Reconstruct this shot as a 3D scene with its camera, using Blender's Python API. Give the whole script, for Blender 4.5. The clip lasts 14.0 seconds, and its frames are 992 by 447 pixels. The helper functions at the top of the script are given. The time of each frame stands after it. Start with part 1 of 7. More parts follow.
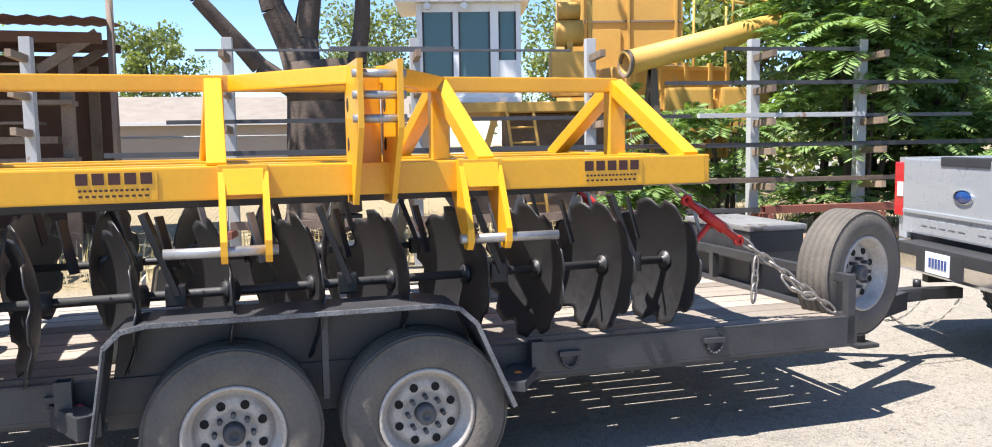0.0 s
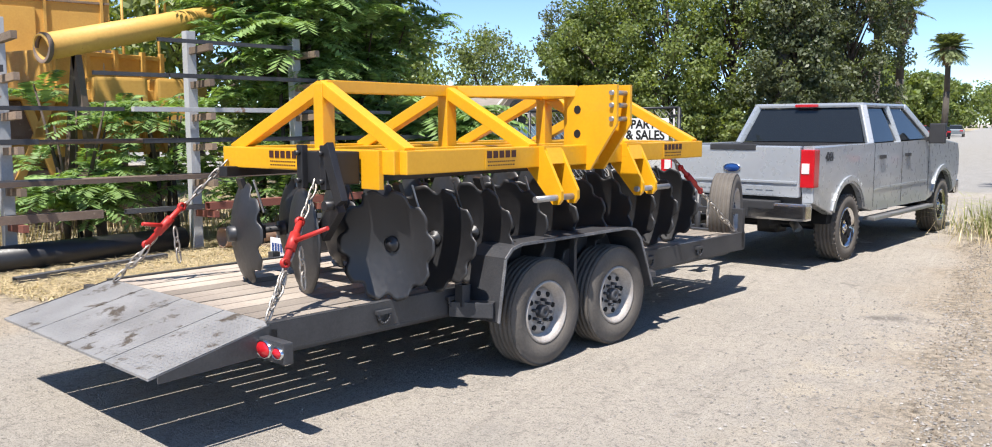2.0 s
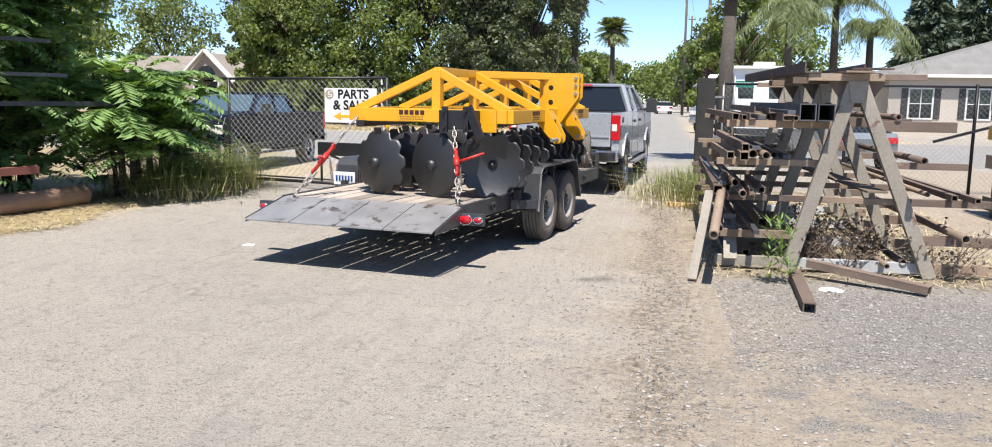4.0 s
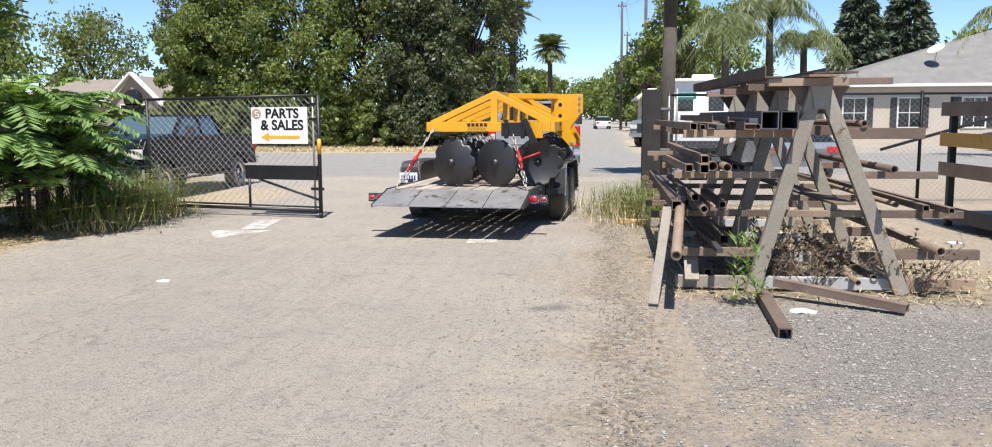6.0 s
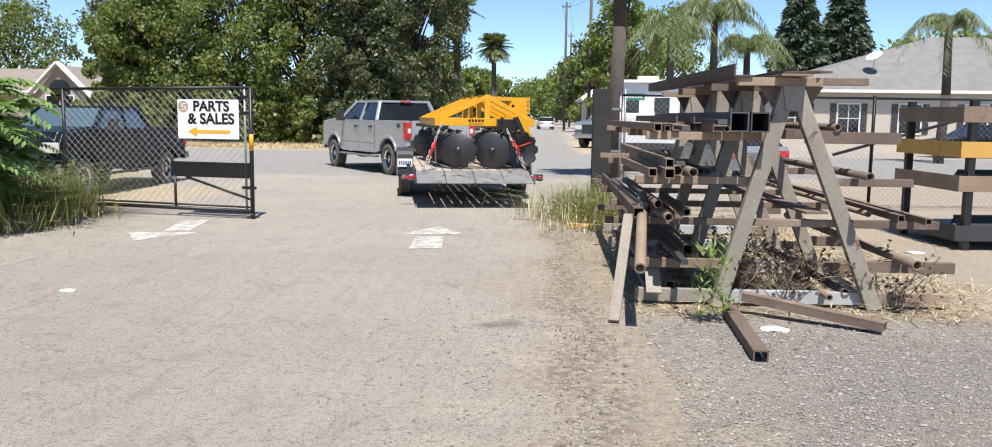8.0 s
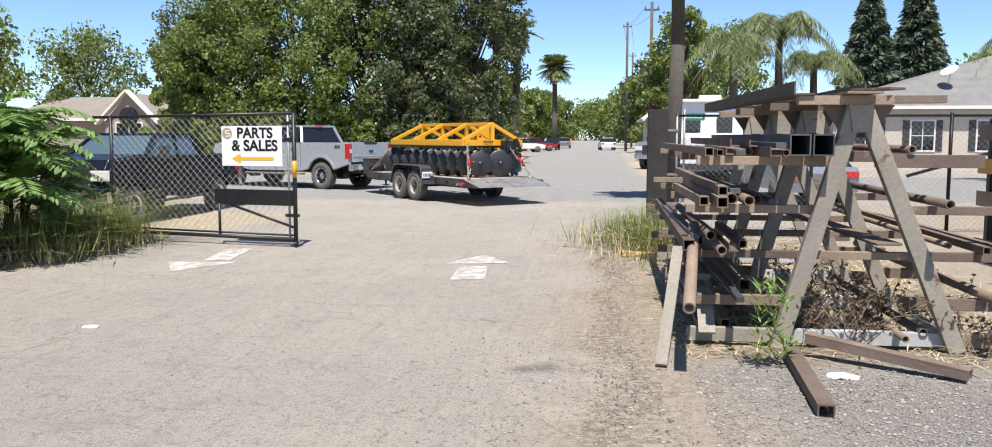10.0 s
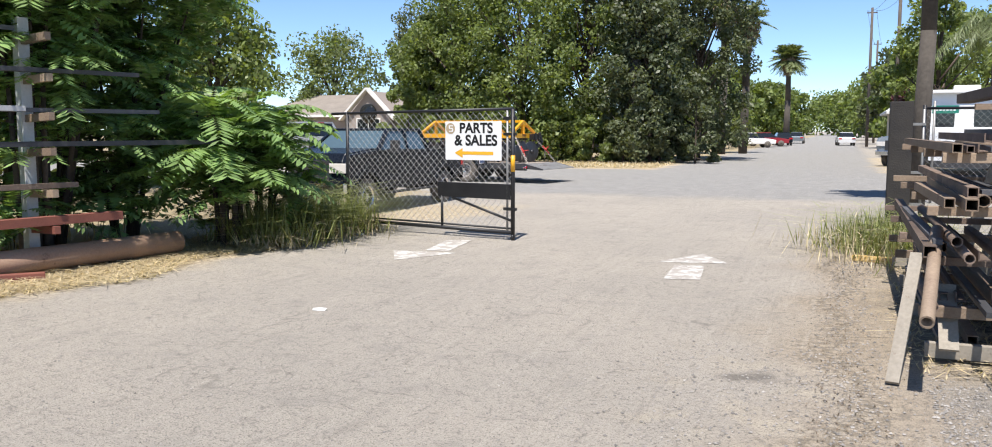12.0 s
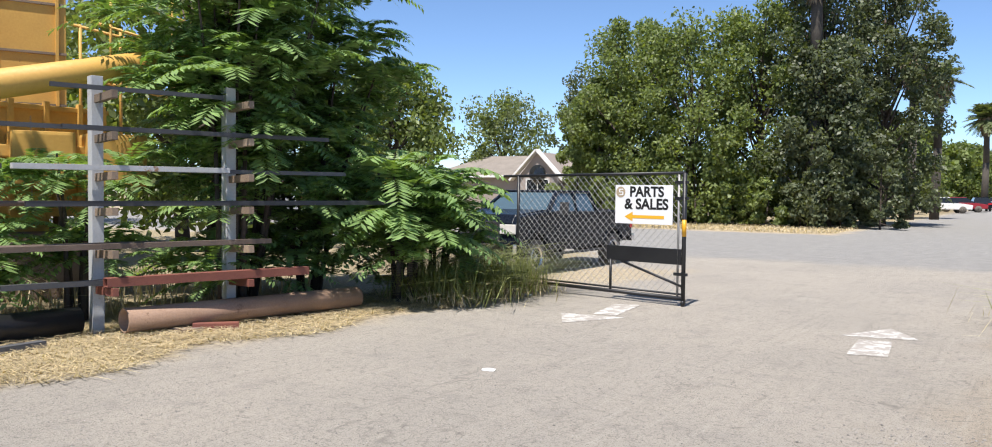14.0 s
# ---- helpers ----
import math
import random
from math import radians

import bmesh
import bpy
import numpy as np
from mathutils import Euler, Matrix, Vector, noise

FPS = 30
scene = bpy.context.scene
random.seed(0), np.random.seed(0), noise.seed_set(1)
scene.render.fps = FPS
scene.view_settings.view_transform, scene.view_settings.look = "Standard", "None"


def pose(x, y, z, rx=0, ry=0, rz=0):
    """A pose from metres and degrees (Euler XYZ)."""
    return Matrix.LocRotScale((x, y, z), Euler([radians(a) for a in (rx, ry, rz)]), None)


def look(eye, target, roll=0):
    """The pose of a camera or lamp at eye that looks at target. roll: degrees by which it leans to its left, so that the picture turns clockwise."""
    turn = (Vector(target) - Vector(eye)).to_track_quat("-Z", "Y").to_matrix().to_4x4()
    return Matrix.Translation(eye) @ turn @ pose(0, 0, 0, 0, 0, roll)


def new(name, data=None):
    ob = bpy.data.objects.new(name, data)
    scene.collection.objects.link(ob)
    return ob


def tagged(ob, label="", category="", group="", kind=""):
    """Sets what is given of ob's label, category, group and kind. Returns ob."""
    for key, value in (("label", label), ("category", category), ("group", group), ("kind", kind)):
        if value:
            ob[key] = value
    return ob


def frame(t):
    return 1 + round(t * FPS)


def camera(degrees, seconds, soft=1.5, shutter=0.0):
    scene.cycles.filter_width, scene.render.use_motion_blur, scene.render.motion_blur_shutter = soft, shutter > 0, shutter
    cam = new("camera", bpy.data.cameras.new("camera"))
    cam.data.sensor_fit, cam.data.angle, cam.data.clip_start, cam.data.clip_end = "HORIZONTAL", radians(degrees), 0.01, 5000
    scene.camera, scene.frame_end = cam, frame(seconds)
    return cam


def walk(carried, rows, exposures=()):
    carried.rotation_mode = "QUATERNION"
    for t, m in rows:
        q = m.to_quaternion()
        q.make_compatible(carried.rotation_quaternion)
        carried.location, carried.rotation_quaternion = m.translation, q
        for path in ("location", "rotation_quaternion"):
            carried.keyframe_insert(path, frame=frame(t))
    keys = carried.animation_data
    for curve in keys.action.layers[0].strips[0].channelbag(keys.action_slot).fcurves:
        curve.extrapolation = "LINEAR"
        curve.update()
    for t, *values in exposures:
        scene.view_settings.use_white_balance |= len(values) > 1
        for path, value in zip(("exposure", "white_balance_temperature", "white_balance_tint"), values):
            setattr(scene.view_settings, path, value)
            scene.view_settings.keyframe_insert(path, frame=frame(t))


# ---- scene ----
cam = camera(59.00, 14.0, 1.0)
PATH = [
    (0, (0.609, -0.305, 1.669), (-1.205, 0.513, 1.475), -0.91),
    (0.5, (0.564, -0.346, 1.674), (-1.011, 0.869, 1.468), -0.56),
    (1, (0.532, -0.397, 1.694), (-0.744, 1.127, 1.473), -0.49),
    (1.5, (0.521, -0.327, 1.703), (-0.578, 1.329, 1.480), 0.00),
    (2, (0.506, -0.238, 1.726), (-0.498, 1.477, 1.500), -0.13),
    (2.5, (0.440, -0.279, 1.728), (-0.259, 1.580, 1.492), 0.19),
    (3, (0.337, -0.332, 1.713), (-0.117, 1.599, 1.453), 0.32),
    (3.5, (0.229, -0.280, 1.704), (-0.156, 1.661, 1.414), 0.77),
    (4, (0.192, -0.115, 1.706), (-0.169, 1.832, 1.420), 0.90),
    (6.5, (-0.035, 0.828, 1.645), (-0.201, 2.807, 1.403), -0.05),
    (7, (-0.120, 0.992, 1.637), (-0.217, 2.974, 1.392), 0.76),
    (9.5, (0.077, 1.854, 1.646), (-0.070, 3.833, 1.400), 0.54),
    (10, (0.113, 1.929, 1.672), (-0.131, 3.904, 1.473), 0.06),
    (10.5, (0.212, 1.984, 1.691), (-0.250, 3.925, 1.548), -0.40),
    (11, (0.266, 2.090, 1.681), (-0.396, 3.969, 1.505), -0.68),
    (11.5, (0.234, 2.084, 1.669), (-0.442, 3.956, 1.472), -0.37),
    (12, (0.180, 2.055, 1.674), (-0.550, 3.905, 1.463), -0.01),
    (12.5, (0.172, 2.053, 1.675), (-0.628, 3.874, 1.462), 0.33),
    (13, (0.186, 2.048, 1.677), (-0.669, 3.845, 1.473), 0.75),
    (13.5, (0.182, 2.035, 1.687), (-0.746, 3.800, 1.540), 0.90),
    (14, (0.157, 2.008, 1.720), (-0.914, 3.696, 1.643), 0.59),
]
walk(cam, [(t, look(eye, target, roll)) for t, eye, target, roll in PATH], [(0, 1.30), (1, 1.10), (2, 0.93), (3, 0.84), (4, 0.82), (6.5, 0.66), (9.5, 0.66), (10.5, 0.70), (14, 0.66)])

# ---- world and sun ----
SUN = Vector((-0.06, 0.46, -1.0)).normalized()  # the way the light goes
sky = bpy.data.worlds.new("sky")
scene.world = sky
sky.use_nodes = True
nt = sky.node_tree
tex = nt.nodes.new("ShaderNodeTexSky")
tex.sky_type = "NISHITA"
tex.sun_disc = False
tex.sun_elevation = math.asin(-SUN.z)
tex.sun_rotation = math.atan2(-SUN.x, -SUN.y)
tex.air_density, tex.dust_density, tex.ozone_density = 0.85, 0.0, 5.0
tex.altitude = 2200
nt.links.new(tex.outputs[0], nt.nodes["Background"].inputs[0])
nt.nodes["Background"].inputs[1].default_value = 0.118
sun = new("sun", bpy.data.lights.new("sun", "SUN"))
sun.data.energy, sun.data.angle, sun.data.color = 4.9, radians(0.55), (1.0, 0.945, 0.885)
sun.matrix_world = Matrix.Translation((0, 0, 30)) @ SUN.to_track_quat("-Z", "Y").to_matrix().to_4x4()


# ---- materials ----
def mat(name, a, b=None, rough=0.7, metal=0.0, scale=6.0, fine=60.0, bump=0.15, coat=0.0, spot=None, spots=0.62, island=False, dust=0.0):
    """Two-scale noise between a and b, fine bump, optional rust or dirt spots and dust on upward faces' colour noise."""
    m = bpy.data.materials.new(name)
    m.use_nodes = True
    t = m.node_tree
    p = t.nodes["Principled BSDF"]
    b = b or tuple(c * 0.75 for c in a)
    geo = t.nodes.new("ShaderNodeTexCoord")
    n1, n2 = t.nodes.new("ShaderNodeTexNoise"), t.nodes.new("ShaderNodeTexNoise")
    for n, s, d in ((n1, scale, 5), (n2, fine, 3)):
        n.inputs["Scale"].default_value, n.inputs["Detail"].default_value = s, d
        t.links.new(geo.outputs["Object"], n.inputs["Vector"])
    mixf = t.nodes.new("ShaderNodeMath")
    mixf.operation = "MULTIPLY_ADD"
    mixf.inputs[1].default_value, mixf.inputs[2].default_value = 0.45, 0.0
    t.links.new(n2.outputs["Fac"], mixf.inputs[0])
    add = t.nodes.new("ShaderNodeMath")
    add.operation = "MULTIPLY_ADD"
    add.inputs[1].default_value = 0.75
    t.links.new(n1.outputs["Fac"], add.inputs[0])
    t.links.new(mixf.outputs[0], add.inputs[2])
    ramp = t.nodes.new("ShaderNodeMapRange")
    ramp.inputs["From Min"].default_value, ramp.inputs["From Max"].default_value = 0.38, 0.82
    t.links.new(add.outputs[0], ramp.inputs["Value"])
    mix = t.nodes.new("ShaderNodeMix")
    mix.data_type = "RGBA"
    mix.inputs["A"].default_value, mix.inputs["B"].default_value = (*a, 1), (*b, 1)
    t.links.new(ramp.outputs[0], mix.inputs["Factor"])
    out = mix.outputs["Result"]
    if spot:
        n3 = t.nodes.new("ShaderNodeTexNoise")
        n3.inputs["Scale"].default_value, n3.inputs["Detail"].default_value = scale * 1.7, 8
        n3.inputs["Roughness"].default_value = 0.7
        t.links.new(geo.outputs["Object"], n3.inputs["Vector"])
        r3 = t.nodes.new("ShaderNodeMapRange")
        r3.inputs["From Min"].default_value, r3.inputs["From Max"].default_value = spots, spots + 0.06
        t.links.new(n3.outputs["Fac"], r3.inputs["Value"])
        m3 = t.nodes.new("ShaderNodeMix")
        m3.data_type = "RGBA"
        m3.inputs["B"].default_value = (*spot, 1)
        t.links.new(r3.outputs[0], m3.inputs["Factor"])
        t.links.new(out, m3.inputs["A"])
        out = m3.outputs["Result"]
    if island:
        g = t.nodes.new("ShaderNodeNewGeometry") if island == "island" else t.nodes.new("ShaderNodeObjectInfo")
        src = g.outputs["Random Per Island"] if island == "island" else g.outputs["Random"]
        hsv = t.nodes.new("ShaderNodeHueSaturation")
        mr = t.nodes.new("ShaderNodeMapRange")
        mr.inputs["To Min"].default_value, mr.inputs["To Max"].default_value = 0.62, 1.35
        t.links.new(src, mr.inputs["Value"])
        t.links.new(mr.outputs[0], hsv.inputs["Value"])
        t.links.new(out, hsv.inputs["Color"])
        out = hsv.outputs["Color"]
    t.links.new(out, p.inputs["Base Color"])
    p.inputs["Metallic"].default_value = metal
    rr = t.nodes.new("ShaderNodeMapRange")
    rr.inputs["To Min"].default_value, rr.inputs["To Max"].default_value = max(0.02, rough - 0.12), min(1, rough + 0.12)
    t.links.new(n2.outputs["Fac"], rr.inputs["Value"])
    t.links.new(rr.outputs[0], p.inputs["Roughness"])
    p.inputs["Coat Weight"].default_value = coat
    p.inputs["Coat Roughness"].default_value = 0.06
    if bump:
        bp = t.nodes.new("ShaderNodeBump")
        bp.inputs["Strength"].default_value, bp.inputs["Distance"].default_value = bump, 0.01
        t.links.new(n2.outputs["Fac"], bp.inputs["Height"])
        t.links.new(bp.outputs[0], p.inputs["Normal"])
    return m


def leaf_mat(name, a, b, trans=0.35):
    m = mat(name, a, b, rough=0.5, scale=0.6, fine=9, bump=0, island="island")
    t = m.node_tree
    p, o = t.nodes["Principled BSDF"], t.nodes["Material Output"]
    tr = t.nodes.new("ShaderNodeBsdfTranslucent")
    src = p.inputs["Base Color"].links[0].from_socket
    warm = t.nodes.new("ShaderNodeMix")
    warm.data_type, warm.blend_type = "RGBA", "MULTIPLY"
    warm.inputs["Factor"].default_value = 1.0
    warm.inputs["B"].default_value = (1.5, 1.5, 0.5, 1)
    t.links.new(src, warm.inputs["A"])
    t.links.new(warm.outputs["Result"], tr.inputs["Color"])
    mx = t.nodes.new("ShaderNodeMixShader")
    mx.inputs[0].default_value = trans
    t.links.new(p.outputs[0], mx.inputs[1])
    t.links.new(tr.outputs[0], mx.inputs[2])
    t.links.new(mx.outputs[0], o.inputs[0])
    return m


def glass_mat(name, tint, rough=0.03):
    m = bpy.data.materials.new(name)
    m.use_nodes = True
    p = m.node_tree.nodes["Principled BSDF"]
    p.inputs["Base Color"].default_value = (*tint, 1)
    p.inputs["Roughness"].default_value = rough
    p.inputs["Transmission Weight"].default_value = 0.35
    p.inputs["IOR"].default_value = 1.5
    return m


YELLOW = mat("yellow paint", (0.75, 0.375, 0.010), (0.66, 0.32, 0.009), rough=0.38, scale=3, fine=40, bump=0.03, coat=0.25)
YELLOW_OLD = mat("faded yellow paint", (0.62, 0.37, 0.085), (0.52, 0.29, 0.065), rough=0.6, scale=1.5, fine=25, spot=(0.16, 0.08, 0.03), spots=0.66)
BLACK = mat("black paint", (0.010, 0.010, 0.012), (0.018, 0.018, 0.020), rough=0.45, scale=5, fine=50, bump=0.05)
DISC = mat("black disc paint", (0.011, 0.011, 0.012), (0.018, 0.018, 0.020), rough=0.47, scale=4, fine=30, bump=0.03)
DISC.node_tree.nodes["Principled BSDF"].inputs["Specular IOR Level"].default_value = 0.8
FRAME_BLACK = mat("worn black trailer paint", (0.026, 0.027, 0.031), (0.055, 0.055, 0.058), rough=0.45, scale=5, fine=70, spot=(0.10, 0.085, 0.07), spots=0.68)
STEEL = mat("worn bright steel", (0.42, 0.42, 0.42), (0.28, 0.27, 0.26), rough=0.42, metal=0.7, scale=8, fine=70)
TREAD = mat("worn tread plate", (0.22, 0.215, 0.21), (0.36, 0.355, 0.35), rough=0.45, metal=0.35, scale=3, fine=90, bump=0.5, spot=(0.11, 0.09, 0.07), spots=0.56)
CHROME = mat("chrome", (0.75, 0.75, 0.76), (0.65, 0.65, 0.66), rough=0.15, metal=1.0, bump=0)
PLANK = mat("weathered grey deck wood", (0.40, 0.345, 0.285), (0.25, 0.21, 0.175), rough=0.88, scale=2.5, fine=45, bump=0.6, island="object", spot=(0.13, 0.115, 0.10), spots=0.63)
RUBBER = mat("dusty tyre rubber", (0.085, 0.076, 0.067), (0.15, 0.132, 0.112), rough=0.9, scale=5, fine=60, bump=0.3)
RIM = mat("dusty silver rim", (0.50, 0.47, 0.44), (0.33, 0.29, 0.25), rough=0.5, metal=0.2, scale=10, fine=80)
# near-black colour painted where hollows and gaps would be in shade
DARK = mat("near-black hollow shade", (0.006, 0.006, 0.006), rough=0.9, bump=0)
RED = mat("red binder paint", (0.50, 0.022, 0.015), (0.34, 0.02, 0.015), rough=0.5, fine=50)
GALV = mat("galvanised chain", (0.45, 0.43, 0.40), (0.30, 0.25, 0.20), rough=0.45, metal=0.7, scale=20, fine=100)
SILVER = mat("silver car paint", (0.41, 0.43, 0.45), (0.40, 0.42, 0.44), rough=0.30, metal=0.3, scale=2, fine=12, bump=0, coat=0.6)
NAVY = mat("dull dark blue car paint", (0.005, 0.008, 0.014), (0.008, 0.011, 0.018), rough=0.28, scale=2, fine=20, bump=0)
NAVY.node_tree.nodes["Principled BSDF"].inputs["Specular IOR Level"].default_value = 0.22
GREYPAINT = mat("grey car paint", (0.20, 0.23, 0.26), (0.17, 0.20, 0.23), rough=0.3, metal=0.3, bump=0, coat=0.5)
WHITEPAINT = mat("white car paint", (0.78, 0.78, 0.77), (0.72, 0.72, 0.71), rough=0.35, bump=0, coat=0.4)
REDPAINT = mat("dark red car paint", (0.30, 0.02, 0.03), (0.25, 0.02, 0.03), rough=0.35, bump=0, coat=0.4)
PLASTIC = mat("black plastic", (0.025, 0.025, 0.027), (0.035, 0.035, 0.037), rough=0.6, bump=0.1)
TINT = glass_mat("tinted window glass", (0.022, 0.027, 0.032))
TREAD_DARK = mat("dark worn tread strip", (0.06, 0.061, 0.066), (0.26, 0.262, 0.27), rough=0.42, metal=0.3, scale=6, fine=110, bump=0.6)
# the blue of the reflected sky is put into this glass's tint
SKYGLASS = glass_mat("window glass tinted with sky reflection", (0.10, 0.16, 0.20))
CABGLASS = glass_mat("green cab glass", (0.10, 0.19, 0.19))
REDLENS = mat("red lamp lens", (0.55, 0.012, 0.02), (0.42, 0.01, 0.015), rough=0.2, bump=0, coat=0.5)
WHITELENS = mat("clear lamp lens", (0.75, 0.72, 0.68), (0.6, 0.58, 0.55), rough=0.2, bump=0, coat=0.5)
AMBER = mat("amber lens", (0.75, 0.22, 0.02), (0.6, 0.18, 0.02), rough=0.25, bump=0)
BLUE = mat("blue enamel", (0.012, 0.05, 0.20), (0.015, 0.06, 0.22), rough=0.25, bump=0, coat=0.5)
WHITE = mat("white sign paint", (0.80, 0.80, 0.80), (0.74, 0.74, 0.75), rough=0.45, scale=3, fine=20, bump=0.02)
INK = mat("black ink", (0.012, 0.012, 0.013), rough=0.5, bump=0)
DECAL = mat("dark brown decal ink", (0.055, 0.014, 0.010), rough=0.5, bump=0)
DECALBACK = mat("pale gold decal ground", (0.62, 0.32, 0.06), (0.58, 0.30, 0.05), rough=0.45, bump=0)
ARROW = mat("amber sign paint", (0.78, 0.42, 0.03), (0.72, 0.38, 0.03), rough=0.45, bump=0)
TAN = mat("tan sign paint", (0.42, 0.33, 0.22), (0.38, 0.30, 0.20), rough=0.5, bump=0)
RUST = mat("rusty steel", (0.105, 0.074, 0.057), (0.19, 0.14, 0.108), rough=0.8, scale=3, fine=60, bump=0.4, spot=(0.26, 0.20, 0.15), spots=0.6, island="object")
RUST_PALE = mat("pale rusted steel", (0.27, 0.205, 0.145), (0.17, 0.12, 0.085), rough=0.8, scale=3, fine=50, bump=0.4, spot=(0.10, 0.05, 0.03), spots=0.62, island="object")
RUST_RED = mat("red oxide steel", (0.22, 0.075, 0.05), (0.16, 0.055, 0.04), rough=0.75, scale=3, fine=50, bump=0.3)
GREYSTEEL = mat("dark mill steel", (0.055, 0.058, 0.065), (0.095, 0.095, 0.10), rough=0.6, metal=0.2, scale=3, fine=50, bump=0.2, island="object")
GREYPOST = mat("chalky grey painted steel", (0.46, 0.47, 0.48), (0.36, 0.36, 0.35), rough=0.75, scale=2, fine=40, spot=(0.24, 0.14, 0.08), spots=0.64)
RACKGREY = mat("weathered grey-tan rack steel", (0.34, 0.305, 0.25), (0.215, 0.19, 0.155), rough=0.82, scale=2.2, fine=40, bump=0.3, spot=(0.13, 0.07, 0.04), spots=0.6)
WOODTIE = mat("black creosoted timber", (0.022, 0.020, 0.019), (0.045, 0.04, 0.036), rough=0.9, scale=3, fine=40, bump=0.7)
POLEWOOD = mat("brown pole wood", (0.075, 0.062, 0.052), (0.12, 0.10, 0.085), rough=0.9, scale=2, fine=40, bump=0.5)
LUMBER = mat("yellow lumber", (0.60, 0.42, 0.17), (0.50, 0.34, 0.13), rough=0.8, scale=3, fine=40)
BARK = mat("grey-brown bark", (0.115, 0.085, 0.065), (0.055, 0.042, 0.034), rough=0.95, scale=3, fine=22, bump=1.0)
PALMBARK = mat("palm bark", (0.085, 0.072, 0.058), (0.042, 0.036, 0.030), rough=0.95, scale=2, fine=14, bump=0.8)
SKIRT = mat("dead palm fronds", (0.30, 0.22, 0.13), (0.20, 0.14, 0.08), rough=0.9, scale=2, fine=14, island="island")
WIRE = mat("dull black coated wire", (0.05, 0.05, 0.05), (0.10, 0.10, 0.095), rough=0.55, metal=0.3, bump=0)
NETTING = mat("dull galvanised netting", (0.42, 0.42, 0.41), (0.27, 0.265, 0.26), rough=0.6, metal=0.15, bump=0)
WIREGREY = mat("galvanised wire", (0.34, 0.34, 0.33), (0.24, 0.23, 0.22), rough=0.5, metal=0.5, bump=0)
GREENSIGN = mat("green street sign", (0.01, 0.20, 0.14), (0.012, 0.18, 0.13), rough=0.4, bump=0)
STUCCO = mat("beige stucco", (0.54, 0.48, 0.40), (0.49, 0.43, 0.36), rough=0.9, scale=1, fine=30)
SIDING = mat("taupe siding", (0.33, 0.28, 0.25), (0.29, 0.25, 0.22), rough=0.85, scale=1, fine=30)
SHINGLE = mat("grey roof shingles", (0.22, 0.215, 0.20), (0.15, 0.145, 0.14), rough=0.9, scale=1.5, fine=14, bump=0.6)
SHINGLE_TAN = mat("tan roof shingles", (0.27, 0.235, 0.20), (0.19, 0.165, 0.14), rough=0.9, scale=1.5, fine=14, bump=0.6)
TRIM = mat("white trim paint", (0.74, 0.73, 0.70), (0.68, 0.67, 0.65), rough=0.6, bump=0.02)
RUSTROOF = mat("rusted corrugated roof", (0.085, 0.042, 0.030), (0.14, 0.075, 0.05), rough=0.85, scale=2, fine=30, bump=0.3)
BARNWOOD = mat("old brown barn wood", (0.13, 0.09, 0.065), (0.25, 0.185, 0.135), rough=0.9, scale=2, fine=30, bump=0.5)
PAPER = mat("white litter", (0.78, 0.78, 0.76), rough=0.7, bump=0.2)
ROADPAINT = mat("worn white road paint", (0.60, 0.59, 0.56), (0.46, 0.44, 0.40), rough=0.85, scale=3, fine=30, spot=(0.33, 0.30, 0.265), spots=0.45)
# wide spread of the two greens paints sunlit clumps and shaded gaps
LEAF_TREE = leaf_mat("green tree leaves", (0.240, 0.290, 0.095), (0.095, 0.132, 0.042), 0.42)
LEAF_DARK = leaf_mat("dark tree leaves", (0.140, 0.162, 0.080), (0.070, 0.090, 0.046), 0.34)
LEAF_PALE = leaf_mat("pale grey-green tree leaves", (0.21, 0.25, 0.10), (0.12, 0.155, 0.06), 0.42)
LEAF_AIL = leaf_mat("bright compound leaves", (0.265, 0.385, 0.135), (0.105, 0.185, 0.062), 0.32)
LEAF_PALM = leaf_mat("palm fronds", (0.205, 0.24, 0.115), (0.12, 0.155, 0.066), 0.32)
LEAF_CONE = leaf_mat("conifer needles", (0.095, 0.125, 0.080), (0.055, 0.080, 0.050), 0.15)
LEAF_RED = leaf_mat("purple leaves", (0.09, 0.030, 0.035), (0.06, 0.022, 0.026), 0.2)
GRASS = leaf_mat("green weeds", (0.31, 0.33, 0.14), (0.19, 0.215, 0.08), 0.4)
STRAW = leaf_mat("dry straw", (0.66, 0.56, 0.38), (0.40, 0.32, 0.20), 0.2)
LITTER = leaf_mat("brown leaf litter", (0.24, 0.18, 0.12), (0.12, 0.09, 0.065), 0.1)
PIPE = mat("brown rusted pipe", (0.34, 0.22, 0.15), (0.24, 0.15, 0.10), rough=0.75, scale=3, fine=50, bump=0.3, spot=(0.14, 0.08, 0.05), spots=0.64)
STONE = mat("brown-grey gravel stones", (0.36, 0.333, 0.302), (0.17, 0.159, 0.145), rough=0.9, scale=9, fine=40, island="island")


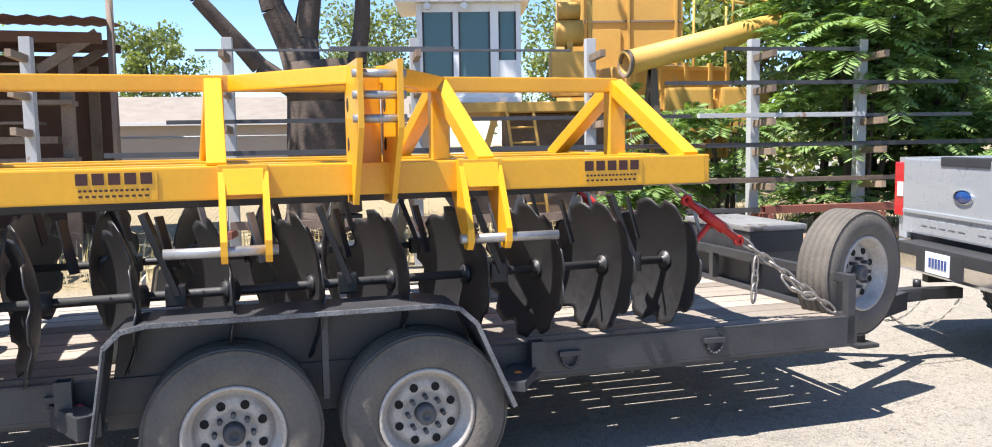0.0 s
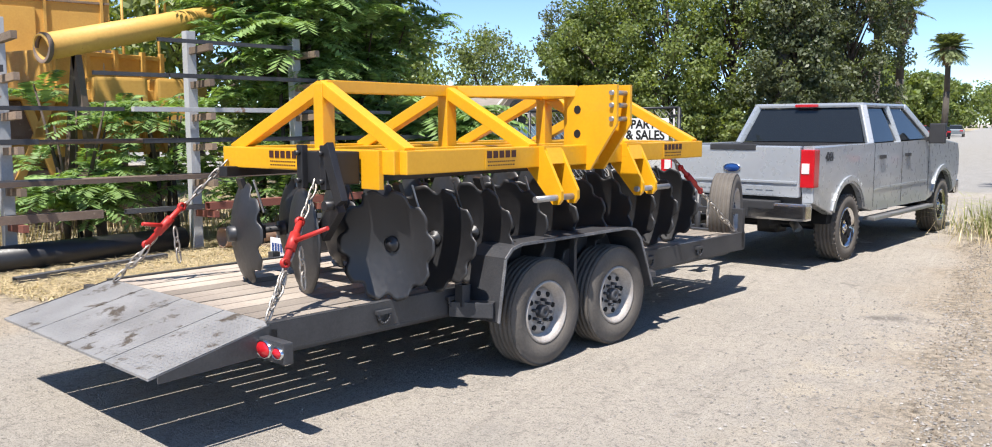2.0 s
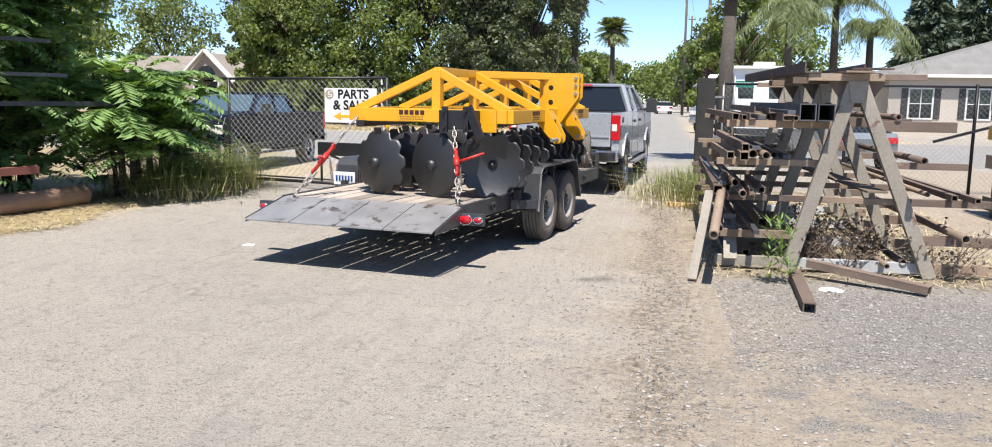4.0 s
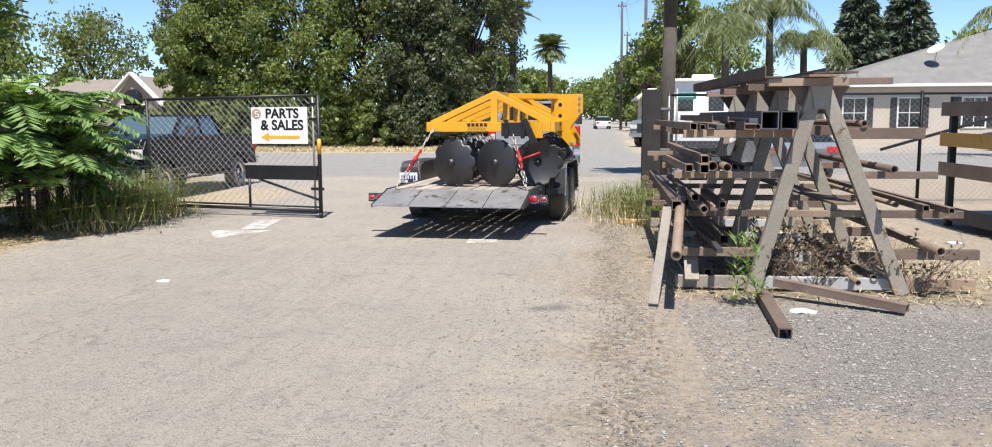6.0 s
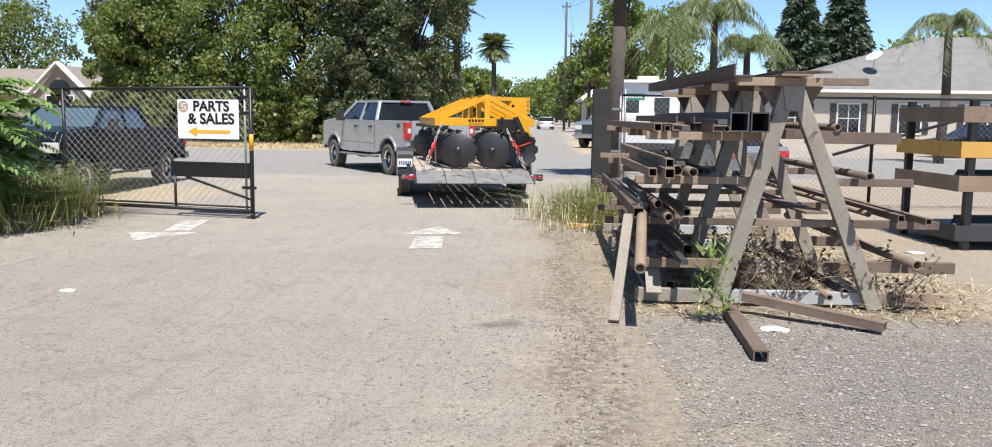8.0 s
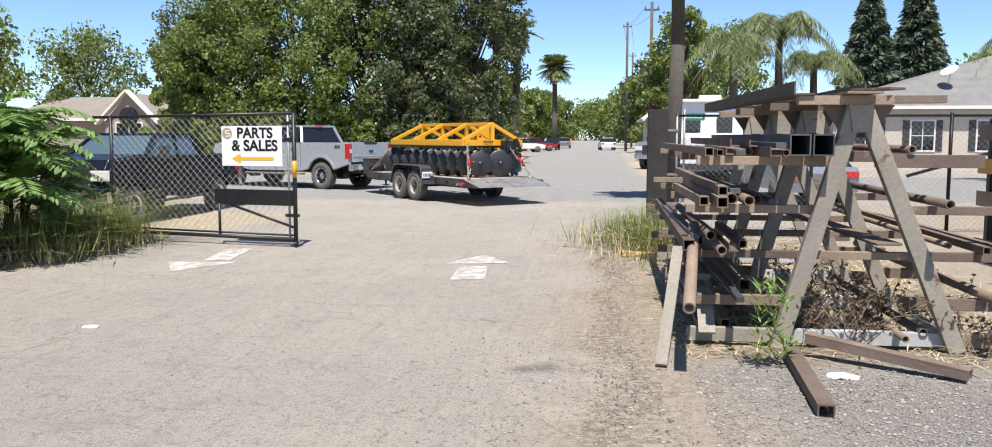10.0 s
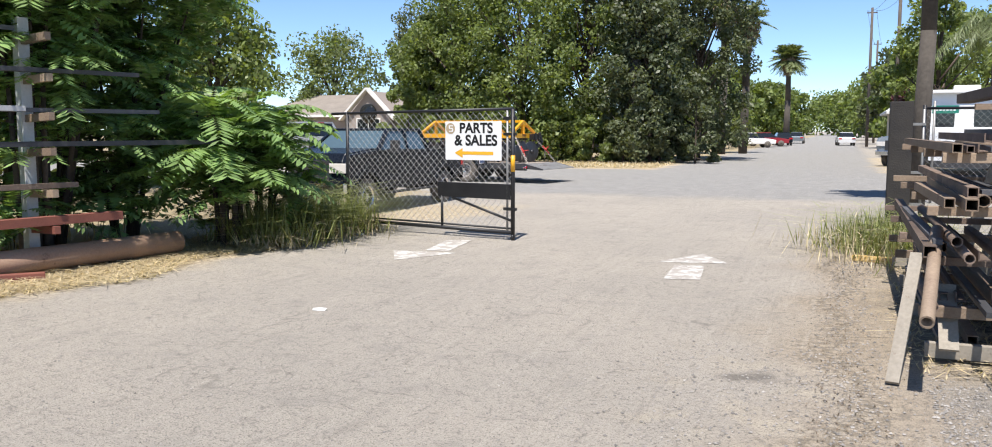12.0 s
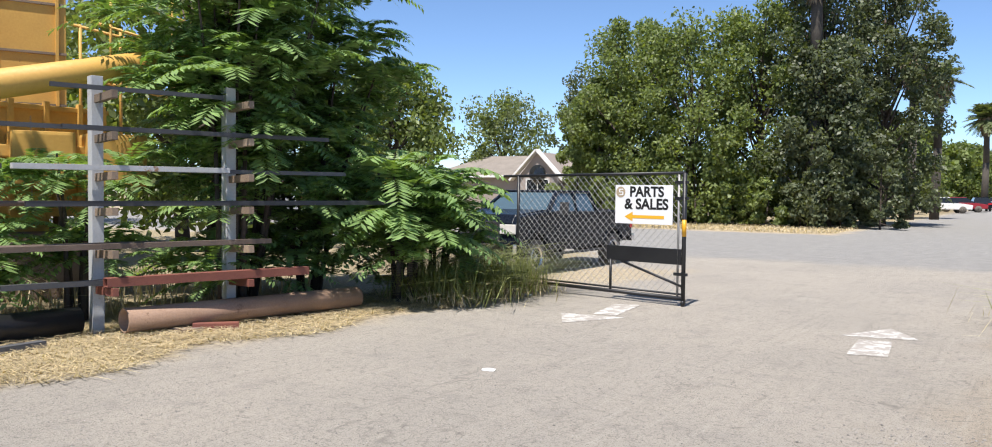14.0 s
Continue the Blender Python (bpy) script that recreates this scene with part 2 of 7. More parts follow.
def ground_mat():
    """Dusty yard paving, the cross street and the far street, verges of straw, a gravel patch and bare dirt, laid out by place."""
    m = bpy.data.materials.new("yard and street ground")
    m.use_nodes = True
    t = m.node_tree
    p = t.nodes["Principled BSDF"]
    pos = t.nodes.new("ShaderNodeNewGeometry")
    warp = t.nodes.new("ShaderNodeTexNoise")
    warp.inputs["Scale"].default_value, warp.inputs["Detail"].default_value = 0.7, 6
    t.links.new(pos.outputs["Position"], warp.inputs["Vector"])
    wv = t.nodes.new("ShaderNodeVectorMath")
    wv.operation = "SUBTRACT"
    wv.inputs[1].default_value = (0.5, 0.5, 0.5)
    t.links.new(warp.outputs["Color"], wv.inputs[0])
    ws = t.nodes.new("ShaderNodeVectorMath")
    ws.operation = "MULTIPLY_ADD"
    ws.inputs[1].default_value = (1.9, 1.9, 0)
    t.links.new(wv.outputs[0], ws.inputs[0])
    t.links.new(pos.outputs["Position"], ws.inputs[2])
    sep = t.nodes.new("ShaderNodeSeparateXYZ")
    t.links.new(ws.outputs[0], sep.inputs[0])

    def noise_(scale, detail=6, rough=0.6):
        n = t.nodes.new("ShaderNodeTexNoise")
        n.inputs["Scale"].default_value, n.inputs["Detail"].default_value, n.inputs["Roughness"].default_value = scale, detail, rough
        t.links.new(pos.outputs["Position"], n.inputs["Vector"])
        return n.outputs["Fac"]

    def rng(v, lo, hi, a=0.0, b=1.0):
        n = t.nodes.new("ShaderNodeMapRange")
        n.interpolation_type = "SMOOTHSTEP"
        for k, x in (("From Min", lo), ("From Max", hi), ("To Min", a), ("To Max", b)):
            n.inputs[k].default_value = x
        t.links.new(v, n.inputs["Value"])
        return n.outputs[0]

    def op(kind, a, b):
        n = t.nodes.new("ShaderNodeMath")
        n.operation = kind
        for i, v in enumerate((a, b)):
            if isinstance(v, (int, float)):
                n.inputs[i].default_value = v
            else:
                t.links.new(v, n.inputs[i])
        return n.outputs[0]

    def mixc(f, a, b):
        n = t.nodes.new("ShaderNodeMix")
        n.data_type = "RGBA"
        t.links.new(f, n.inputs["Factor"])
        for k, v in (("A", a), ("B", b)):
            if isinstance(v, tuple):
                n.inputs[k].default_value = (*v, 1)
            else:
                t.links.new(v, n.inputs[k])
        return n.outputs["Result"]

    def zone(x0, x1, y0, y1, s=0.4):
        f = None
        for v, lo, hi in ((sep.outputs["X"], x0, x1), (sep.outputs["Y"], y0, y1)):
            a, b = rng(v, lo - s, lo + s), rng(v, hi - s, hi + s, 1.0, 0.0)
            g = op("MULTIPLY", a, b)
            f = g if f is None else op("MULTIPLY", f, g)
        return f

    big, mid, fine, grit = noise_(0.35), noise_(2.2), noise_(14, 8, 0.7), noise_(75, 4, 0.7)
    base = mixc(rng(big, 0.35, 0.65), (0.405, 0.366, 0.312), (0.365, 0.333, 0.288))
    base = mixc(rng(mid, 0.5, 0.8), base, (0.305, 0.281, 0.247))
    base = mixc(op("MULTIPLY", rng(fine, 0.52, 0.60), 0.5), base, (0.30, 0.275, 0.24))
    asphalt = mixc(rng(mid, 0.35, 0.7), (0.31, 0.302, 0.285), (0.26, 0.254, 0.243))
    straw = mixc(rng(fine, 0.38, 0.62), (0.60, 0.50, 0.345), (0.30, 0.24, 0.16))
    dirt = mixc(rng(fine, 0.35, 0.7), (0.42, 0.352, 0.268), (0.33, 0.275, 0.21))
    gravel = mixc(rng(grit, 0.44, 0.54), (0.100, 0.091, 0.079), (0.40, 0.368, 0.328))
    scrap = mixc(rng(fine, 0.42, 0.58), (0.13, 0.105, 0.075), (0.36, 0.30, 0.215))
    weedy = mixc(rng(fine, 0.35, 0.7), (0.30, 0.25, 0.15), (0.42, 0.33, 0.19))
    c = base
    c = mixc(zone(-9, 3.2, 24.5, 39.4, 0.9), c, asphalt)
    c = mixc(zone(-200, 200, 25.5, 39.4, 0.35), c, asphalt)
    c = mixc(zone(-7.2, 1.6, 36, 900, 0.3), c, asphalt)
    c = mixc(zone(-200, -7.4, 39.6, 46.5, 0.35), c, straw)
    c = mixc(zone(1.7, 11, 39.6, 60, 0.5), c, straw)
    c = mixc(zone(-200, -7.6, 46.5, 300, 0.8), c, weedy)
    c = mixc(zone(-60, -7.35, 5.0, 16.2, 0.3), c, straw)
    c = mixc(zone(-60, -6.6, -60, 5.0, 0.4), c, dirt)
    c = mixc(zone(-60, -10.2, -60, 24, 0.6), c, weedy)
    c = mixc(zone(-12, -6.6, 16.4, 20.4, 0.6), c, straw)
    c = mixc(zone(-0.15, 1.3, 1, 15.5, 0.55), c, dirt)
    c = mixc(zone(0.5, 30, -30, 6.4, 0.6), c, dirt)
    c = mixc(op("MULTIPLY", zone(0.5, 30, -30, 6.2, 0.6), rng(mid, 0.48, 0.60)), c, gravel)
    c = mixc(op("MULTIPLY", zone(-0.9, 0.2, 1, 9, 0.5), rng(mid, 0.47, 0.66)), c, (0.45, 0.395, 0.315))
    c = mixc(zone(1.15, 30, 5.8, 8.3, 0.75), c, gravel)
    c = mixc(op("MULTIPLY", zone(0.12, 0.36, 3.0, 14.5, 0.22), rng(fine, 0.42, 0.58)), c, (0.19, 0.16, 0.115))
    c = mixc(zone(0.8, 4.6, 8.6, 17.5, 0.5), c, scrap)
    c = mixc(op("MULTIPLY", zone(0.8, 4.6, 9.0, 17.5, 0.5), rng(mid, 0.45, 0.58)), c, straw)
    c = mixc(zone(3.6, 60, 8.6, 24.5, 0.6), c, dirt)
    patch = zone(-0.80, -0.40, 8.18, 8.44, 0.10)
    c = mixc(op("MULTIPLY", patch, rng(fine, 0.2, 0.5)), c, (0.20, 0.18, 0.155))
    # tyre-swept lighter dust and dark grit
    streak = t.nodes.new("ShaderNodeTexNoise")
    streak.inputs["Scale"].default_value, streak.inputs["Detail"].default_value, streak.inputs["Roughness"].default_value = 1.0, 7, 0.72
    sm = t.nodes.new("ShaderNodeMapping")
    sm.inputs["Rotation"].default_value = (0, 0, radians(-14))
    sm.inputs["Scale"].default_value = (9.0, 0.7, 1.0)
    t.links.new(pos.outputs["Position"], sm.inputs["Vector"])
    t.links.new(sm.outputs[0], streak.inputs["Vector"])
    c = mixc(op("MULTIPLY", rng(streak.outputs["Fac"], 0.53, 0.68), 0.34), c, (0.22, 0.20, 0.172))
    c = mixc(op("MULTIPLY", rng(streak.outputs["Fac"], 0.33, 0.45, 1.0, 0.0), 0.32), c, (0.49, 0.45, 0.39))
    pit = noise_(38, 6, 0.75)
    c = mixc(op("MULTIPLY", rng(pit, 0.56, 0.62), 0.75), c, (0.14, 0.127, 0.11))
    c = mixc(op("MULTIPLY", rng(grit, 0.55, 0.62), 0.75), c, (0.13, 0.118, 0.10))
    c = mixc(op("MULTIPLY", rng(fine, 0.58, 0.75), 0.30), c, (0.50, 0.455, 0.39))
    c = mixc(op("MULTIPLY", rng(grit, 0.30, 0.42, 1.0, 0.0), 0.35), c, (0.56, 0.52, 0.46))
    vor = t.nodes.new("ShaderNodeTexVoronoi")
    vor.feature = "DISTANCE_TO_EDGE"
    vor.inputs["Scale"].default_value = 2.3
    t.links.new(ws.outputs[0], vor.inputs["Vector"])
    crack = op("MULTIPLY", rng(vor.outputs["Distance"], 0.0, 0.014, 1.0, 0.0), rng(big, 0.42, 0.55))
    c = mixc(op("MULTIPLY", crack, 0.42), c, (0.14, 0.13, 0.115))
    # short dark dashes: shade at small pits and broken edges, painted into the colour
    cm = t.nodes.new("ShaderNodeMapping")
    cm.inputs["Rotation"].default_value = (0, 0, radians(24))
    cm.inputs["Scale"].default_value = (3.2, 9.0, 1.0)
    t.links.new(ws.outputs[0], cm.inputs["Vector"])
    dashes = t.nodes.new("ShaderNodeTexVoronoi")
    dashes.feature = "DISTANCE_TO_EDGE"
    dashes.inputs["Scale"].default_value = 1.0
    t.links.new(cm.outputs[0], dashes.inputs["Vector"])
    dash_shade = op("MULTIPLY", rng(dashes.outputs["Distance"], 0.0, 0.05, 1.0, 0.0), rng(fine, 0.46, 0.56))
    c = mixc(op("MULTIPLY", dash_shade, 0.5), c, (0.16, 0.148, 0.13))
    t.links.new(c, p.inputs["Base Color"])
    p.inputs["Roughness"].default_value = 0.95
    p.inputs["Specular IOR Level"].default_value = 0.2
    bp = t.nodes.new("ShaderNodeBump")
    bp.inputs["Strength"].default_value, bp.inputs["Distance"].default_value = 1.0, 0.035
    t.links.new(op("ADD", op("MULTIPLY", fine, 0.6), op("MULTIPLY", grit, 0.5)), bp.inputs["Height"])
    t.links.new(bp.outputs[0], p.inputs["Normal"])
    return m


GROUND = ground_mat()


# ---- mesh helpers ----
def mesh_of(name, bm, material, smooth=False):
    me = bpy.data.meshes.new(name)
    bmesh.ops.recalc_face_normals(bm, faces=bm.faces)
    if smooth:
        for f in bm.faces:
            f.smooth = True
    bm.to_mesh(me)
    bm.free()
    me.materials.append(material)
    return me


def part(name, bm, material, parent=None, label="", smooth=False):
    ob = new(name, mesh_of(name, bm, material, smooth))
    ob.parent = parent
    if label:
        ob["label"] = label
    return ob


def soup(name, verts, faces, material, parent=None, smooth=False):
    me = bpy.data.meshes.new(name)
    me.from_pydata([tuple(v) for v in verts], [], [tuple(f) for f in faces])
    me.materials.append(material)
    if smooth:
        me.polygons.foreach_set("use_smooth", [True] * len(me.polygons))
    ob = new(name, me)
    ob.parent = parent
    return ob


def thing(name, label, category, at=None, group="", kind=""):
    ob = new(name)
    ob.empty_display_size = 0.2
    if at is not None:
        ob.matrix_world = at
    return tagged(ob, label, category, group, kind)


def box(bm, x0, x1, y0, y1, z0, z1, bevel=0.0, m=None):
    vs = [bm.verts.new((x, y, z)) for x in (x0, x1) for y in (y0, y1) for z in (z0, z1)]
    fs = [bm.faces.new([vs[i] for i in q]) for q in ((0, 1, 3, 2), (4, 6, 7, 5), (0, 4, 5, 1), (2, 3, 7, 6), (0, 2, 6, 4), (1, 5, 7, 3))]
    if bevel:
        es = list({e for f in fs for e in f.edges})
        r = bmesh.ops.bevel(bm, geom=es, offset=bevel, segments=2, affect="EDGES", profile=0.7)
        vs = list({v for f in r["faces"] for v in f.verts} | {v for v in vs if v.is_valid})
    if m is not None:
        bmesh.ops.transform(bm, matrix=m, verts=vs)
    return bm


def along(p, q, up=(0, 0, 1)):
    """A frame at p whose y runs to q."""
    p, q = Vector(p), Vector(q)
    y = (q - p).normalized()
    u = Vector(up)
    if abs(y.dot(u)) > 0.98:
        u = Vector((1, 0, 0))
    x = y.cross(u).normalized()
    z = x.cross(y)
    return Matrix((x, y, z)).transposed().to_4x4(), (q - p).length, p


def beam(bm, p, q, w, h, bevel=0.004, up=(0, 0, 1)):
    r, n, p = along(p, q, up)
    return box(bm, -w / 2, w / 2, 0, n, -h / 2, h / 2, bevel, Matrix.Translation(p) @ r)


def tube(bm, p, q, r0, r1=None, seg=12, caps=True):
    r1 = r0 if r1 is None else r1
    r, n, p = along(p, q)
    m = Matrix.Translation(p) @ r
    rings = []
    for y, rad in ((0, r0), (n, r1)):
        rings.append([bm.verts.new(m @ Vector((rad * math.cos(a), y, rad * math.sin(a)))) for a in (2 * math.pi * i / seg for i in range(seg))])
    for i in range(seg):
        f = bm.faces.new((rings[0][i], rings[0][(i + 1) % seg], rings[1][(i + 1) % seg], rings[1][i]))
        f.smooth = True
    if caps:
        bm.faces.new(rings[0])
        bm.faces.new(rings[1][::-1])
    return bm


def hollow(bm, p, q, w, h, th=0.008, round_=0):
    """A hollow bar: square, or round with round_ sides."""
    r, n, p = along(p, q)
    m = Matrix.Translation(p) @ r
    if round_:
        prof = [(math.cos(2 * math.pi * i / round_) / 2, math.sin(2 * math.pi * i / round_) / 2) for i in range(round_)]
    else:
        prof = [(-0.5, -0.5), (0.5, -0.5), (0.5, 0.5), (-0.5, 0.5)]
    k = len(prof)
    rows = []
    for y, ww, hh in ((0, w, h), (n, w, h), (n, w - 2 * th, h - 2 * th), (0, w - 2 * th, h - 2 * th)):
        rows.append([bm.verts.new(m @ Vector((a * ww, y, b * hh))) for a, b in prof])
    for j in range(4):
        for i in range(k):
            f = bm.faces.new((rows[j][i], rows[j][(i + 1) % k], rows[(j + 1) % 4][(i + 1) % k], rows[(j + 1) % 4][i]))
            f.smooth = bool(round_) and j % 2 == 0
    return bm


def lathe(bm, prof, seg=28, m=None):
    """Turns (x, r) round the x axis."""
    rings = []
    for x, r in prof:
        rings.append([bm.verts.new((x, r * math.cos(2 * math.pi * i / seg), r * math.sin(2 * math.pi * i / seg))) for i in range(seg)])
    for a, b in zip(rings, rings[1:]):
        for i in range(seg):
            f = bm.faces.new((a[i], a[(i + 1) % seg], b[(i + 1) % seg], b[i]))
            f.smooth = True
    if m is not None:
        bmesh.ops.transform(bm, matrix=m, verts=[v for r in rings for v in r])
    return bm


def slab(bm, pts, a, b, bevel=0.0):
    """An outline in y, z pulled from x = a to x = b."""
    lo, hi = [bm.verts.new((a, y, z)) for y, z in pts], [bm.verts.new((b, y, z)) for y, z in pts]
    fs = [bm.faces.new(lo), bm.faces.new(hi[::-1])]
    n = len(pts)
    for i in range(n):
        fs.append(bm.faces.new((lo[i], hi[i], hi[(i + 1) % n], lo[(i + 1) % n])))
    if bevel:
        es = list({e for f in fs[:2] for e in f.edges})
        bmesh.ops.bevel(bm, geom=es, offset=bevel, segments=2, affect="EDGES", profile=0.6)
    return bm


def B():
    return bmesh.new()


def letters(body, size, m, material, parent, bold=0.0):
    cu = bpy.data.curves.new("lettering", "FONT")
    cu.body, cu.size, cu.offset, cu.extrude = body, size, bold, 0.001
    cu.align_x, cu.align_y = "CENTER", "CENTER"
    cu.materials.append(material)
    ob = new("lettering", cu)
    ob.parent = parent
    ob.matrix_basis = m
    return ob


# ---- ground ----
def ground():
    bm = B()
    xs = [-900, -200, -60, -30, -15, -8, 0, 8, 15, 30, 60, 200, 900]
    ys = [-600, -100, -30, -8, 0, 8, 16, 24, 40, 60, 120, 300, 1500]
    vs = [[bm.verts.new((x, y, 0)) for x in xs] for y in ys]
    for i in range(len(ys) - 1):
        for j in range(len(xs) - 1):
            bm.faces.new((vs[i][j], vs[i][j + 1], vs[i + 1][j + 1], vs[i + 1][j]))
    ob = part("ground", bm, GROUND)
    tagged(ob, "dusty grey yard paving, asphalt street and straw verges", "ground", kind="structure")


ground()


# ---- wheels ----
def wheel(parent, at, radius, width, rim_r, side, studs=8, holes=8, truck=False):
    """side: +1 when the outer face looks to +x. Hub with tyre and rim under it."""
    s, w = side, width / 2
    bm = B()
    lathe(bm, [(s * w * 0.3, 0.001), (s * w * 0.95, 0.001)][:1] + [(s * (w * 0.3), 0.050), (s * (w * 0.80), 0.047), (s * (w * 0.84), 0.036), (s * (w * 0.84), 0.020), (s * (w * 0.78), 0.018), (s * (w * 0.78), 0.001)], 16)
    hub = part("wheel", bm, GREYSTEEL if not truck else CHROME, parent)
    hub.location = at
    for i in range(studs):
        bm = B()
        a = 2 * math.pi * i / studs
        c = Vector((s * w * 0.35, 0.083 * math.cos(a), 0.083 * math.sin(a)))
        tube(bm, c, c + Vector((s * 0.045, 0, 0)), 0.012, seg=6)
        part("lug_nut", bm, GREYSTEEL if not truck else CHROME, hub)
    bm = B()
    R, r = radius, rim_r
    prof = [(-w * 0.8, r), (-w, r + 0.03), (-w * 1.05, (R + r) / 2), (-w * 0.97, R - 0.03), (-w * 0.82, R - 0.008)]
    for k in range(5):
        x = -w * 0.72 + k * w * 0.36
        prof += [(x - w * 0.12, R), (x + w * 0.10, R), (x + w * 0.12, R - 0.012), (x + w * 0.20, R - 0.012)]
    prof += [(w * 0.82, R - 0.008), (w * 0.97, R - 0.03), (w * 1.05, (R + r) / 2), (w, r + 0.03), (w * 0.8, r)]
    lathe(bm, prof, 40)
    if truck:
        for i in range(36):
            a = 2 * math.pi * i / 36
            m = Matrix.Rotation(a, 4, "X")
            box(bm, w * 0.55, w * 0.98, -0.014, 0.014, R - 0.025, R + 0.003, 0, m)
            box(bm, -w * 0.98, -w * 0.55, -0.014, 0.014, R - 0.025, R + 0.003, 0, m @ Matrix.Rotation(0.08, 4, "X"))
    part("tyre", bm, RUBBER, hub, "dusty black rubber tyre")
    bm = B()
    face = s * w * (0.36 if not truck else 0.62)
    lathe(bm, [(-s * w * 0.85, r + 0.004), (s * w * 0.95, r + 0.012), (s * w * 0.98, r - 0.004), (s * w * 0.72, r - 0.012), (s * w * 0.66, r - 0.028), (s * w * 0.05, r - 0.036), (face, r * 0.76), (face + s * 0.012, r * 0.55), (face, r * 0.45), (face, 0.05)], 32)
    rim = part("rim", bm, RIM if not truck else CHROME, hub, "dusty silver steel rim" if not truck else "bright alloy rim")
    # rim openings are not cut: dark discs or bars paint their shade
    n = holes
    for i in range(n):
        bm = B()
        a = 2 * math.pi * (i + 0.5) / n
        if truck:
            c0, c1 = r * 0.40, r * 0.88
            for da in (-0.16, 0.16):
                d = Vector((0, math.cos(a + da), math.sin(a + da)))
                e = Vector((face + s * 0.012, 0, 0))
                beam(bm, e + d * c0, e + d * c1, 0.05, 0.012, 0, up=(1, 0, 0))
        else:
            c = Vector((face + s * 0.004, r * 0.62 * math.cos(a), r * 0.62 * math.sin(a)))
            tube(bm, c - Vector((0.012, 0, 0)), c + Vector((0.012, 0, 0)), 0.020, seg=10)
        part("rim_hole_shade", bm, DARK, hub)
    return hub


DECK = 0.62


# ---- flatbed trailer: origin on the ground between its axles, y ahead ----
def trailer():
    t = thing("flatbed_trailer", "black tandem-axle flatbed trailer with a weathered plank deck", "trailer")
    X = 1.05
    # deck planks run along the trailer
    n, wd = 12, 2 * (X - 0.03) / 12
    bm = B()
    box(bm, -wd / 2 + 0.008, wd / 2 - 0.008, -2.50, 2.90, DECK - 0.04, DECK, 0.004)
    plank = mesh_of("plank", bm, PLANK)
    for i in range(n):
        o = new("plank", plank)
        o.parent = t
        o.location = (-X + 0.03 + wd * (i + 0.5), 0, random.uniform(-0.003, 0.003))
    for s in (-1, 1):
        bm = B()
        box(bm, s * X, s * (X - 0.012), -2.55, 2.95, DECK - 0.145, DECK + 0.005, 0.003)
        part("side_rail", bm, FRAME_BLACK, t)
        bm = B()
        box(bm, s * X, s * (X - 0.06), -2.55, 2.95, DECK - 0.015 - 0.145, DECK - 0.145, 0.003)
        part("bottom_flange", bm, FRAME_BLACK, t)
        bm = B()
        box(bm, s * X, s * (X - 0.045), -2.55, 2.95, DECK + 0.005, DECK + 0.014, 0.003)
        part("top_flange", bm, FRAME_BLACK, t)
        for y in (-1.75, 1.22, 2.05, -1.15):
            bm = B()
            for k in range(9):
                a0, a1 = math.pi * (k / 8), math.pi * ((k + 1) / 8)
                tube(bm, (s * (X + 0.02), y + 0.045 * math.cos(a0), DECK - 0.06 - 0.06 * math.sin(a0)), (s * (X + 0.02), y + 0.045 * math.cos(a1), DECK - 0.06 - 0.06 * math.sin(a1)), 0.010, seg=6) if k < 8 else None
            box(bm, s * X, s * (X + 0.03), y - 0.06, y + 0.06, DECK - 0.062, DECK - 0.035, 0.003)
            part("tie_ring", bm, FRAME_BLACK, t)
        for y, d in ((-1.12, 0.09), (1.02, 0.09)):
            bm = B()
            hollow(bm, (s * (X + 0.07), y, DECK - 0.10), (s * (X + 0.07), y, DECK + 0.045), 0.07, 0.07, 0.007)
            part("stake_pocket", bm, FRAME_BLACK, t)
        # fender over both wheels
        bm = B()
        line = [(-1.00, 0.42), (-0.93, 0.84), (-0.86, 0.905), (-0.76, 0.925), (0.48, 0.925), (0.58, 0.905), (0.66, 0.83), (0.84, 0.42)]
        off = [(y * 0.985, z - 0.012) for y, z in line]
        slab(bm, line + off[::-1], s * (X - 0.02), s * 1.335)
        lip = [(y, z - 0.055) for y, z in line[1:-1]]
        fender = part("fender", bm, FRAME_BLACK, t, "black fender with worn tread-plate edge")
        bm = B()
        for (y0, z0), (y1, z1) in zip(line, line[1:]):
            beam(bm, (s * 1.338, y0, z0 - 0.008), (s * 1.338, y1, z1 - 0.008), 0.010, 0.022, 0.003)
        part("fender_trim", bm, TREAD_DARK, fender, "worn tread-plate strip")
        # added dark panel, standing in for the shade behind the wheels
        bm = B()
        slab(bm, [(y * 0.97, z - 0.02) for y, z in line], s * (X - 0.03), s * (X - 0.015))
        part("wheel_well_shade", bm, FRAME_BLACK, t)
        for p, q, w, hh in (((s * (X - 0.01), -1.15, 0.50), (s * 1.30, -1.0, 0.50), 0.10, 0.10), ((s * (X - 0.01), 1.0, 0.52), (s * 1.30, 0.83, 0.50), 0.14, 0.05), ((s * 1.19, -0.02, 0.9), (s * 1.19, -0.02, 0.5), 0.03, 0.05)):
            bm = B()
            beam(bm, p, q, w, hh)
            part("fender_bracket", bm, FRAME_BLACK, t)
        for y in (0.90,):
            bm = B()
            tube(bm, (s * 1.18, y, 0.515), (s * 1.20, y, 0.515), 0.026, seg=14)
            part("marker_light", bm, AMBER, t, "round amber marker light")
        bm = B()
        tube(bm, (s * 1.11, -1.06, 0.53), (s * 1.125, -1.06, 0.53), 0.024, seg=14)
        part("marker_light", bm, REDLENS, t, "round red marker light")
        # tail light box
        bm = B()
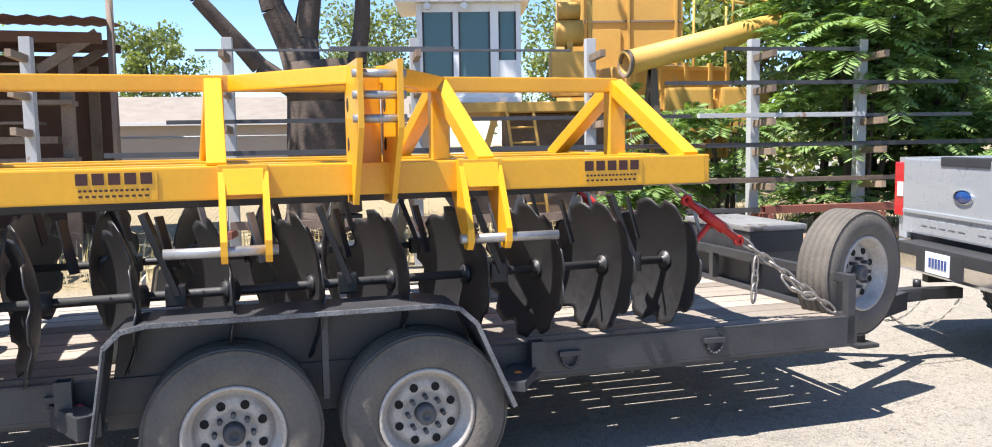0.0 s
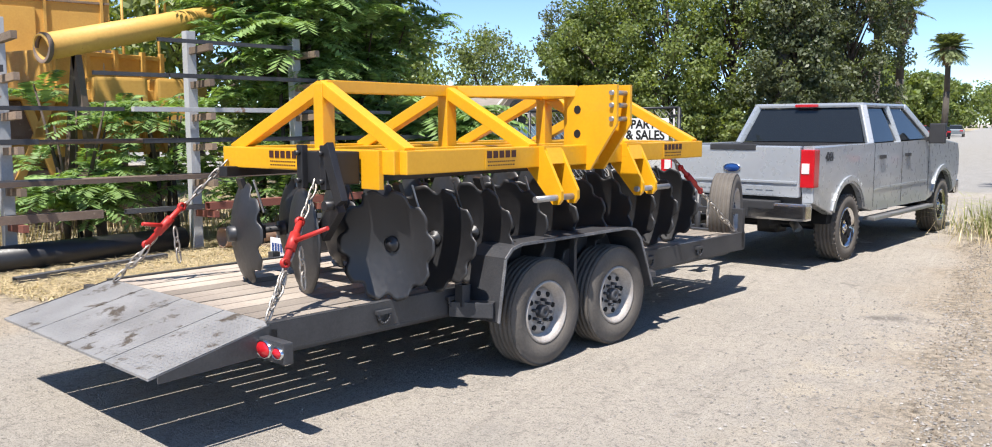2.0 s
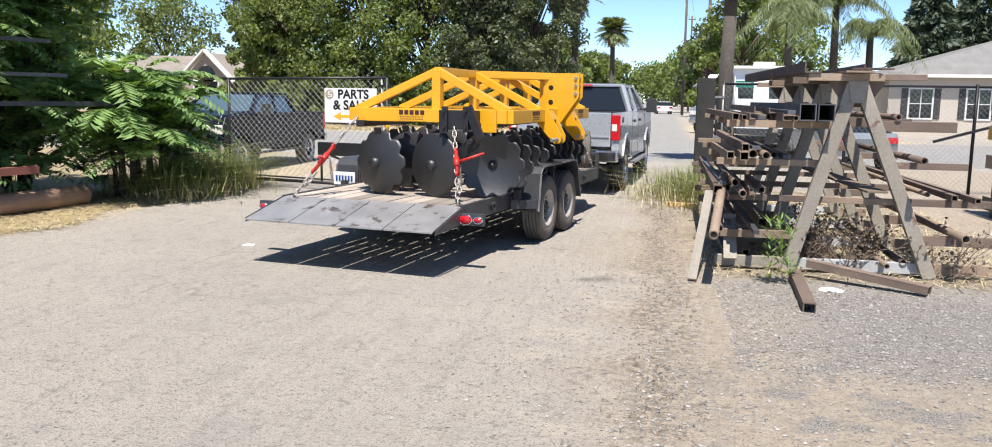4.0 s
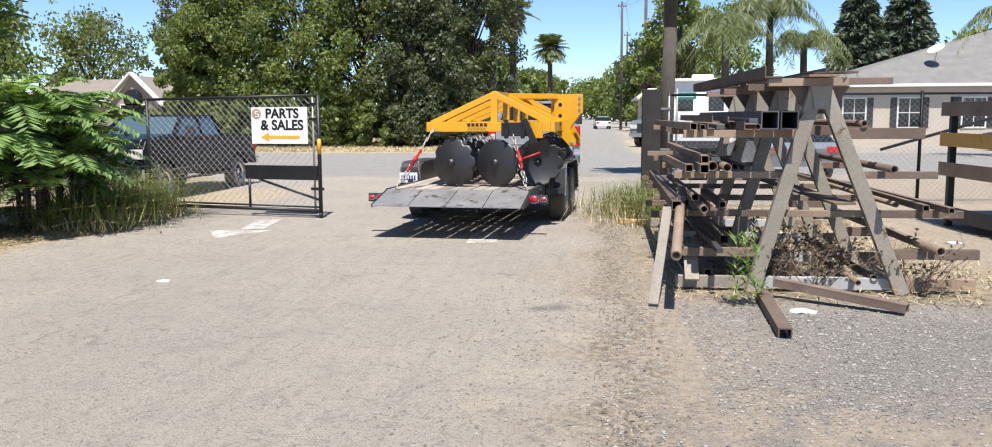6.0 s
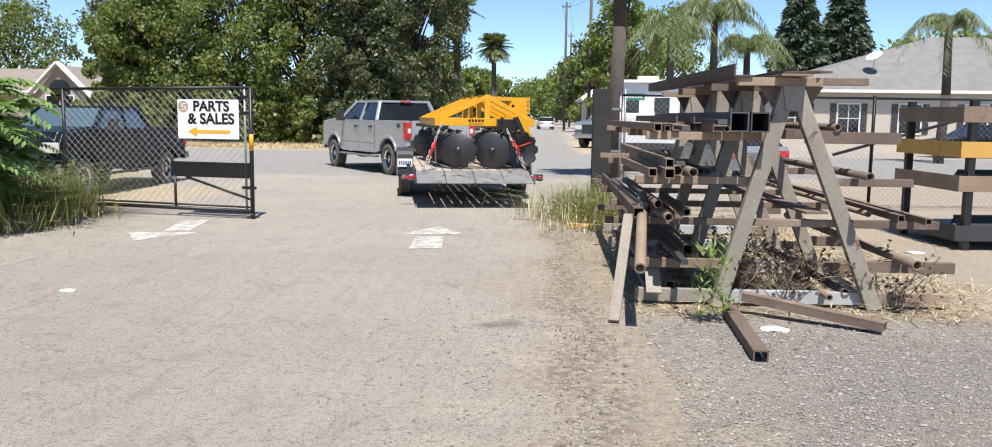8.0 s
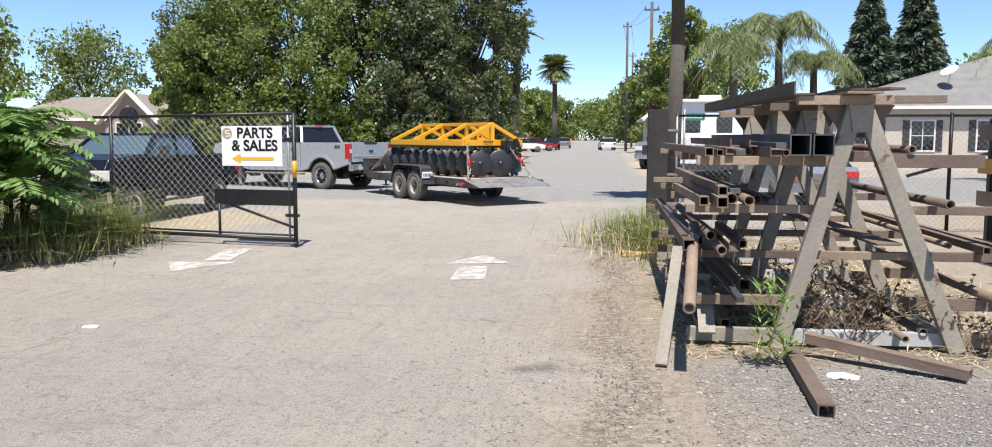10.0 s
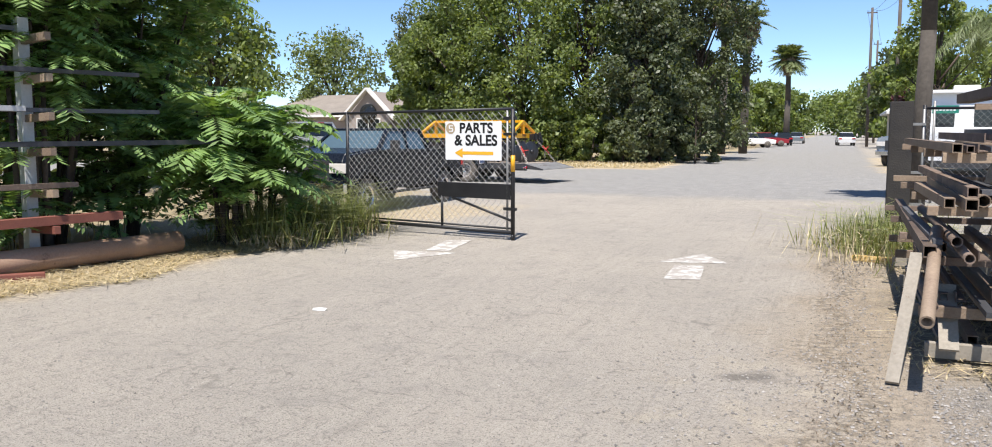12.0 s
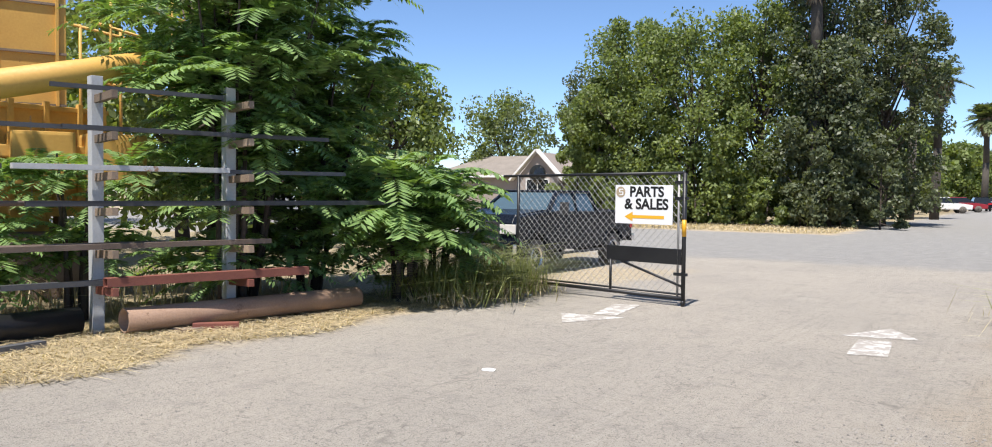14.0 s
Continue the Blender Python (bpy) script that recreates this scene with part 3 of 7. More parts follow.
        box(bm, s * 1.0, s * 1.29, -2.62, -2.56, 0.45, 0.57, 0.01)
        lamp = part("tail_light", bm, FRAME_BLACK, t)
        bm = B()
        for cx, rx in ((1.10, 0.065), (1.235, 0.04)):
            lathe(bm, [(0, rx + 0.012), (-0.014, rx + 0.012), (-0.014, rx), (-0.010, rx)], 20, Matrix.Translation((s * cx, -2.62, 0.51)) @ Matrix.Rotation(radians(90), 4, "Z") @ Matrix.Diagonal((1, 1, 0.68, 1)))
        part("lens_ring", bm, CHROME, lamp)
        bm = B()
        for cx, rx in ((1.10, 0.065), (1.235, 0.04)):
            lathe(bm, [(-0.010, rx), (-0.022, rx * 0.7), (-0.025, 0.001)], 20, Matrix.Translation((s * cx, -2.62, 0.51)) @ Matrix.Rotation(radians(90), 4, "Z") @ Matrix.Diagonal((1, 1, 0.68, 1)))
        part("lens", bm, REDLENS, lamp, "red tail light lens")
        bm = B()
        slab(bm, [(-2.55, 0.46), (-2.55, 0.62), (-3.2, 0.47), (-3.2, 0.43)], s * (X - 0.012), s * X)
        part("ramp_side", bm, FRAME_BLACK, t)
    # beaver tail in four plates
    for i in range(4):
        w = 2 * (X - 0.02) / 4
        x0 = -X + 0.02 + i * w
        bm = B()
        slab(bm, [(-2.52, DECK + 0.006), (-3.24, 0.462), (-3.24, 0.448), (-2.52, DECK - 0.01)], x0 + 0.006, x0 + w - 0.006)
        nz = Vector((0, 0.72, 0.164)).normalized()
        for a in range(24):
            for b in range(12):
                x, y = x0 + w * (0.06 + 0.88 * b / 11), -2.56 - 0.64 * a / 23
                z = DECK + 0.007 + (y + 2.52) * 0.2
                d = 0.010 if (a + b) % 2 else -0.010
                v = [bm.verts.new(c) for c in ((x - d, y - 0.010, z - 0.002), (x + 0.003, y - 0.001, z + 0.003), (x + d, y + 0.010, z + 0.002), (x - 0.003, y + 0.001, z + 0.003))]
                bm.faces.new(v)
        part("ramp_plate", bm, TREAD, t, "worn tread-plate ramp panel")
    bm = B()
    box(bm, -X, X, -2.56, -2.50, DECK - 0.15, DECK - 0.02, 0.004)
    for y in (-2.0, -1.4, -0.8, -0.2, 0.4, 1.0, 1.6, 2.2, 2.8):
        box(bm, -X + 0.02, X - 0.02, y - 0.03, y + 0.03, DECK - 0.12, DECK - 0.045)
    part("cross_member", bm, FRAME_BLACK, t)
    bm = B()
    for s in (-1, 1):
        box(bm, s * 0.82, s * 0.90, -2.5, 2.9, 0.40, DECK - 0.12, 0.004)
        for y in (-0.43, 0.43):
            beam(bm, (s * 0.86, y - 0.35, 0.40), (s * 0.86, y + 0.35, 0.40), 0.06, 0.035)
    for y in (-0.43, 0.43):
        tube(bm, (-1.15, y, 0.39), (1.15, y, 0.39), 0.045, seg=10)
    part("axle", bm, FRAME_BLACK, t)
    bm = B()
    box(bm, -X, X, 2.90, 2.97, DECK - 0.145, DECK + 0.02, 0.004)
    part("front_rail", bm, FRAME_BLACK, t)
    bm = B()
    beam(bm, (-X, 2.93, 0.845), (X, 2.93, 0.845), 0.05, 0.05)
    part("headboard_bar", bm, FRAME_BLACK, t)
    for x in (-X + 0.025, -0.45, 0.1, X - 0.025):
        bm = B()
        box(bm, x - 0.025, x + 0.025, 2.905, 2.955, DECK - 0.1, 0.83, 0.003)
        part("headboard_post", bm, FRAME_BLACK, t)
    # tongue and coupler
    bm = B()
    for s in (-1, 1):
        beam(bm, (s * 0.75, 2.85, 0.47), (s * 0.06, 4.15, 0.47), 0.07, 0.13)
    beam(bm, (0, 4.05, 0.49), (0, 4.38, 0.50), 0.10, 0.10, 0.02)
    part("tongue", bm, FRAME_BLACK, t)
    bm = B()
    tube(bm, (0.0, 3.85, 0.18), (0.0, 3.85, 0.95), 0.032, seg=12)
    box(bm, -0.09, 0.09, 3.76, 3.94, 0.15, 0.18, 0.01)
    tube(bm, (0, 3.85, 0.9), (0.14, 3.85, 0.9), 0.012, seg=8)
    part("jack", bm, FRAME_BLACK, t)
    bm = B()
    box(bm, -0.95, -0.08, 2.99, 3.42, 0.55, 1.00, 0.012)
    tb = part("toolbox", bm, FRAME_BLACK, t, "black steel toolbox on the tongue")
    bm = B()
    box(bm, -0.97, -0.06, 2.975, 3.435, 1.00, 1.04, 0.012)
    part("toolbox_lid", bm, TREAD, tb)
    sp = wheel(t, (0.72, 3.17, 0.83), 0.38, 0.235, 0.215, 1)
    sp.name = "spare_wheel"
    sp.rotation_euler = (0, 0, radians(18))
    bm = B()
    beam(bm, (0.62, 3.17, 0.45), (0.62, 3.17, 0.87), 0.05, 0.05)
    beam(bm, (0.35, 3.17, 0.48), (0.62, 3.17, 0.48), 0.05, 0.05)
    part("spare_bracket", bm, FRAME_BLACK, t)
    # number plate turned into plain bars, on the rear of the left fender
    bm = B()
    box(bm, -1.335, -1.04, -1.016, -1.008, 0.60, 0.76, 0.003)
    pl = part("number_plate", bm, WHITE, t, "white number plate")
    bm = B()
    for i in range(6):
        box(bm, -1.305 + i * 0.042, -1.280 + i * 0.042, -1.022, -1.016, 0.645, 0.715)
    part("plate_print", bm, BLUE, pl)
    for s in (-0.12, 0.12):
        bm = B()
        chain_links(bm, (s, 3.95, 0.42), (s * 1.3, 4.55, 0.46), 0.16, 0.022)
        part("safety_chain", bm, GALV, t, "hanging steel safety chain")
    ws = [wheel(t, (s * 1.17, y, 0.39), 0.39, 0.235, 0.215, s) for s in (1, -1) for y in (0.43, -0.43)]
    return t, ws


def chain_links(bm, p, q, sag=0.0, size=0.03):
    """Oval links along a hanging line from p to q."""
    p, q = Vector(p), Vector(q)
    n = max(3, int((q - p).length / (size * 1.35)) + int(sag * 12))
    pts = [p.lerp(q, i / n) - Vector((0, 0, sag * 4 * (i / n) * (1 - i / n))) for i in range(n + 1)]
    for i, (a, b) in enumerate(zip(pts, pts[1:])):
        r, ln, o = along(a, b, (0, 0, 1) if i % 2 else (1, 0.3, 0))
        m = Matrix.Translation((a + b) / 2) @ r
        ring = []
        k, kk = 10, 5
        for u in range(k):
            t = 2 * math.pi * u / k
            c = Vector((0.36 * size * math.cos(t), 0.75 * ln * math.sin(t), 0))
            d = Vector((math.cos(t), math.sin(t), 0))
            ring.append([bm.verts.new(m @ (c + 0.14 * size * (d * math.cos(2 * math.pi * v / kk) + Vector((0, 0, math.sin(2 * math.pi * v / kk)))))) for v in range(kk)])
        for u in range(k):
            for v in range(kk):
                f = bm.faces.new((ring[u][v], ring[(u + 1) % k][v], ring[(u + 1) % k][(v + 1) % kk], ring[u][(v + 1) % kk]))
                f.smooth = True


# ---- disc harrow lying lengthwise on the deck, in the trailer's space ----
def notched_disc(r=0.355, depth=0.090, notches=10, notch=0.045):
    bm = B()
    seg = notches * 8
    rows = []
    for side in (0, 1):
        for q in (0.0, 0.25, 0.5, 0.75, 0.92, 1.0):
            ring = []
            for i in range(seg):
                a = 2 * math.pi * i / seg
                ph = (i % 8) / 8
                cut = notch * max(0.0, math.sin(math.pi * min(1, ph / 0.55))) if ph < 0.55 else 0.0
                rr = max(0.02, q * (r - (cut if q > 0.9 else 0)))
                x = depth * (rr / r) ** 2 - side * 0.007
                ring.append(bm.verts.new((x, rr * math.cos(a), rr * math.sin(a))))
            rows.append(ring)
    order = rows[:6] + rows[6:][::-1]
    for a, b in zip(order, order[1:]):
        for i in range(seg):
            f = bm.faces.new((a[i], a[(i + 1) % seg], b[(i + 1) % seg], b[i]))
            f.smooth = True
    lathe(bm, [(-0.05, 0.001), (-0.05, 0.055), (0.01, 0.055)], 14)
    lathe(bm, [(0.0, 0.052), (0.014, 0.048), (0.016, 0.022), (0.03, 0.020), (0.03, 0.001)], 14)
    return mesh_of("disc", bm, DISC)


def harrow():
    h = thing("disc_harrow", "new yellow and black disc harrow with notched discs", "harrow")
    Z, TOP = 1.495, 1.975

    def yb(name, p, q, w, hh, label="", bevel=0.008):
        bm = B()
        beam(bm, p, q, w, hh, bevel)
        return part(name, bm, YELLOW, h, label)

    # base frame; the front end sits a little to the left
    nr, nf, fr, lf = Vector((1.20, -1.72, Z)), Vector((1.06, 1.95, Z)), Vector((-0.58, -1.82, Z)), Vector((-0.74, 1.86, Z))
    near = yb("frame_beam", nr, nf, 0.13, 0.145)
    far = yb("frame_beam", fr, lf, 0.13, 0.145)
    rear = yb("frame_beam", fr + Vector((0, 0.02, 0)), nr + Vector((0, 0.02, 0)), 0.13, 0.145)
    front = yb("frame_beam", lf, nf, 0.13, 0.145)
    yb("cross_beam", fr.lerp(lf, 0.33), nr.lerp(nf, 0.33), 0.10, 0.10)
    yb("cross_beam", fr.lerp(lf, 0.66), nr.lerp(nf, 0.66), 0.10, 0.10)
    yb("cross_beam", fr.lerp(nr, 0.32) + Vector((0, 0, 0.02)), lf.lerp(nf, 0.32) + Vector((0, 0, 0.02)), 0.10, 0.10)
    yb("cross_beam", fr.lerp(nr, 0.72) + Vector((0, 0, 0.02)), lf.lerp(nf, 0.72) + Vector((0, 0, 0.02)), 0.10, 0.10)
    ax = []
    for k, u in enumerate((0.02, 0.345, 0.68, 0.985)):
        y = -1.72 + 3.62 * u
        apex = Vector((0.36 - 0.14 * u, y, TOP))
        ax.append(apex)
        a, b = fr.lerp(lf, u), nr.lerp(nf, u)
        up = Vector((0, 0, 0.05))
        yb("post", Vector((apex.x, y, Z)), apex + Vector((0, 0, 0.02)), 0.10, 0.10)
        yb("diagonal_brace", a + up, apex, 0.085, 0.085)
        yb("diagonal_brace", b + up, apex, 0.085, 0.085)
    yb("top_beam", ax[0], ax[1], 0.085, 0.085)
    yb("top_beam", ax[2], ax[3], 0.085, 0.085)
    yb("top_beam", ax[1], ax[2], 0.085, 0.085)
    mid = nr.lerp(nf, 0.53)
    yb("top_beam", ax[1] + Vector((0, 0.1, 0)), Vector((mid.x - 0.05, mid.y - 0.05, 1.97)), 0.085, 0.085)
    yb("top_beam", ax[2], Vector((mid.x - 0.05, mid.y + 0.08, 1.97)), 0.085, 0.085)
    yb("mast_post", (mid.x - 0.12, mid.y, Z), (mid.x - 0.12, mid.y, 2.0), 0.12, 0.12)
    for dy in (-0.085, 0.085):
        bm = B()
        out = [(mid.x - 0.12, 1.38), (mid.x + 0.10, 1.38), (mid.x + 0.34, 1.72), (mid.x + 0.34, 2.01), (mid.x + 0.0, 2.01), (mid.x - 0.12, 1.9)]
        vs = [[bm.verts.new((x, mid.y + dy + e, z)) for x, z in out] for e in (-0.012, 0.012)]
        bm.faces.new(vs[0])
        bm.faces.new(vs[1][::-1])
        for i in range(len(out)):
            bm.faces.new((vs[0][i], vs[1][i], vs[1][(i + 1) % len(out)], vs[0][(i + 1) % len(out)]))
        part("mast_plate", bm, YELLOW, h, "yellow hitch mast plate with drilled holes")
        # the plate stays whole; near-black discs paint the shade of its holes
        for z in (1.78, 1.60):
            bm = B()
            tube(bm, (mid.x - 0.02, mid.y + dy - 0.014, z + 0.05), (mid.x - 0.02, mid.y + dy + 0.014, z + 0.05), 0.032, seg=16)
            part("plate_hole_shade", bm, DARK, h)
    for z in (1.95, 1.86, 1.76):
        bm = B()
        tube(bm, (mid.x + 0.30, mid.y - 0.115, z), (mid.x + 0.30, mid.y + 0.115, z), 0.018, seg=12)
        part("mast_pin", bm, STEEL, h, "bright steel pin")
    for u in (0.375, 0.665):
        c = nr.lerp(nf, u)
        for dy in (-0.09, 0.09):
            bm = B()
            out = [(c.x + 0.05, Z + 0.075), (c.x + 0.10, Z + 0.075), (c.x + 0.27, 1.26), (c.x + 0.27, 1.20), (c.x + 0.24, 1.165), (c.x + 0.19, 1.165), (c.x - 0.05, 1.42)]
            vs = [[bm.verts.new((x, c.y + dy + e, z)) for x, z in out] for e in (-0.014, 0.014)]
            bm.faces.new(vs[0])
            bm.faces.new(vs[1][::-1])
            for i in range(len(out)):
                bm.faces.new((vs[0][i], vs[1][i], vs[1][(i + 1) % len(out)], vs[0][(i + 1) % len(out)]))
            part("hitch_lug", bm, YELLOW, h)
        bm = B()
        box(bm, c.x + 0.066, c.x + 0.115, c.y - 0.105, c.y + 0.105, Z - 0.03, Z + 0.078, 0.004)
        part("lug_plate", bm, YELLOW, h)
        bm = B()
        beam(bm, (c.x + 0.112, c.y, Z + 0.06), (c.x + 0.150, c.y, Z - 0.05), 0.168, 0.012, 0.003)
        part("lug_plate", bm, YELLOW, h)
        bm = B()
        tube(bm, (c.x + 0.225, c.y - 0.33 if u < 0.5 else c.y - 0.13, 1.215), (c.x + 0.225, c.y + 0.13 if u < 0.5 else c.y + 0.34, 1.215), 0.022, seg=14)
        part("hitch_pin", bm, STEEL, h, "bright steel hitch pin")
    # brand shown as plain bars on its pale ground
    for u, ln in ((0.235, 1), (0.855, 1)):
        c = nr.lerp(nf, u) + Vector((0.067, 0, 0))
        dirv = (nf - nr).normalized()
        m = Matrix.Translation(c) @ Matrix((Vector((dirv.y, -dirv.x, 0)), dirv, Vector((0, 0, 1)))).transposed().to_4x4()
        decal(h, m)
    m = Matrix.Translation(fr.lerp(nr, 0.40) + Vector((0, -0.047, 0))) @ Matrix((Vector((0.056, -1, 0)).normalized(), Vector((1, 0.056, 0)).normalized(), Vector((0, 0, 1)))).transposed().to_4x4()
    decal(h, m)
    # gangs of discs
    mesh = notched_disc()
    rnd = random.Random(4)
    for p0, p1, tilt, n in (((1.00, -1.62, 0.975), (0.74, 1.92, 0.975), 108, 10), ((-0.22, -2.0, 0.975), (-0.62, 1.85, 0.975), 75, 10)):
        p0, p1 = Vector(p0), Vector(p1)
        for i in range(n):
            o = new("disc", mesh)
            o.parent = h
            o.matrix_basis = Matrix.Translation(p0.lerp(p1, i / (n - 1))) @ Matrix.Rotation(radians(tilt if tilt < 90 else tilt + 180), 4, "Z") @ Matrix.Rotation(rnd.uniform(0, 6), 4, "X")
        bm = B()
        tube(bm, p0, p1, 0.022, seg=10)
        part("gang_shaft", bm, PLASTIC, h)
        bm = B()
        beam(bm, p0 + Vector((-0.22, 0.05, 0.42)), p1 + Vector((-0.22, -0.05, 0.42)), 0.09, 0.07)
        part("gang_beam", bm, BLACK, h)
        for i in range(5):
            c = p0.lerp(p1, (2 * i + 0.12) / 9)
            bm = B()
            beam(bm, c + Vector((0, 0.0, 0.38)), c + Vector((0.02, 0.14, 0.0)), 0.08, 0.03)
            box(bm, c.x - 0.045, c.x + 0.045, c.y + 0.08, c.y + 0.17, c.z - 0.05, c.z + 0.05, 0.012)
            part("bearing_standard", bm, BLACK, h)
        for i in range(n):
            c = p0.lerp(p1, i / (n - 1)) + Vector((0, 0.12, 0))
            bm = B()
            beam(bm, c + Vector((0.06, 0, 0.37)), c + Vector((0.10, 0.05, 0.14)), 0.05, 0.012)
            part("scraper", bm, BLACK if i % 3 else STEEL, h)
    o = new("end_disc", notched_disc(0.345, 0.06, 10, 0.004))
    o.parent = h
    o.matrix_basis = Matrix.Translation((0.43, -1.95, 0.972)) @ Matrix.Rotation(radians(72), 4, "Z")
    # black gang bracket and arm at the rear
    bm = B()
    box(bm, 0.52, 0.92, -1.98, -1.80, 1.36, 1.56, 0.012)
    part("gang_bracket", bm, BLACK, h)
    for x in (0.60, 0.84):
        bm = B()
        box(bm, x - 0.03, x + 0.03, -2.02, -1.975, 1.33, 1.60, 0.008)
        for z in (1.38, 1.55):
            tube(bm, (x, -2.05, z), (x, -2.01, z), 0.018, seg=6)
        part("clamp", bm, BLACK, h)
    bm = B()
    beam(bm, (0.86, -2.0, 1.60), (1.02, -2.02, 1.26), 0.045, 0.09)
    beam(bm, (0.95, -1.98, 1.25), (0.70, -1.92, 1.05), 0.05, 0.12)
    tube(bm, (0.9, -2.06, 1.24), (0.9, -1.9, 1.24), 0.03, seg=8)
    part("gang_arm", bm, BLACK, h)
    bm = B()
    box(bm, 0.93, 1.10, -1.80, -1.76, 1.33, 1.57, 0.006)
    part("end_plate", bm, YELLOW, h)
    return h


def decal(parent, m):
    bm = B()
    box(bm, 0.000, 0.003, -0.165, 0.165, -0.062, 0.062, 0, m)
    d = part("decal", bm, YELLOW, parent, "dark lettering bars on a pale gold decal")
    bm = B()
    for i in range(5):
        y = -0.148 + i * 0.062
        box(bm, 0.003, 0.006, y, y + 0.046, 0.006, 0.054, 0, m)
    for z, n in ((-0.018, 14), (-0.042, 11)):
        for i in range(n):
            y = -0.14 + 0.28 * i / n
            box(bm, 0.003, 0.005, y, y + 0.28 / n * 0.62, z - 0.004, z + 0.005, 0, m)
    part("decal_print", bm, DECAL, d)


def load_chain(name, deck, top, binder, handle):
    c = thing("load_chain", name, "chain")
    bm = B()
    chain_links(bm, deck, top, 0.0, 0.056)
    tagged(part("chain", bm, GALV, c), "galvanised chain links", kind="stuff")
    d, t = Vector(deck), Vector(top)
    a, b = d.lerp(t, binder[0]), d.lerp(t, binder[1])
    off = Vector((0.02, -0.03, 0))
    bm = B()
    tube(bm, a + off, b + off, 0.020, seg=10)
    tube(bm, a.lerp(b, 0.3) + off, a.lerp(b, 0.7) + off, 0.032, seg=10)
    for e in (a, b):
        lathe(bm, [(-0.012, 0.03), (0.012, 0.03), (0.012, 0.015), (-0.012, 0.015), (-0.012, 0.03)], 12, Matrix.Translation(e + off))
    bd = part("binder", bm, RED, c, "red ratchet load binder")
    bm = B()
    tube(bm, a.lerp(b, 0.5) + off, a.lerp(b, 0.5) + off + Vector(handle), 0.016, 0.013, seg=8)
    part("handle", bm, RED, bd)
    bm = B()
    chain_links(bm, d.lerp(t, 0.12) + Vector((0.03, -0.02, 0)), d.lerp(t, 0.3) + Vector((0.04, -0.03, -0.02)), 0.03, 0.056)
    chain_links(bm, d.lerp(t, 0.5) + Vector((0.05, 0, -0.06)), d.lerp(t, 0.52) + Vector((0.06, 0, -0.30)), 0.0, 0.05)
    tagged(part("slack", bm, GALV, c), "loose chain ends", kind="stuff")
    return c


# ---- pickup: origin on the ground under the rear axle, y ahead ----
def pickup(name, label, paint, k=1.0, detail=True, glass=None):
    t = thing(name, label, "pickup truck")
    W = 1.0

    def put(nm, bm, m, parent=t, lab="", smooth=False):
        if k != 1.0:
            bmesh.ops.scale(bm, vec=(k, k, k), verts=bm.verts)
        return part(nm, bm, m, parent, lab, smooth)

    def arch(cy, r, z0):
        a0 = math.asin((z0 - 0.44) / r)
        return [(cy - r * math.cos(a), 0.44 + r * math.sin(a)) for a in np.linspace(a0, math.pi - a0, 13)]

    side = [(-1.14, 0.80)] + arch(0.0, 0.56, 0.62) + [(0.86, 0.56), (3.2, 0.55)] + arch(4.06, 0.56, 0.60) + [(4.86, 0.70), (4.98, 0.95), (4.97, 1.22), (4.86, 1.40), (3.62, 1.50), (3.35, 1.47), (0.80, 1.45), (0.74, 1.46), (-1.15, 1.46)]
    for s in (-1, 1):
        bm = B()
        slab(bm, side, s * 0.86, s * W, 0.022)
        put("body_side", bm, paint)
        # swelled arches
        for cy in (0.0, 4.06):
            bm = B()
            pts = arch(cy, 0.60, 0.66)
            for (y0, z0), (y1, z1) in zip(pts, pts[1:]):
                beam(bm, (s * 1.0, y0, z0), (s * 1.0, y1, z1), 0.045, 0.07, 0.006)
            put("wheel_arch", bm, paint)
            # near-black fill paints the shade inside the arch
            bm = B()
            slab(bm, arch(cy, 0.555, 0.50), s * 0.70, s * 0.93)
            put("wheel_well_shade", bm, DARK)
        bm = B()
        beam(bm, (s * 1.0, 0.75, 0.47), (s * 1.0, 3.35, 0.47), 0.16, 0.05, 0.015)
        put("running_board", bm, STEEL if detail else PLASTIC)
        bm = B()
        box(bm, s * 1.0, s * 1.008, 0.9, 3.2, 0.84, 0.87)
        put("body_crease", bm, paint)
        for y in (1.05, 2.12):
            bm = B()
            box(bm, s * 1.0, s * 1.03, y, y + 0.20, 1.25, 1.30, 0.008)
            put("door_handle", bm, PLASTIC)
        for y in (0.86, 2.0, 3.26):
            bm = B()
            box(bm, s * 0.998, s * 1.003, y, y + 0.008, 0.62, 1.45)
            put("door_gap", bm, DARK)
        bm = B()
        box(bm, s * 1.05, s * 1.27, 3.02, 3.12, 1.42, 1.72, 0.02)
        beam(bm, (s * 0.92, 3.12, 1.45), (s * 1.08, 3.08, 1.50), 0.05, 0.06)
        put("mirror", bm, PLASTIC)
        bm = B()
        box(bm, s * 0.85, s * 1.012, -1.175, -1.02, 0.98, 1.42, 0.012)
        tl = put("tail_light", bm, REDLENS)
        bm = B()
        box(bm, s * 0.865, s * 0.955, -1.182, -1.172, 1.14, 1.26, 0.003)
        put("reverse_lens", bm, WHITELENS, tl)
        bm = B()
        box(bm, s * 0.55, s * 0.98, 4.90, 5.0, 1.0, 1.22, 0.02)
        put("headlight", bm, WHITELENS)
    # cab shell, hood and bed
    bm = B()
    box(bm, -0.87, 0.87, 0.84, 3.55, 0.55, 1.46)
    put("cab_floor", bm, PLASTIC)
    bm = B()
    slab(bm, [(3.40, 0.7), (4.95, 0.7), (4.95, 1.25), (4.80, 1.44), (3.60, 1.53), (3.40, 1.53)], -0.88, 0.88, 0.03)
    put("hood", bm, paint)
    bm = B()
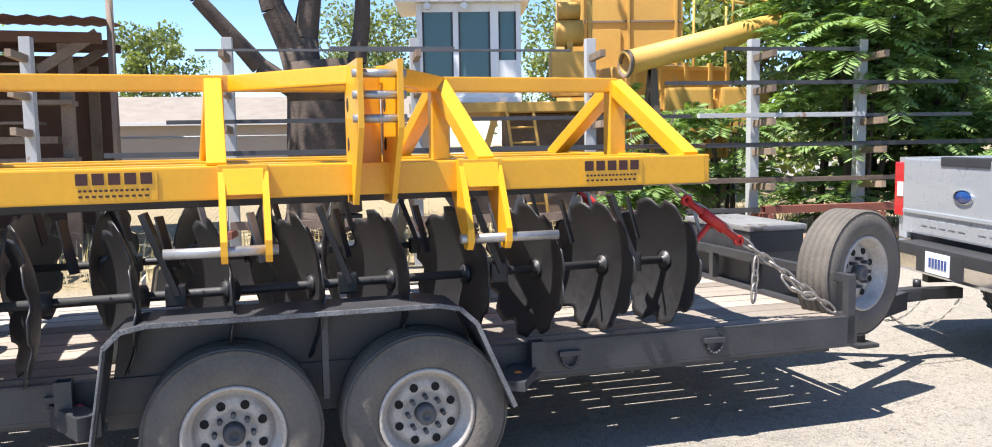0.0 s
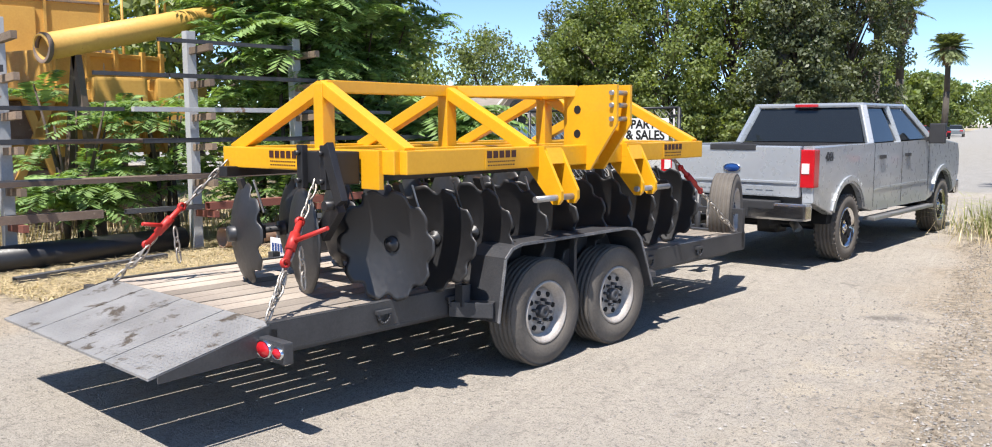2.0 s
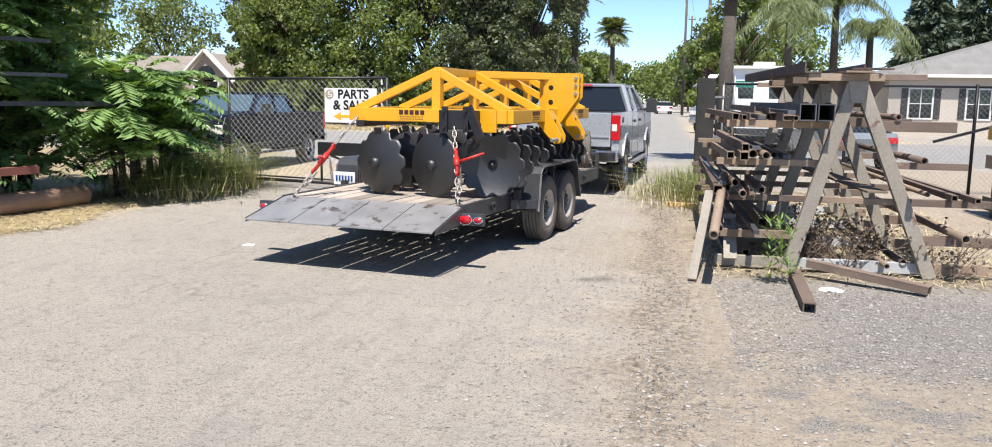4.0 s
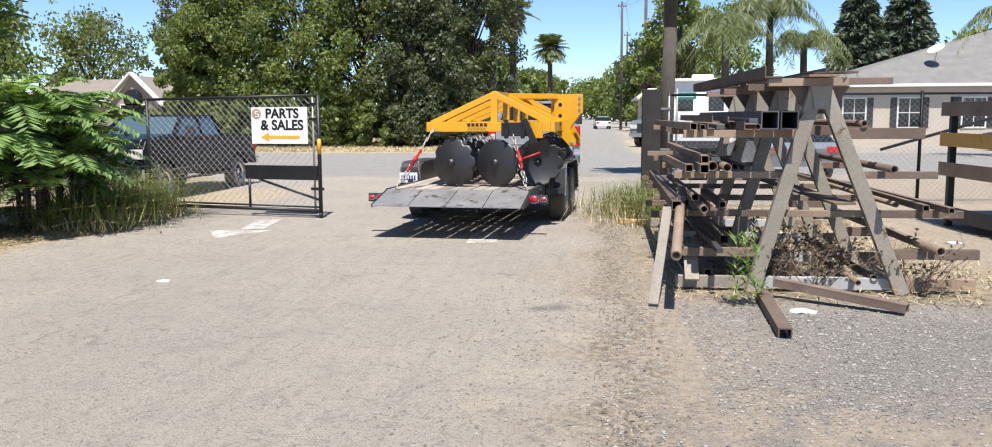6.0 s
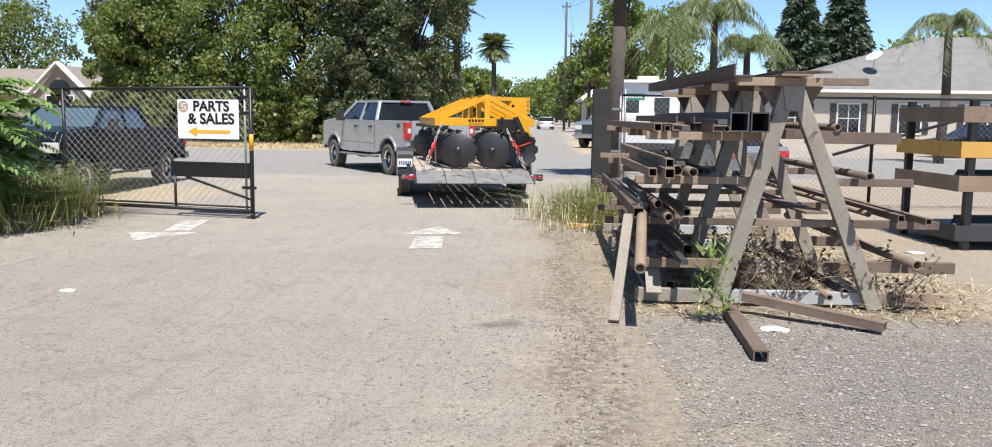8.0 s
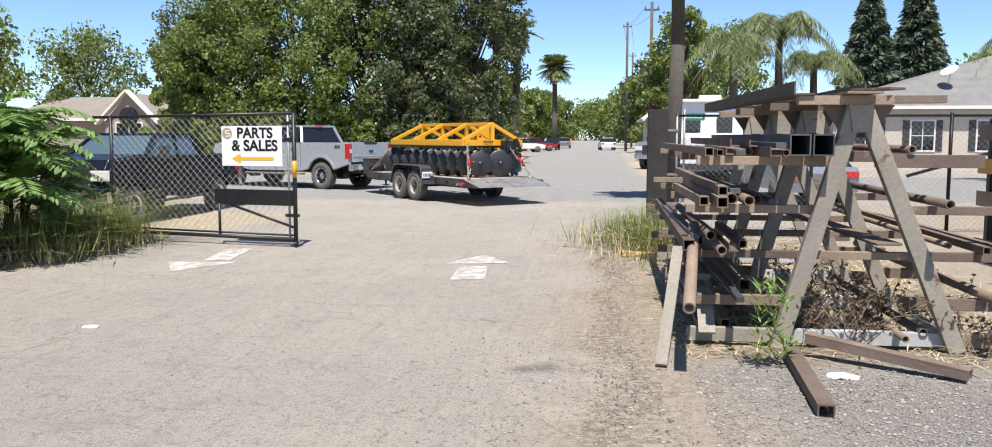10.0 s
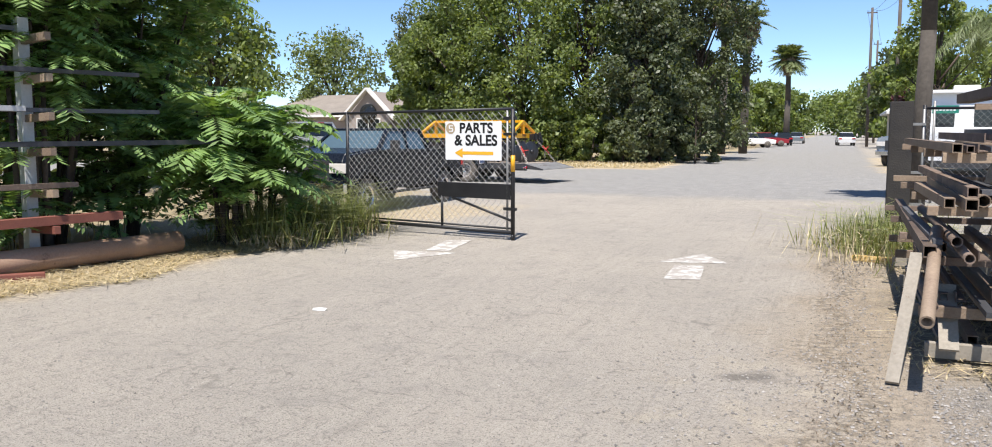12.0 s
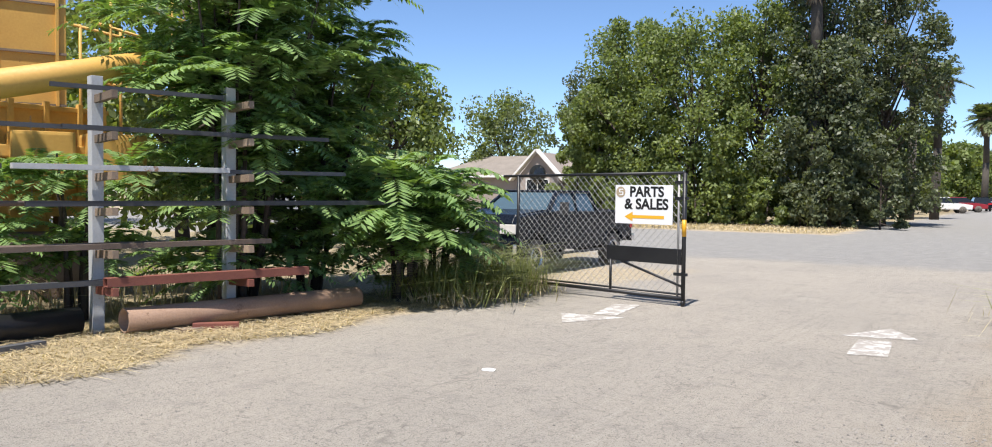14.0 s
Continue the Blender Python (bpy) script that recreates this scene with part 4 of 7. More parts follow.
    box(bm, -0.55, 0.55, 4.93, 5.0, 0.80, 1.28, 0.02)
    put("grille", bm, PLASTIC)
    bm = B()
    box(bm, -0.98, 0.98, 4.92, 5.10, 0.55, 0.78, 0.03)
    put("front_bumper", bm, CHROME)
    bot = [(-0.93, 0.86, 1.44), (0.93, 0.86, 1.44), (0.93, 3.50, 1.47), (-0.93, 3.50, 1.47)]
    top = [(-0.74, 1.06, 1.955), (0.74, 1.06, 1.955), (0.74, 2.72, 1.965), (-0.74, 2.72, 1.965)]
    for f in (0, 1, 2, 3):
        bm = B()
        beam(bm, bot[f], top[f], 0.09, 0.09, 0.02)
        put("pillar", bm, paint)
    for s in (-1, 1):
        bm = B()
        beam(bm, (s * 0.925, 2.02, 1.45), (s * 0.745, 1.98, 1.95), 0.05, 0.09, 0.01)
        put("pillar", bm, paint)
    bm = B()
    box(bm, -0.78, 0.78, 1.02, 2.76, 1.935, 2.00, 0.03)
    put("roof", bm, paint)
    lerp = lambda a, b, u: tuple(a[i] + (b[i] - a[i]) * u for i in range(3))

    def pane(nm, i, j, u0, u1, v0, v1, out):
        bm = B()
        q = []
        for v in (v0, v1):
            a, b = lerp(bot[i], top[i], v), lerp(bot[j], top[j], v)
            q += [lerp(a, b, u0), lerp(a, b, u1)]
        vs = [bm.verts.new(c) for c in (q[0], q[1], q[3], q[2])]
        f = bm.faces.new(vs)
        bm.normal_update()
        r = bmesh.ops.solidify(bm, geom=[f], thickness=0.008)
        put(nm, bm, glass or TINT)

    pane("rear_window", 0, 1, 0.04, 0.96, 0.06, 0.94, 1)
    pane("windscreen", 2, 3, 0.03, 0.97, 0.04, 0.96, 1)
    for i, j, a in ((1, 2, 0), (3, 0, 1)):
        for u0, u1 in ((0.06, 0.42), (0.47, 0.97)):
            if a:
                u0, u1 = 1 - u1, 1 - u0
            pane("side_window", i, j, u0, u1, 0.05, 0.94, 1)
    bm = B()
    for s in (-0.42, 0.42):
        for y in (1.25, 2.15):
            box(bm, s - 0.26, s + 0.26, y, y + 0.16, 1.0, 1.62, 0.04)
            box(bm, s - 0.10, s + 0.10, y + 0.02, y + 0.12, 1.62, 1.80, 0.03)
    box(bm, -0.85, 0.85, 2.95, 3.4, 1.2, 1.48, 0.04)
    put("seats", bm, PLASTIC)
    bm = B()
    box(bm, -0.87, 0.87, -1.10, 0.80, 0.72, 0.90)
    box(bm, -0.87, 0.87, 0.76, 0.84, 0.72, 1.44)
    put("bed_floor", bm, PLASTIC)
    bm = B()
    box(bm, -0.845, 0.845, -1.19, -1.11, 0.86, 1.46, 0.018)
    tg = put("tailgate", bm, paint)
    bm = B()
    box(bm, -0.30, 0.30, -1.20, -1.10, 1.405, 1.475, 0.012)
    put("tailgate_handle", bm, PLASTIC, tg)
    bm = B()
    box(bm, -0.82, 0.82, -1.205, -1.185, 1.02, 1.05, 0.006)
    put("tailgate_crease", bm, paint, tg)
    if detail:
        bm = B()
        lathe(bm, [(0.0, 0.115), (-0.014, 0.115), (-0.014, 0.105)], 28, Matrix.Translation((0, -1.19, 1.19)) @ Matrix.Rotation(radians(90), 4, "Z") @ Matrix.Diagonal((1, 1, 0.46, 1)))
        put("emblem_ring", bm, CHROME, tg)
        bm = B()
        lathe(bm, [(-0.006, 0.106), (-0.018, 0.06), (-0.020, 0.001)], 28, Matrix.Translation((0, -1.19, 1.19)) @ Matrix.Rotation(radians(90), 4, "Z") @ Matrix.Diagonal((1, 1, 0.46, 1)))
        put("emblem", bm, BLUE, tg, "plain blue oval emblem")
        bm = B()
        for i in range(9):
            if i != 5:
                box(bm, -0.56 + i * 0.125, -0.47 + i * 0.125, -1.196, -1.188, 0.935, 0.985, 0.003)
        put("raised_emblem", bm, paint, tg)
        bm = B()
        tube(bm, (0.72, -0.9, 0.47), (0.86, -0.55 - 0.62, 0.45), 0.055, seg=14, caps=False)
        tube(bm, (0.4, -0.3, 0.5), (0.72, -0.9, 0.47), 0.05, seg=12)
        put("exhaust_pipe", bm, STEEL)
        bm = B()
        box(bm, -0.05, 0.05, -1.55, -1.2, 0.46, 0.54, 0.01)
        tube(bm, (0, -1.52, 0.54), (0, -1.52, 0.60), 0.028, seg=12)
        put("hitch", bm, BLACK)
        for s in (-1, 1):
            letters("4X4", 0.135, Matrix.Translation((s * 1.0035, -0.70, 1.325)) @ Matrix.Rotation(radians(90 * s), 4, "Z") @ Matrix.Rotation(radians(90), 4, "X"), PLASTIC, t, 0.008)
    bm = B()
    box(bm, -1.0, 1.0, -1.36, -1.16, 0.60, 0.80, 0.03)
    rb = put("rear_bumper", bm, CHROME)
    bm = B()
    box(bm, -0.62, 0.62, -1.365, -1.15, 0.725, 0.815, 0.01)
    box(bm, -0.30, 0.30, -1.368, -1.30, 0.62, 0.80, 0.01)
    put("bumper_step", bm, PLASTIC, rb)
    bm = B()
    box(bm, -0.155, 0.155, -1.378, -1.37, 0.63, 0.785, 0.002)
    pl = put("number_plate", bm, WHITE, rb, "white number plate")
    bm = B()
    for i in range(6):
        box(bm, -0.10 + i * 0.04, -0.075 + i * 0.04, -1.383, -1.378, 0.675, 0.745)
    put("plate_print", bm, BLUE, pl)
    bm = B()
    box(bm, -0.16, 0.16, 0.985, 1.03, 1.945, 1.985, 0.008)
    put("brake_light", bm, REDLENS)
    bm = B()
    for y in (0.0, 4.06):
        tube(bm, (-0.85, y, 0.42), (0.85, y, 0.42), 0.06, seg=10)
        box(bm, -0.15, 0.15, y - 0.15, y + 0.15, 0.29, 0.55, 0.05)
    for s in (-1, 1):
        box(bm, s * 0.42, s * 0.50, -1.2, 4.8, 0.50, 0.66)
    put("chassis", bm, BLACK)
    ws = [wheel(t, (s * 0.86 * k, y * k, 0.42 * k), 0.42 * k, 0.275 * k, 0.245 * k, s, truck=True) for s in (1, -1) for y in (4.06, 0.0)]
    return t, ws


TRAILER, TRAILER_WHEELS = trailer()
HARROW = harrow()
CHAINS = [
    load_chain("steel load chain with a red ratchet binder", (0.98, -2.52, 0.64), (0.66, -1.90, 1.46), (0.35, 0.62), (0.28, 0.05, 0.10)),
    load_chain("steel load chain with a red ratchet binder", (-0.90, -2.55, 0.64), (-0.52, -1.88, 1.46), (0.30, 0.62), (0.05, -0.18, 0.03)),
    load_chain("steel load chain with a red ratchet binder", (0.98, 2.86, 0.66), (0.86, 1.86, 1.42), (0.56, 0.86), (-0.10, -0.16, -0.24)),
    load_chain("steel load chain with a red ratchet binder", (-0.96, 2.86, 0.66), (-0.70, 1.82, 1.42), (0.40, 0.90), (0.10, -0.05, -0.30)),
]
TRUCK, TRUCK_WHEELS = pickup("pickup_truck", "silver crew-cab pickup truck towing the flatbed trailer", SILVER)


# ---- plants ----
def quads(name, c, u, v, material, parent=None):
    """Leaf-shaped rhombs: centres c, half-length u, half-width v (arrays of n x 3)."""
    n = len(c)
    co = np.empty((n, 4, 3), np.float32)
    co[:, 0], co[:, 1], co[:, 2], co[:, 3] = c - u, c + v - u * 0.15, c + u, c - v - u * 0.15
    me = bpy.data.meshes.new(name)
    me.vertices.add(4 * n)
    me.vertices.foreach_set("co", co.ravel())
    me.loops.add(4 * n)
    me.loops.foreach_set("vertex_index", np.arange(4 * n, dtype=np.int32))
    me.polygons.add(n)
    me.polygons.foreach_set("loop_start", np.arange(0, 4 * n, 4, dtype=np.int32))
    me.update(calc_edges=True)
    me.materials.append(material)
    ob = new(name, me)
    ob.parent = parent
    return ob


def unit(a):
    return a / (np.linalg.norm(a, axis=-1, keepdims=True) + 1e-9)


def limb(bm, pts, r0, r1, seg=8):
    n = len(pts) - 1
    for i in range(n):
        a, b = r0 + (r1 - r0) * i / n, r0 + (r1 - r0) * (i + 1) / n
        tube(bm, pts[i], pts[i + 1], a, b, seg, caps=(i == 0 or i == n - 1))


def tree(x, y, h, r, seed, leaf=LEAF_TREE, n=5200, low=0.12, size=0.17, trunk=0.22, label="leafy green broadleaf tree", lobes=30, name="tree"):
    rng = np.random.default_rng(seed)
    t = thing(name, label, "tree", pose(x, y, 0), group="trees")
    bm = B()
    top = Vector((rng.uniform(-0.4, 0.4), rng.uniform(-0.4, 0.4), h * 0.8))
    spine = [Vector((0, 0, 0)), Vector((top.x * 0.2, top.y * 0.2, h * 0.2)), Vector((top.x * 0.6, top.y * 0.6, h * 0.5)), top]
    limb(bm, spine, trunk, trunk * 0.25)
    cen = []
    for i in range(lobes):
        z = low + (1 - low) * (i + rng.uniform(0.2, 0.8)) / lobes
        wide = r * math.sqrt(max(0.05, 1 - ((z - 0.45) / 0.6) ** 2)) * rng.uniform(0.35, 1.05)
        a = i * 2.4 + rng.uniform(-0.5, 0.5)
        c = np.array([wide * math.cos(a), wide * math.sin(a), z * h])
        cen.append((c, r * rng.uniform(0.16, 0.36)))
        if i % 2 == 0:
            s = Vector((0, 0, max(0.3, c[2] * 0.6)))
            limb(bm, [s, Vector(c) * 0.55 + Vector((0, 0, c[2] * 0.28)), Vector(c)], trunk * 0.35, trunk * 0.08, 6)
    part("trunk", bm, BARK, t)
    per = n // lobes
    C, D = [], []
    for c, rr in cen:
        d = unit(rng.normal(size=(per, 3)))
        C.append(c + d * rr * rng.uniform(0.15, 1.25, (per, 1)) ** 0.6 * np.array([1, 1, 0.78]))
        D.append(d)
    C, D = np.concatenate(C), np.concatenate(D)
    C[:, 2] = np.maximum(C[:, 2], 0.15)
    u = unit(rng.normal(size=C.shape) + D * 0.5 + np.array([0, 0, -0.3]))
    v = unit(np.cross(u, D + rng.normal(size=C.shape) * 0.7))
    s = rng.uniform(0.6, 1.4, (len(C), 1)) * size
    quads("crown", C, u * s, v * s * 0.62, leaf, t)
    return t


def conifer(x, y, h, r, seed):
    rng = np.random.default_rng(seed)
    t = thing("conifer", "dark green conifer with drooping tiers", "tree", pose(x, y, 0), group="trees")
    bm = B()
    tube(bm, (0, 0, 0), (0, 0, h), 0.25, 0.03, 8)
    part("trunk", bm, BARK, t)
    n = 11000
    z = h * (0.06 + 0.9 * rng.uniform(0, 1, n) ** 1.15)
    a = rng.uniform(0, 2 * math.pi, n)
    tier = 0.6 + 0.4 * np.abs(np.sin(z * 3.1 + 1.5 * np.sin(2 * a)))
    w = r * (1.02 - z / h) * tier * rng.uniform(0.3, 1.0, n) ** 0.5
    C = np.stack([w * np.cos(a), w * np.sin(a), z - 0.25 * w], 1)
    d = np.stack([np.cos(a), np.sin(a), -0.35 + 0 * a], 1)
    u = unit(d + rng.normal(size=C.shape) * 0.35)
    v = unit(np.cross(u, rng.normal(size=C.shape)))
    quads("crown", C, u * 0.26, v * 0.10, LEAF_CONE, t)
    return t


def fronds(rng, bases, dirs, lengths, pairs, leaflet, droop, wide=0.17, hang=0.28):
    """Compound leaves: leaflets in pairs along an arching stalk."""
    C, U, V = [], [], []
    for b, d, ln in zip(bases, dirs, lengths):
        d = d / np.linalg.norm(d)
        side = np.cross(d, [0, 0, 1.0])
        side /= np.linalg.norm(side) + 1e-6
        for i in range(1, pairs + 1):
            s = i / pairs
            p = b + d * ln * s + np.array([0, 0, -droop * ln * s * s])
            tan = d + np.array([0, 0, -2 * droop * s])
            tan /= np.linalg.norm(tan)
            k = leaflet * (1.05 - 0.55 * abs(s - 0.4)) * ln
            for sg in (-1, 1):
                out = side * sg + tan * 0.45 + np.array([0, 0, -hang]) + rng.normal(size=3) * (0.10 + 0.25 * (hang > 1))
                out /= np.linalg.norm(out)
                C.append(p + out * k * 0.5)
                U.append(out * k * 0.5)
                w = tan - out * (tan @ out)
                V.append(w / np.linalg.norm(w) * k * wide)
    return np.array(C), np.array(U), np.array(V)


def ailanthus(x, y, h, r, seed, n=260, label="tall green tree-of-heaven shrub with long compound leaves", z0=0.25, ln=(0.55, 0.95), stems=7, name="shrub"):
    rng = np.random.default_rng(seed)
    t = thing(name, label, "shrub", pose(x, y, 0), group="shrubs")
    bm = B()
    tips = []
    for i in range(stems):
        a = 2.4 * i + rng.uniform(-0.4, 0.4)
        w = r * rng.uniform(0.25, 0.75)
        top = Vector((w * math.cos(a), w * math.sin(a), h * rng.uniform(0.7, 0.98)))
        pts = [Vector((0.15 * math.cos(a), 0.15 * math.sin(a), 0)), Vector((top.x * 0.45, top.y * 0.45, top.z * 0.5)), top]
        limb(bm, pts, 0.045, 0.012, 6)
        tips.append(pts)
    part("stem", bm, BARK, t)
    bases, dirs, lens = [], [], []
    # fronds radiate in whorls from the shoots' ends
    for i in range(n // 9):
        pts = tips[i % stems]
        s = z0 + (1 - z0) * rng.uniform(0, 1) ** 0.75
        p = np.array(pts[0].lerp(pts[1], s * 2) if s < 0.5 else pts[1].lerp(pts[2], s * 2 - 1))
        a = rng.uniform(0, 2 * math.pi)
        lat = r * rng.uniform(0.15, 0.72) * (1 - 0.35 * s)
        p = p + np.array([math.cos(a) * lat, math.sin(a) * lat, rng.uniform(-0.1, 0.15) * h * 0.3])
        p[2] = max(p[2], 0.3)
        size, lean = rng.uniform(*ln), np.array([math.cos(a), math.sin(a), 0]) * 0.35
        for k in range(9):
            b = 0.7 * k + rng.uniform(-0.3, 0.3)
            d = np.array([math.cos(b), math.sin(b), rng.uniform(0.25, 1.5)]) + lean
            bases.append(p + np.array([0, 0, -0.03 * k])), dirs.append(d), lens.append(size * rng.uniform(0.7, 1.15))
    C, U, V = fronds(rng, bases, dirs, lens, 17, 0.25, 0.52, 0.13)
    C[:, 2] = np.maximum(C[:, 2], 0.05)
    quads("foliage", C, U, V, LEAF_AIL, t)
    return t


def palm(x, y, h, seed, fan=False, trunk=0.2, n=34, ln=2.2, label="palm tree with arching green fronds", skirt=False):
    rng = np.random.default_rng(seed)
    t = thing("palm_tree", label, "palm tree", pose(x, y, 0), group="palms")
    bm = B()
    limb(bm, [Vector((0, 0, 0)), Vector((0.1, 0, h * 0.5)), Vector((0.05, 0.05, h))], trunk * 1.15, trunk * 0.8, 10)
    part("trunk", bm, PALMBARK, t)
    top = np.array([0.05, 0.05, h])
    dirs = [np.array([math.cos(a), math.sin(a), rng.uniform(-0.9 if fan else 0.2, 2.2 if fan else 2.6)]) for a in rng.uniform(0, 6.283, n)]
    C, U, V = fronds(rng, [top] * n, dirs, rng.uniform(0.75, 1.1, n) * ln, 34 if fan else 52, 0.17 if not fan else 0.30, 0.25 if fan else 0.92, 0.065 if not fan else 0.17, 1.1 if not fan else 0.28)
    quads("fronds", C, U, V * 0.5, LEAF_PALM, t)
    if skirt:
        m = 260
        a, z = rng.uniform(0, 6.283, m), rng.uniform(0, 1, m)
        rr = 0.25 + 0.75 * z
        C = np.stack([rr * np.cos(a), rr * np.sin(a), h - 2.2 + 2.0 * z], 1)
        U = unit(np.stack([0.4 * np.cos(a), 0.4 * np.sin(a), -1 + 0 * a], 1)) * 0.55
        V = unit(np.cross(U, np.stack([np.cos(a), np.sin(a), 0 * a], 1))) * 0.10
        quads("dead_fronds", C, U, V, SKIRT, t)
    return t


def blades(name, label, xs, ys, hgt, material, seed, width=0.008, lay=0.4, kind="stuff", category="grass", zs=None):
    rng = np.random.default_rng(seed)
    n = len(xs)
    h = rng.uniform(*hgt, n)
    a = rng.uniform(0, 6.283, n)
    tip = np.stack([np.cos(a) * h * lay * rng.uniform(0.3, 1.6, n), np.sin(a) * h * lay * rng.uniform(0.3, 1.6, n), h * rng.uniform(0.5, 1.0, n)], 1)
    b = np.stack([xs, ys, np.zeros(n) if zs is None else zs], 1)
    side = np.stack([-np.sin(a), np.cos(a), 0 * a], 1) * width
    # each blade bends over: a steep lower piece and an arching tip
    low = tip * np.array([0.28, 0.28, 0.72])
    end = tip * np.array([1.15, 1.15, 0.78])
    half = (end - low) * 0.5
    ob = quads(name, np.concatenate([b + low * 0.5, b + low + half]), np.concatenate([low * 0.54, half * 1.05]), np.concatenate([side, side * 0.9]), material)
    tagged(ob, label, category, kind=kind)
    return ob


# far trees beyond the cross street, from the left to the right of the far street
FAR = [
    (-22.9, 50, 8.2, 2.2, LEAF_TREE), (-20.4, 49, 11.2, 3.5, LEAF_TREE), (-16.6, 48.4, 10.6, 3.8, LEAF_TREE), (-13.3, 49.5, 11.5, 3.4, LEAF_TREE),
    (-10.3, 50, 14.5, 3.4, LEAF_DARK), (-7.6, 53, 13.5, 3.0, LEAF_DARK), (-9.2, 47.2, 9.0, 2.2, LEAF_DARK), (-11.2, 66, 8, 3, LEAF_TREE),
]
for i, (x, y, h, r, lf) in enumerate(FAR):
    tree(x, y, h, r, 10 + i, lf, n=24000, low=0.05, size=0.105, label="dark leafy roadside tree" if lf is LEAF_DARK else "green leafy roadside tree", lobes=80)
for i, (x, y, h, r, lf, n) in enumerate([
    (-31.5, 65, 11.0, 3.0, LEAF_DARK, 2600), (-26, 34, 7.2, 3.2, LEAF_TREE, 6500), (-36, 60, 8.5, 4, LEAF_PALE, 5200), (-44, 52, 9, 4.5, LEAF_PALE, 5200),
    (-21, 18.5, 8.5, 3.6, LEAF_TREE, 7000), (-56, 16, 10, 4.5, LEAF_PALE, 5200), (-58, 3, 8.5, 3.5, LEAF_PALE, 4200), (-56, -8, 9.5, 5, LEAF_PALE, 4200), (-40, 24, 9, 5, LEAF_PALE, 5200),
    (-12.5, 84, 7, 3.4, LEAF_TREE, 3200), (-13, 104, 8.5, 4, LEAF_TREE, 3200), (-12, 150, 9, 5, LEAF_TREE, 3000), (-12, 200, 10, 6, LEAF_TREE, 3000), (-3, 330, 13, 14, LEAF_TREE, 4000),
    (6, 92, 9.5, 3.6, LEAF_TREE, 3600), (5.6, 80, 5.0, 2.0, LEAF_RED, 2000), (7, 118, 11, 5, LEAF_DARK, 3200), (6.5, 165, 11, 6, LEAF_TREE, 3000), (6, 220, 11, 7, LEAF_TREE, 3000),
    (5.2, 60, 9.5, 2.4, LEAF_TREE, 5200), (8.5, 66, 9.2, 3.6, LEAF_TREE, 5200), (24, 78, 9, 4, LEAF_DARK, 3600), (32, 74, 8, 5, LEAF_TREE, 3600),
]):
    tree(x, y, h, r, 40 + i, lf, n=n * 2, low=0.12, size=(0.2 + 0.0016 * y) * 0.75 if y > 70 else 0.13, lobes=46, label="small purple-leaved street tree" if lf is LEAF_RED else "broad green tree in the distance")
# hedge of scrub under the far trees
rs = np.random.default_rng(5)
for i in range(10):
    tree(-23.0 + i * 1.8, 46.9 + rs.uniform(-0.4, 0.5), rs.uniform(2.2, 4.0), rs.uniform(1.2, 1.7), 90 + i, LEAF_TREE if i < 7 else LEAF_DARK, n=4500, low=0.02, size=0.095, trunk=0.06, label="low green scrub below the trees", lobes=16, name="bush")
conifer(17.0, 62, 12.2, 4.0, 1)
conifer(20.3, 63, 13.4, 3.9, 2)
palm(5.9, 44, 5.6, 3, n=40, ln=3.9)
palm(8.3, 46, 6.6, 4, n=44, ln=4.2)
palm(10.4, 48, 5.2, 15, n=34, ln=3.4)
palm(15.2, 36, 5.2, 5, n=30, ln=2.5, trunk=0.17)
palm(-7.3, 131, 11.6, 6, fan=True, n=120, ln=2.7, trunk=0.4, label="fan palm with a shaggy round crown", skirt=True)
palm(-7.9, 66, 10.6, 7, fan=True, n=44, ln=1.9, trunk=0.28, label="tall fan palm with dead fronds", skirt=True)
palm(-6.6, 68, 9.6, 8, fan=True, n=44, ln=1.9, trunk=0.28, label="tall fan palm with dead fronds", skirt=True)
palm(-9.95, 47.0, 13.5, 9, fan=True, n=40, ln=1.8, trunk=0.32, label="tall palm trunk among the trees", skirt=True)


# ---- left side: shrubs, pipe rack, crane, shed ----
ailanthus(-9.95, 10.95, 5.8, 2.05, 1, n=1400, stems=13, z0=0.06, ln=(0.6, 1.0))
ailanthus(-10.2, 12.6, 4.5, 1.8, 2, n=800, stems=9, z0=0.08, ln=(0.6, 1.0))
ailanthus(-8.15, 12.5, 2.35, 0.95, 3, n=190, label="low shrub with long arching compound leaves", ln=(1.0, 1.45), stems=6)
ailanthus(-9.15, 10.05, 4.9, 0.75, 7, n=330, z0=0.42, label="green shrub growing through the end of the pipe rack", ln=(0.7, 1.05), stems=6)
ailanthus(-8.35, 13.5, 1.5, 0.8, 4, n=70, label="low shrub with compound leaves", ln=(0.6, 1.0), stems=5)
ailanthus(-10.55, 7.2, 2.4, 0.9, 5, n=130, label="young shrub with compound leaves behind the rack", ln=(0.6, 0.95), stems=5)
ailanthus(-10.4, 8.6, 2.3, 0.9, 6, n=120, label="young shrub with compound leaves behind the rack", ln=(0.6, 0.95), stems=5)
rs = np.random.default_rng(8)
n = 3400
blades("weeds", "tall green and dry weeds beside the gate", rs.normal(-7.8, 0.36, n), rs.uniform(12.4, 15.2, n), (0.25, 1.15), GRASS, 1, 0.010, 0.95)
n = 1500
blades("dry_grass", "dry straw-coloured grass beside the gate", rs.normal(-7.55, 0.35, n), rs.uniform(12.2, 15.3, n), (0.12, 0.5), STRAW, 2, 0.008, 1.2)
n = 13000
yy = rs.uniform(4.8, 13.6, n)
blades("straw", "matted dry straw along the paving edge", rs.uniform(-9.4, -7.35, n) + 0.25 * np.sin(yy * 2.1), yy, (0.02, 0.10), STRAW, 3, 0.007, 3.6)
